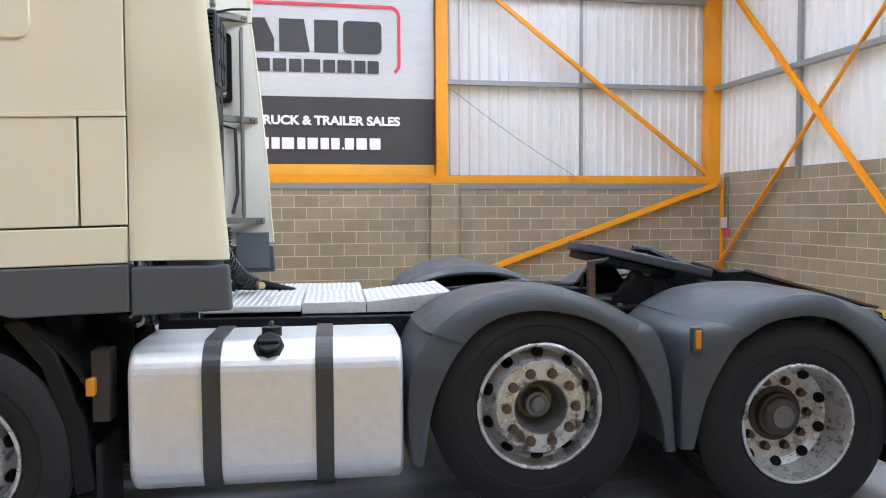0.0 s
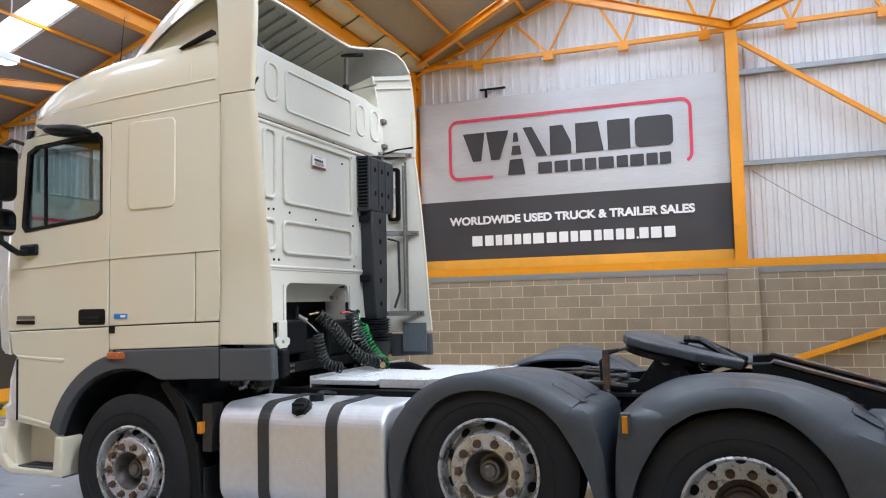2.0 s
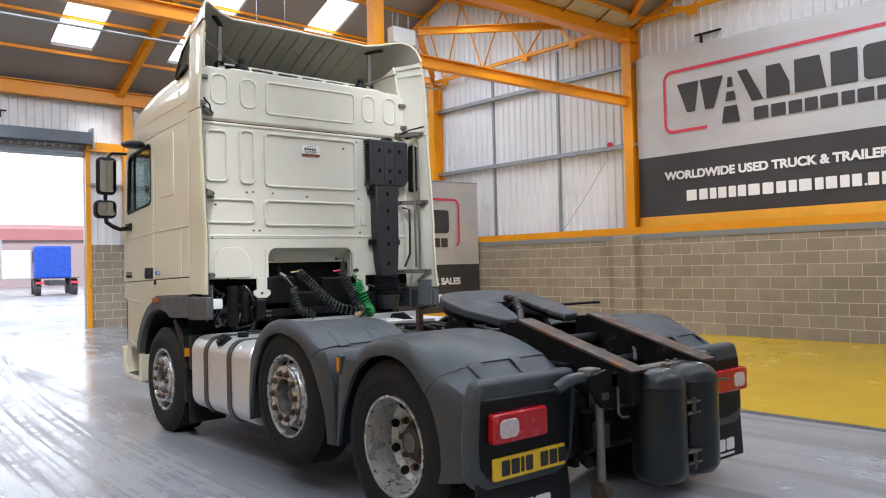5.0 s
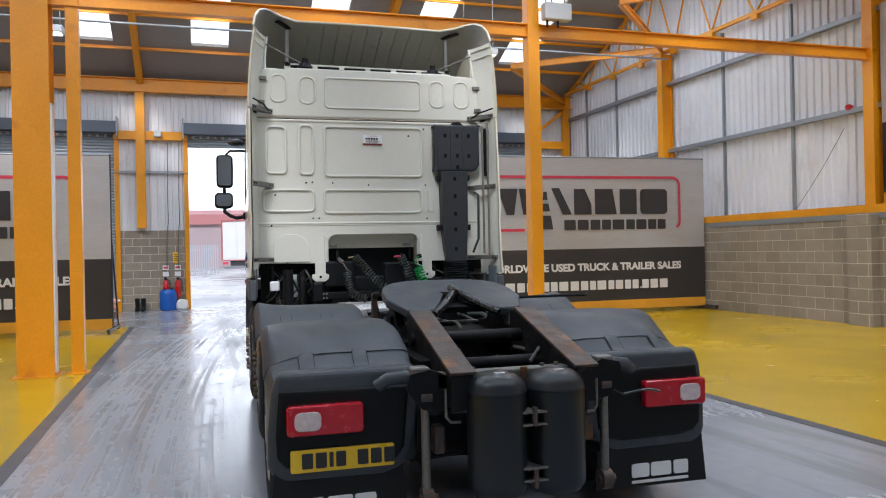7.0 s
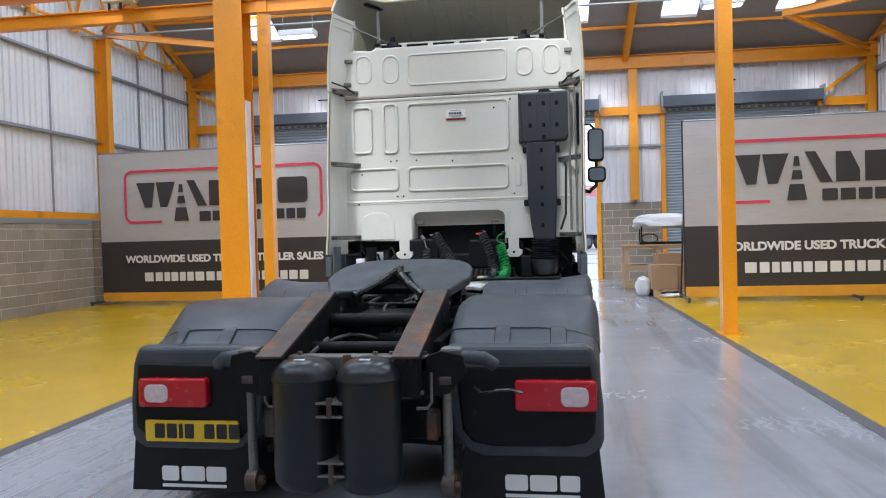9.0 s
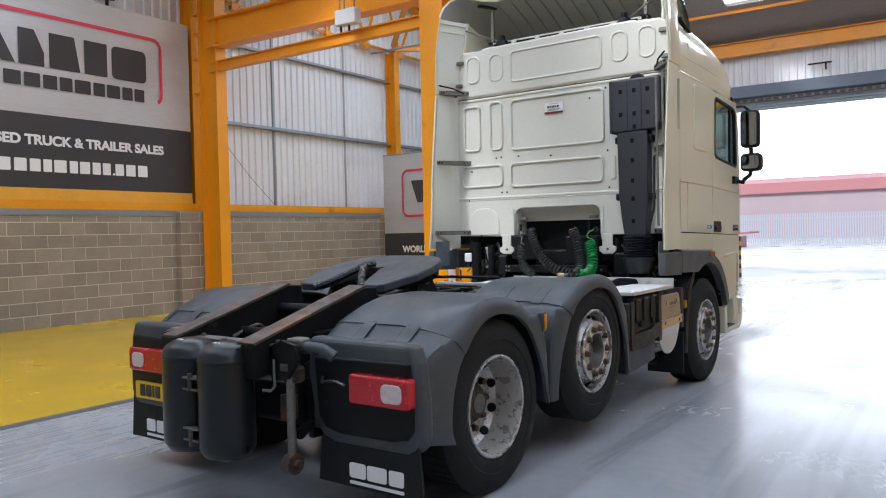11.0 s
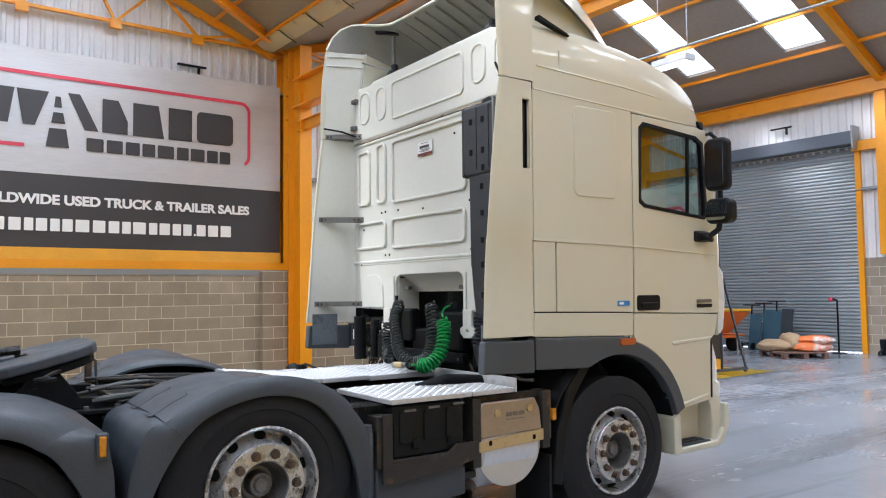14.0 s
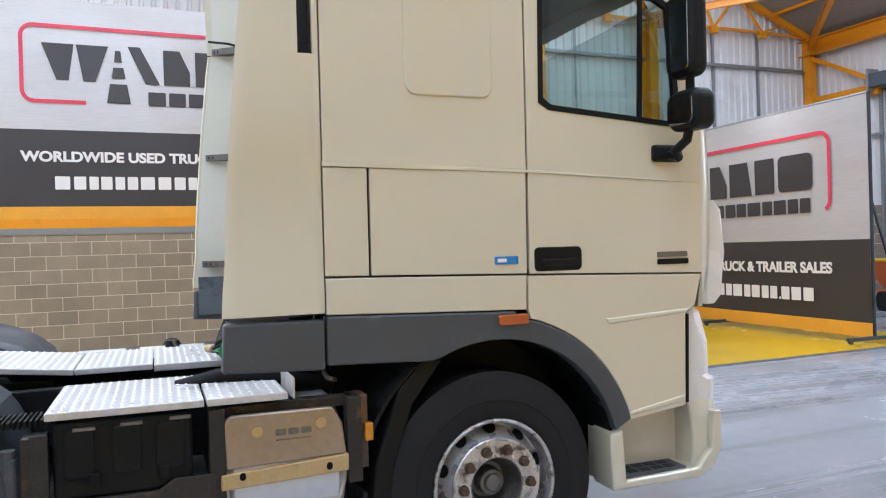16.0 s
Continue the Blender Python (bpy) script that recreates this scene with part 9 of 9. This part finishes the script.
tube(bm, [(0, 0, 1.24), (-0.08, 0, 1.28), (-0.14, 0, 1.27)], 0.022, 8)
part("pole", bm, BLACK, po)
bm = bmesh.new()
cyl(bm, (-0.13, 0, 1.23), (-0.17, 0, 1.30), 0.05, 12)
part("head", bm, REDP, po, "red-tipped head")
part("foot", block(-0.12, 0.12, -0.12, 0.12, 0, 0.02), BLACK, po)

# wall fittings beside the doorway
dr = thing("blue_drum", "blue plastic drum standing against the block wall", "drum", m=pose(-3.07, 18.88, 0))
bm = bmesh.new()
lathe(bm, [(0.0, 0.0), (0.19, 0.0), (0.22, 0.03), (0.23, 0.12), (0.225, 0.3), (0.23, 0.46), (0.21, 0.54), (0.17, 0.58), (0.0, 0.58)], pose(0, 0, 0, 90), 28)
part("barrel", bm, DRUM, dr)
for x in (-0.09, 0.09):
    bm = bmesh.new()
    cyl(bm, (x, 0, 0.575), (x, 0, 0.61), 0.035, 12)
    part("bung", bm, BLACK, dr, "dark bung cap")
solid("white_sack", lumpy(0.16, 0.13, 0.17, 3), WRAP, "white plastic sack slumped beside the drum", "sack", m=pose(-2.70, 18.86, 0))
bt = thing("rubber_boots", "pair of black rubber boots against the wall", "boots", m=pose(-3.80, 18.92, 0))
for x in (-0.08, 0.08):
    bm = loft([[(x + a * w, b * d + o, z) for a, b in ((-1, -1), (1, -1), (1, 1), (-1, 1))] for w, d, o, z in ((0.05, 0.13, -0.05, 0), (0.052, 0.13, -0.05, 0.07), (0.05, 0.06, 0.02, 0.12), (0.065, 0.07, 0.02, 0.36))], True)
    part("boot", bm, BLACK, bt, "", 0.02)
for x in (-3.14, -2.82):
    ex = thing("fire_extinguisher", "red fire extinguisher hung on the block wall", "extinguisher", "fire extinguishers", m=pose(x, 19.05, 0.36))
    bm = bmesh.new()
    lathe(bm, [(0.0, 0.0), (0.075, 0.0), (0.08, 0.02), (0.08, 0.38), (0.06, 0.44), (0.025, 0.47), (0.025, 0.5), (0.0, 0.5)], pose(0, 0, 0, 90), 20)
    part("cylinder", bm, RED, ex)
    part("valve", block(-0.03, 0.03, -0.06, 0.05, 0.49, 0.54), BLACK, ex, "black valve and handle", 0.006)
    bm = bmesh.new()
    tube(bm, [(0.03, 0, 0.51), (0.11, 0, 0.45), (0.11, 0, 0.15)], 0.011, 6)
    part("hose", bm, BLACK, ex)
    for z in (0.58, 0.76):
        part("notice", block(-0.08, 0.08, 0.075, 0.085, z, z + 0.13), WHITEP, ex, "small white notice with red print")
    part("notice_bar", block(-0.06, 0.06, 0.072, 0.076, 0.80, 0.86), REDP, ex)
yn = thing("yellow_notice", "yellow safety notice fixed to the wall", "notice", m=pose(-2.86, 19.14, 1.32))
part("sheet", block(-0.08, 0.08, 0, 0.006, 0, 0.3), YLID, yn)
for k in range(4):
    part("text_bar", block(-0.06, 0.06 - 0.02 * (k % 2), -0.003, 0.0, 0.05 + 0.055 * k, 0.07 + 0.055 * k), INK, yn)
for x, top in ((-3.10, 4.7), (-2.80, 4.7)):
    bm = bmesh.new()
    tube(bm, [(x, 19.13, 1.15), (x + 0.01, 19.13, 2.1), (x + 0.06, 19.08, 2.5), (x + 0.05, 19.10, 3.2), (x + 0.08, 19.08, top)], 0.012, 6)
    solid("conduit", bm, GALVB, "grey cable conduit running up the wall", "conduit", "conduits")
bm = bmesh.new()
box(bm, -3.36, -3.18, 18.84, 19.1, 4.84, 5.02)
solid("control_box", bm, BOX, "white door control box on the orange beam", "control box", bevel=0.01)
bl = thing("bollard", "black and yellow striped bollard outside the doorway", "bollard", m=pose(-2.66, 20.0, -0.012))
for k in range(9):
    bm = bmesh.new()
    cyl(bm, (0, 0, 0.13 * k), (0, 0, 0.13 * (k + 1)), 0.07, 14)
    part("band", bm, BANY if k % 2 else INK, bl)

# ceiling lights, boxes and small fittings on the frame
for x, y in ((4.28, 13.15), (-4.95, 13.15)):
    cl = thing("hanging_light", "white box-shaped light fitting hung from the roof", "light", "hanging lights", m=pose(x, y, 6.04))
    part("housing", block(-0.42, 0.42, -0.16, 0.16, 0.0, 0.14), BOX, cl, "white housing", 0.02)
    part("diffuser", block(-0.38, 0.38, -0.13, 0.13, -0.02, 0.0), emitter("lamp_diffuser", (1.0, 1.0, 0.97), 2.5) if "lamp_diffuser" not in bpy.data.materials else bpy.data.materials["lamp_diffuser"], cl, "glowing diffuser", 0.008)
    for xx in (-0.35, 0.35):
        bm = bmesh.new()
        cyl(bm, (xx, 0, 0.13), (xx, 0, roof_z(13.1) - 6.04), 0.008, 6)
        part("hanger", bm, GALV, cl)
bm = bmesh.new()
cyl(bm, (CL + 0.3, 13.2, 6.3), (CR - 0.3, 13.2, 6.3), 0.025, 10)
solid("conduit", bm, GALV, "grey conduit carrying the hanging lights", "conduit", m=B)
for x, y, z in ((3.72, VALLEY - 0.12, 5.0), (-5.2, VALLEY - 0.02, 5.0)):
    jb = thing("junction_box", "pale grey switch box with pipes fixed to the beam", "junction box", m=B @ pose(x, y, z))
    part("case", block(-0.15, 0.30, -0.12, 0.05, 0.0, 0.26), BOX, jb, "", 0.02)
    for xx in (-0.10, 0.0, 0.22):
        bm = bmesh.new()
        cyl(bm, (xx, -0.03, 0.25), (xx, -0.03, 0.5), 0.014, 8)
        part("pipe", bm, GALVB, jb)
    for xx in (-0.08, 0.1):
        bm = bmesh.new()
        cyl(bm, (xx, -0.03, -0.1), (xx, -0.03, 0.0), 0.02, 8)
        part("gland", bm, BLACK, jb)
for m in (B @ pose(CR - 0.16, 7.68, 4.05), B @ pose(CL + 0.16, 8.3, 4.05)):
    be = thing("alarm_bell", "small red alarm sounder on the cladding rail", "alarm", "alarm sounders", m=m)
    bm = bmesh.new()
    lathe(bm, [(0.0, -0.06), (0.05, -0.05), (0.06, 0.0), (0.05, 0.05), (0.0, 0.06)], pose(0, 0, 0, 0, 0, 90), 16)
    part("dome", bm, RED, be)
for m in (B @ pose(CR - 0.10, 5.3, 5.98, 0, 0, 90), B @ pose(CL + 0.10, 5.5, 5.98, 0, 0, 90), B @ pose(-5.4, YF - 0.12, 5.62), B @ pose(6.3, YF - 0.12, 5.62), B @ pose(0.45, YF - 0.12, 5.62)):
    br = thing("wall_bracket", "short dark strip bracket fixed high on the cladding", "bracket", "wall brackets", m=m)
    part("strip", block(-0.28, 0.28, -0.04, 0.02, 0.0, 0.035), STEEL, br, "", 0.004)
    part("plate", block(0.12, 0.16, -0.02, 0.03, -0.16, 0.0), STEEL, br)
# sockets and conduit in the rear corner
sk = thing("socket_box", "white and red power sockets with conduit in the corner", "socket", m=B @ pose(9.78, YB + 0.03, 1.04))
part("case", block(-0.06, 0.06, 0, 0.08, 0.08, 0.30), BOX, sk, "", 0.01)
part("red_socket", block(-0.16, -0.04, 0, 0.08, -0.06, 0.06), REDP, sk, "red socket", 0.01)
for x in (-0.02, -0.14):
    bm = bmesh.new()
    cyl(bm, (x, 0.03, 0.05), (x, 0.03, 1.10), 0.014, 8)
    part("conduit", bm, GALVB, sk)
# slack wires across the cladding bays
for m, p, q in ((B, (CR - 0.06, 0.3, 3.85), (CR - 0.06, -2.2, 2.2)), (B, (CR - 0.06, 7.9, 3.7), (CR - 0.06, 9.2, 2.2)), (B, (CL + 0.06, 8.3, 3.6), (CL + 0.06, 9.8, 2.2))):
    bm = bmesh.new()
    tube(bm, [Vector(p).lerp(Vector(q), k / 6) - Vector((0, 0, 0.06 * math.sin(k / 6 * math.pi))) for k in range(7)], 0.006, 5)
    solid("wire", bm, GALVB, "thin slack wire across the cladding", "wire", m=m)

# ---------- blockwork, piece by piece ----------
def block_mesh(name, w, h, d=0.03):
    bm = bmesh.new()
    c = 0.0025
    lo = [(0, 0, 0), (w, 0, 0), (w, 0, h), (0, 0, h)]
    mid = [(x, -d + c, z) for x, _, z in lo]
    top = [(min(max(x, c), w - c), -d, min(max(z, c), h - c)) for x, _, z in lo]
    rings = [[bm.verts.new(p) for p in r] for r in (lo, mid, top)]
    for a, b in zip(rings, rings[1:]):
        for i in range(4):
            bm.faces.new((a[i], a[(i + 1) % 4], b[(i + 1) % 4], b[i]))
    bm.faces.new(rings[2])
    return mesh_of(bm, name)


FULL = {}


def lay(parent, m, length, height, limit=300, start=0.0, d=0.005):
    """Courses of 440 x 215 mm blocks on a face: m's x runs along it and -y comes out of it."""
    n = 0
    rest = []
    z, row = 0.004, 0
    spots = []
    while z < height - 0.03:
        h = min(0.2095, height - z)
        x = 0.004 - (0.225 if row % 2 else 0.0)
        while x < length - 0.02:
            a, b = max(x, 0.0), min(x + 0.4345, length)
            if b - a > 0.03:
                spots.append((a, z, b - a, h))
            x += 0.45
        z += 0.225
        row += 1
    spots.sort(key=lambda s: abs(s[0] - start))
    for a, z, w, h in spots:
        key = (round(w, 3), round(h, 3))
        if key not in FULL:
            FULL[key] = block_mesh("block", w, h, d)
            FULL[key].materials.append(BLOCK)
        if n < limit:
            ob = new("block", FULL[key])
            ob.parent = parent
            ob.matrix_local = m @ pose(a, 0, z)
            n += 1
        else:
            rest.append((a, z, w, h))
    if rest:
        bm = bmesh.new()
        for a, z, w, h in rest:
            box(bm, a, a + w, -d, 0, z, z + h, m)
        p = part("far_blocks", bm, BLOCKS, parent)
        p["kind"] = "stuff"


TOPZ = SILL - 0.12
lay(wall_right, pose(XR, YF, 0, 0, 0, -90), YF - YB, TOPZ, 300, 16.5)
lay(wall_left, pose(XL, YB, 0, 0, 0, 90), YF - YB, TOPZ, 300, 9.5)
lay(wall_rear, pose(XR, YB, 0, 0, 0, 180), XR - BACK[1], FSILL - 0.05, 300, 0.0)
for x0, x1 in ((SH_L[1], DOOR[0]), (DOOR[1], SH_R[0]), (XL, SH_L[0]), (SH_R[1], XR)):
    lay(wall_front, pose(x0, YF, 0), x1 - x0, FSILL - 0.05, 80)
for ob in [o for o in scene.objects if o.name.split(".")[0] == "block_pier"]:
    us, vs = [v.co.x for v in ob.data.vertices], [v.co.y for v in ob.data.vertices]
    u0, u1, v0, v1 = min(us), max(us), min(vs), max(vs)
    if u0 > 0:
        lay(ob, pose(u0, v1, 0, 0, 0, -90), v1 - v0, SILL - 0.04, 60)
    else:
        lay(ob, pose(u1, v0, 0, 0, 0, 90), v1 - v0, SILL - 0.04, 60)
    lay(ob, pose(u0, v0, 0), u1 - u0, SILL - 0.04, 20)
    lay(ob, pose(u1, v1, 0, 0, 0, 180), u1 - u0, SILL - 0.04, 20)
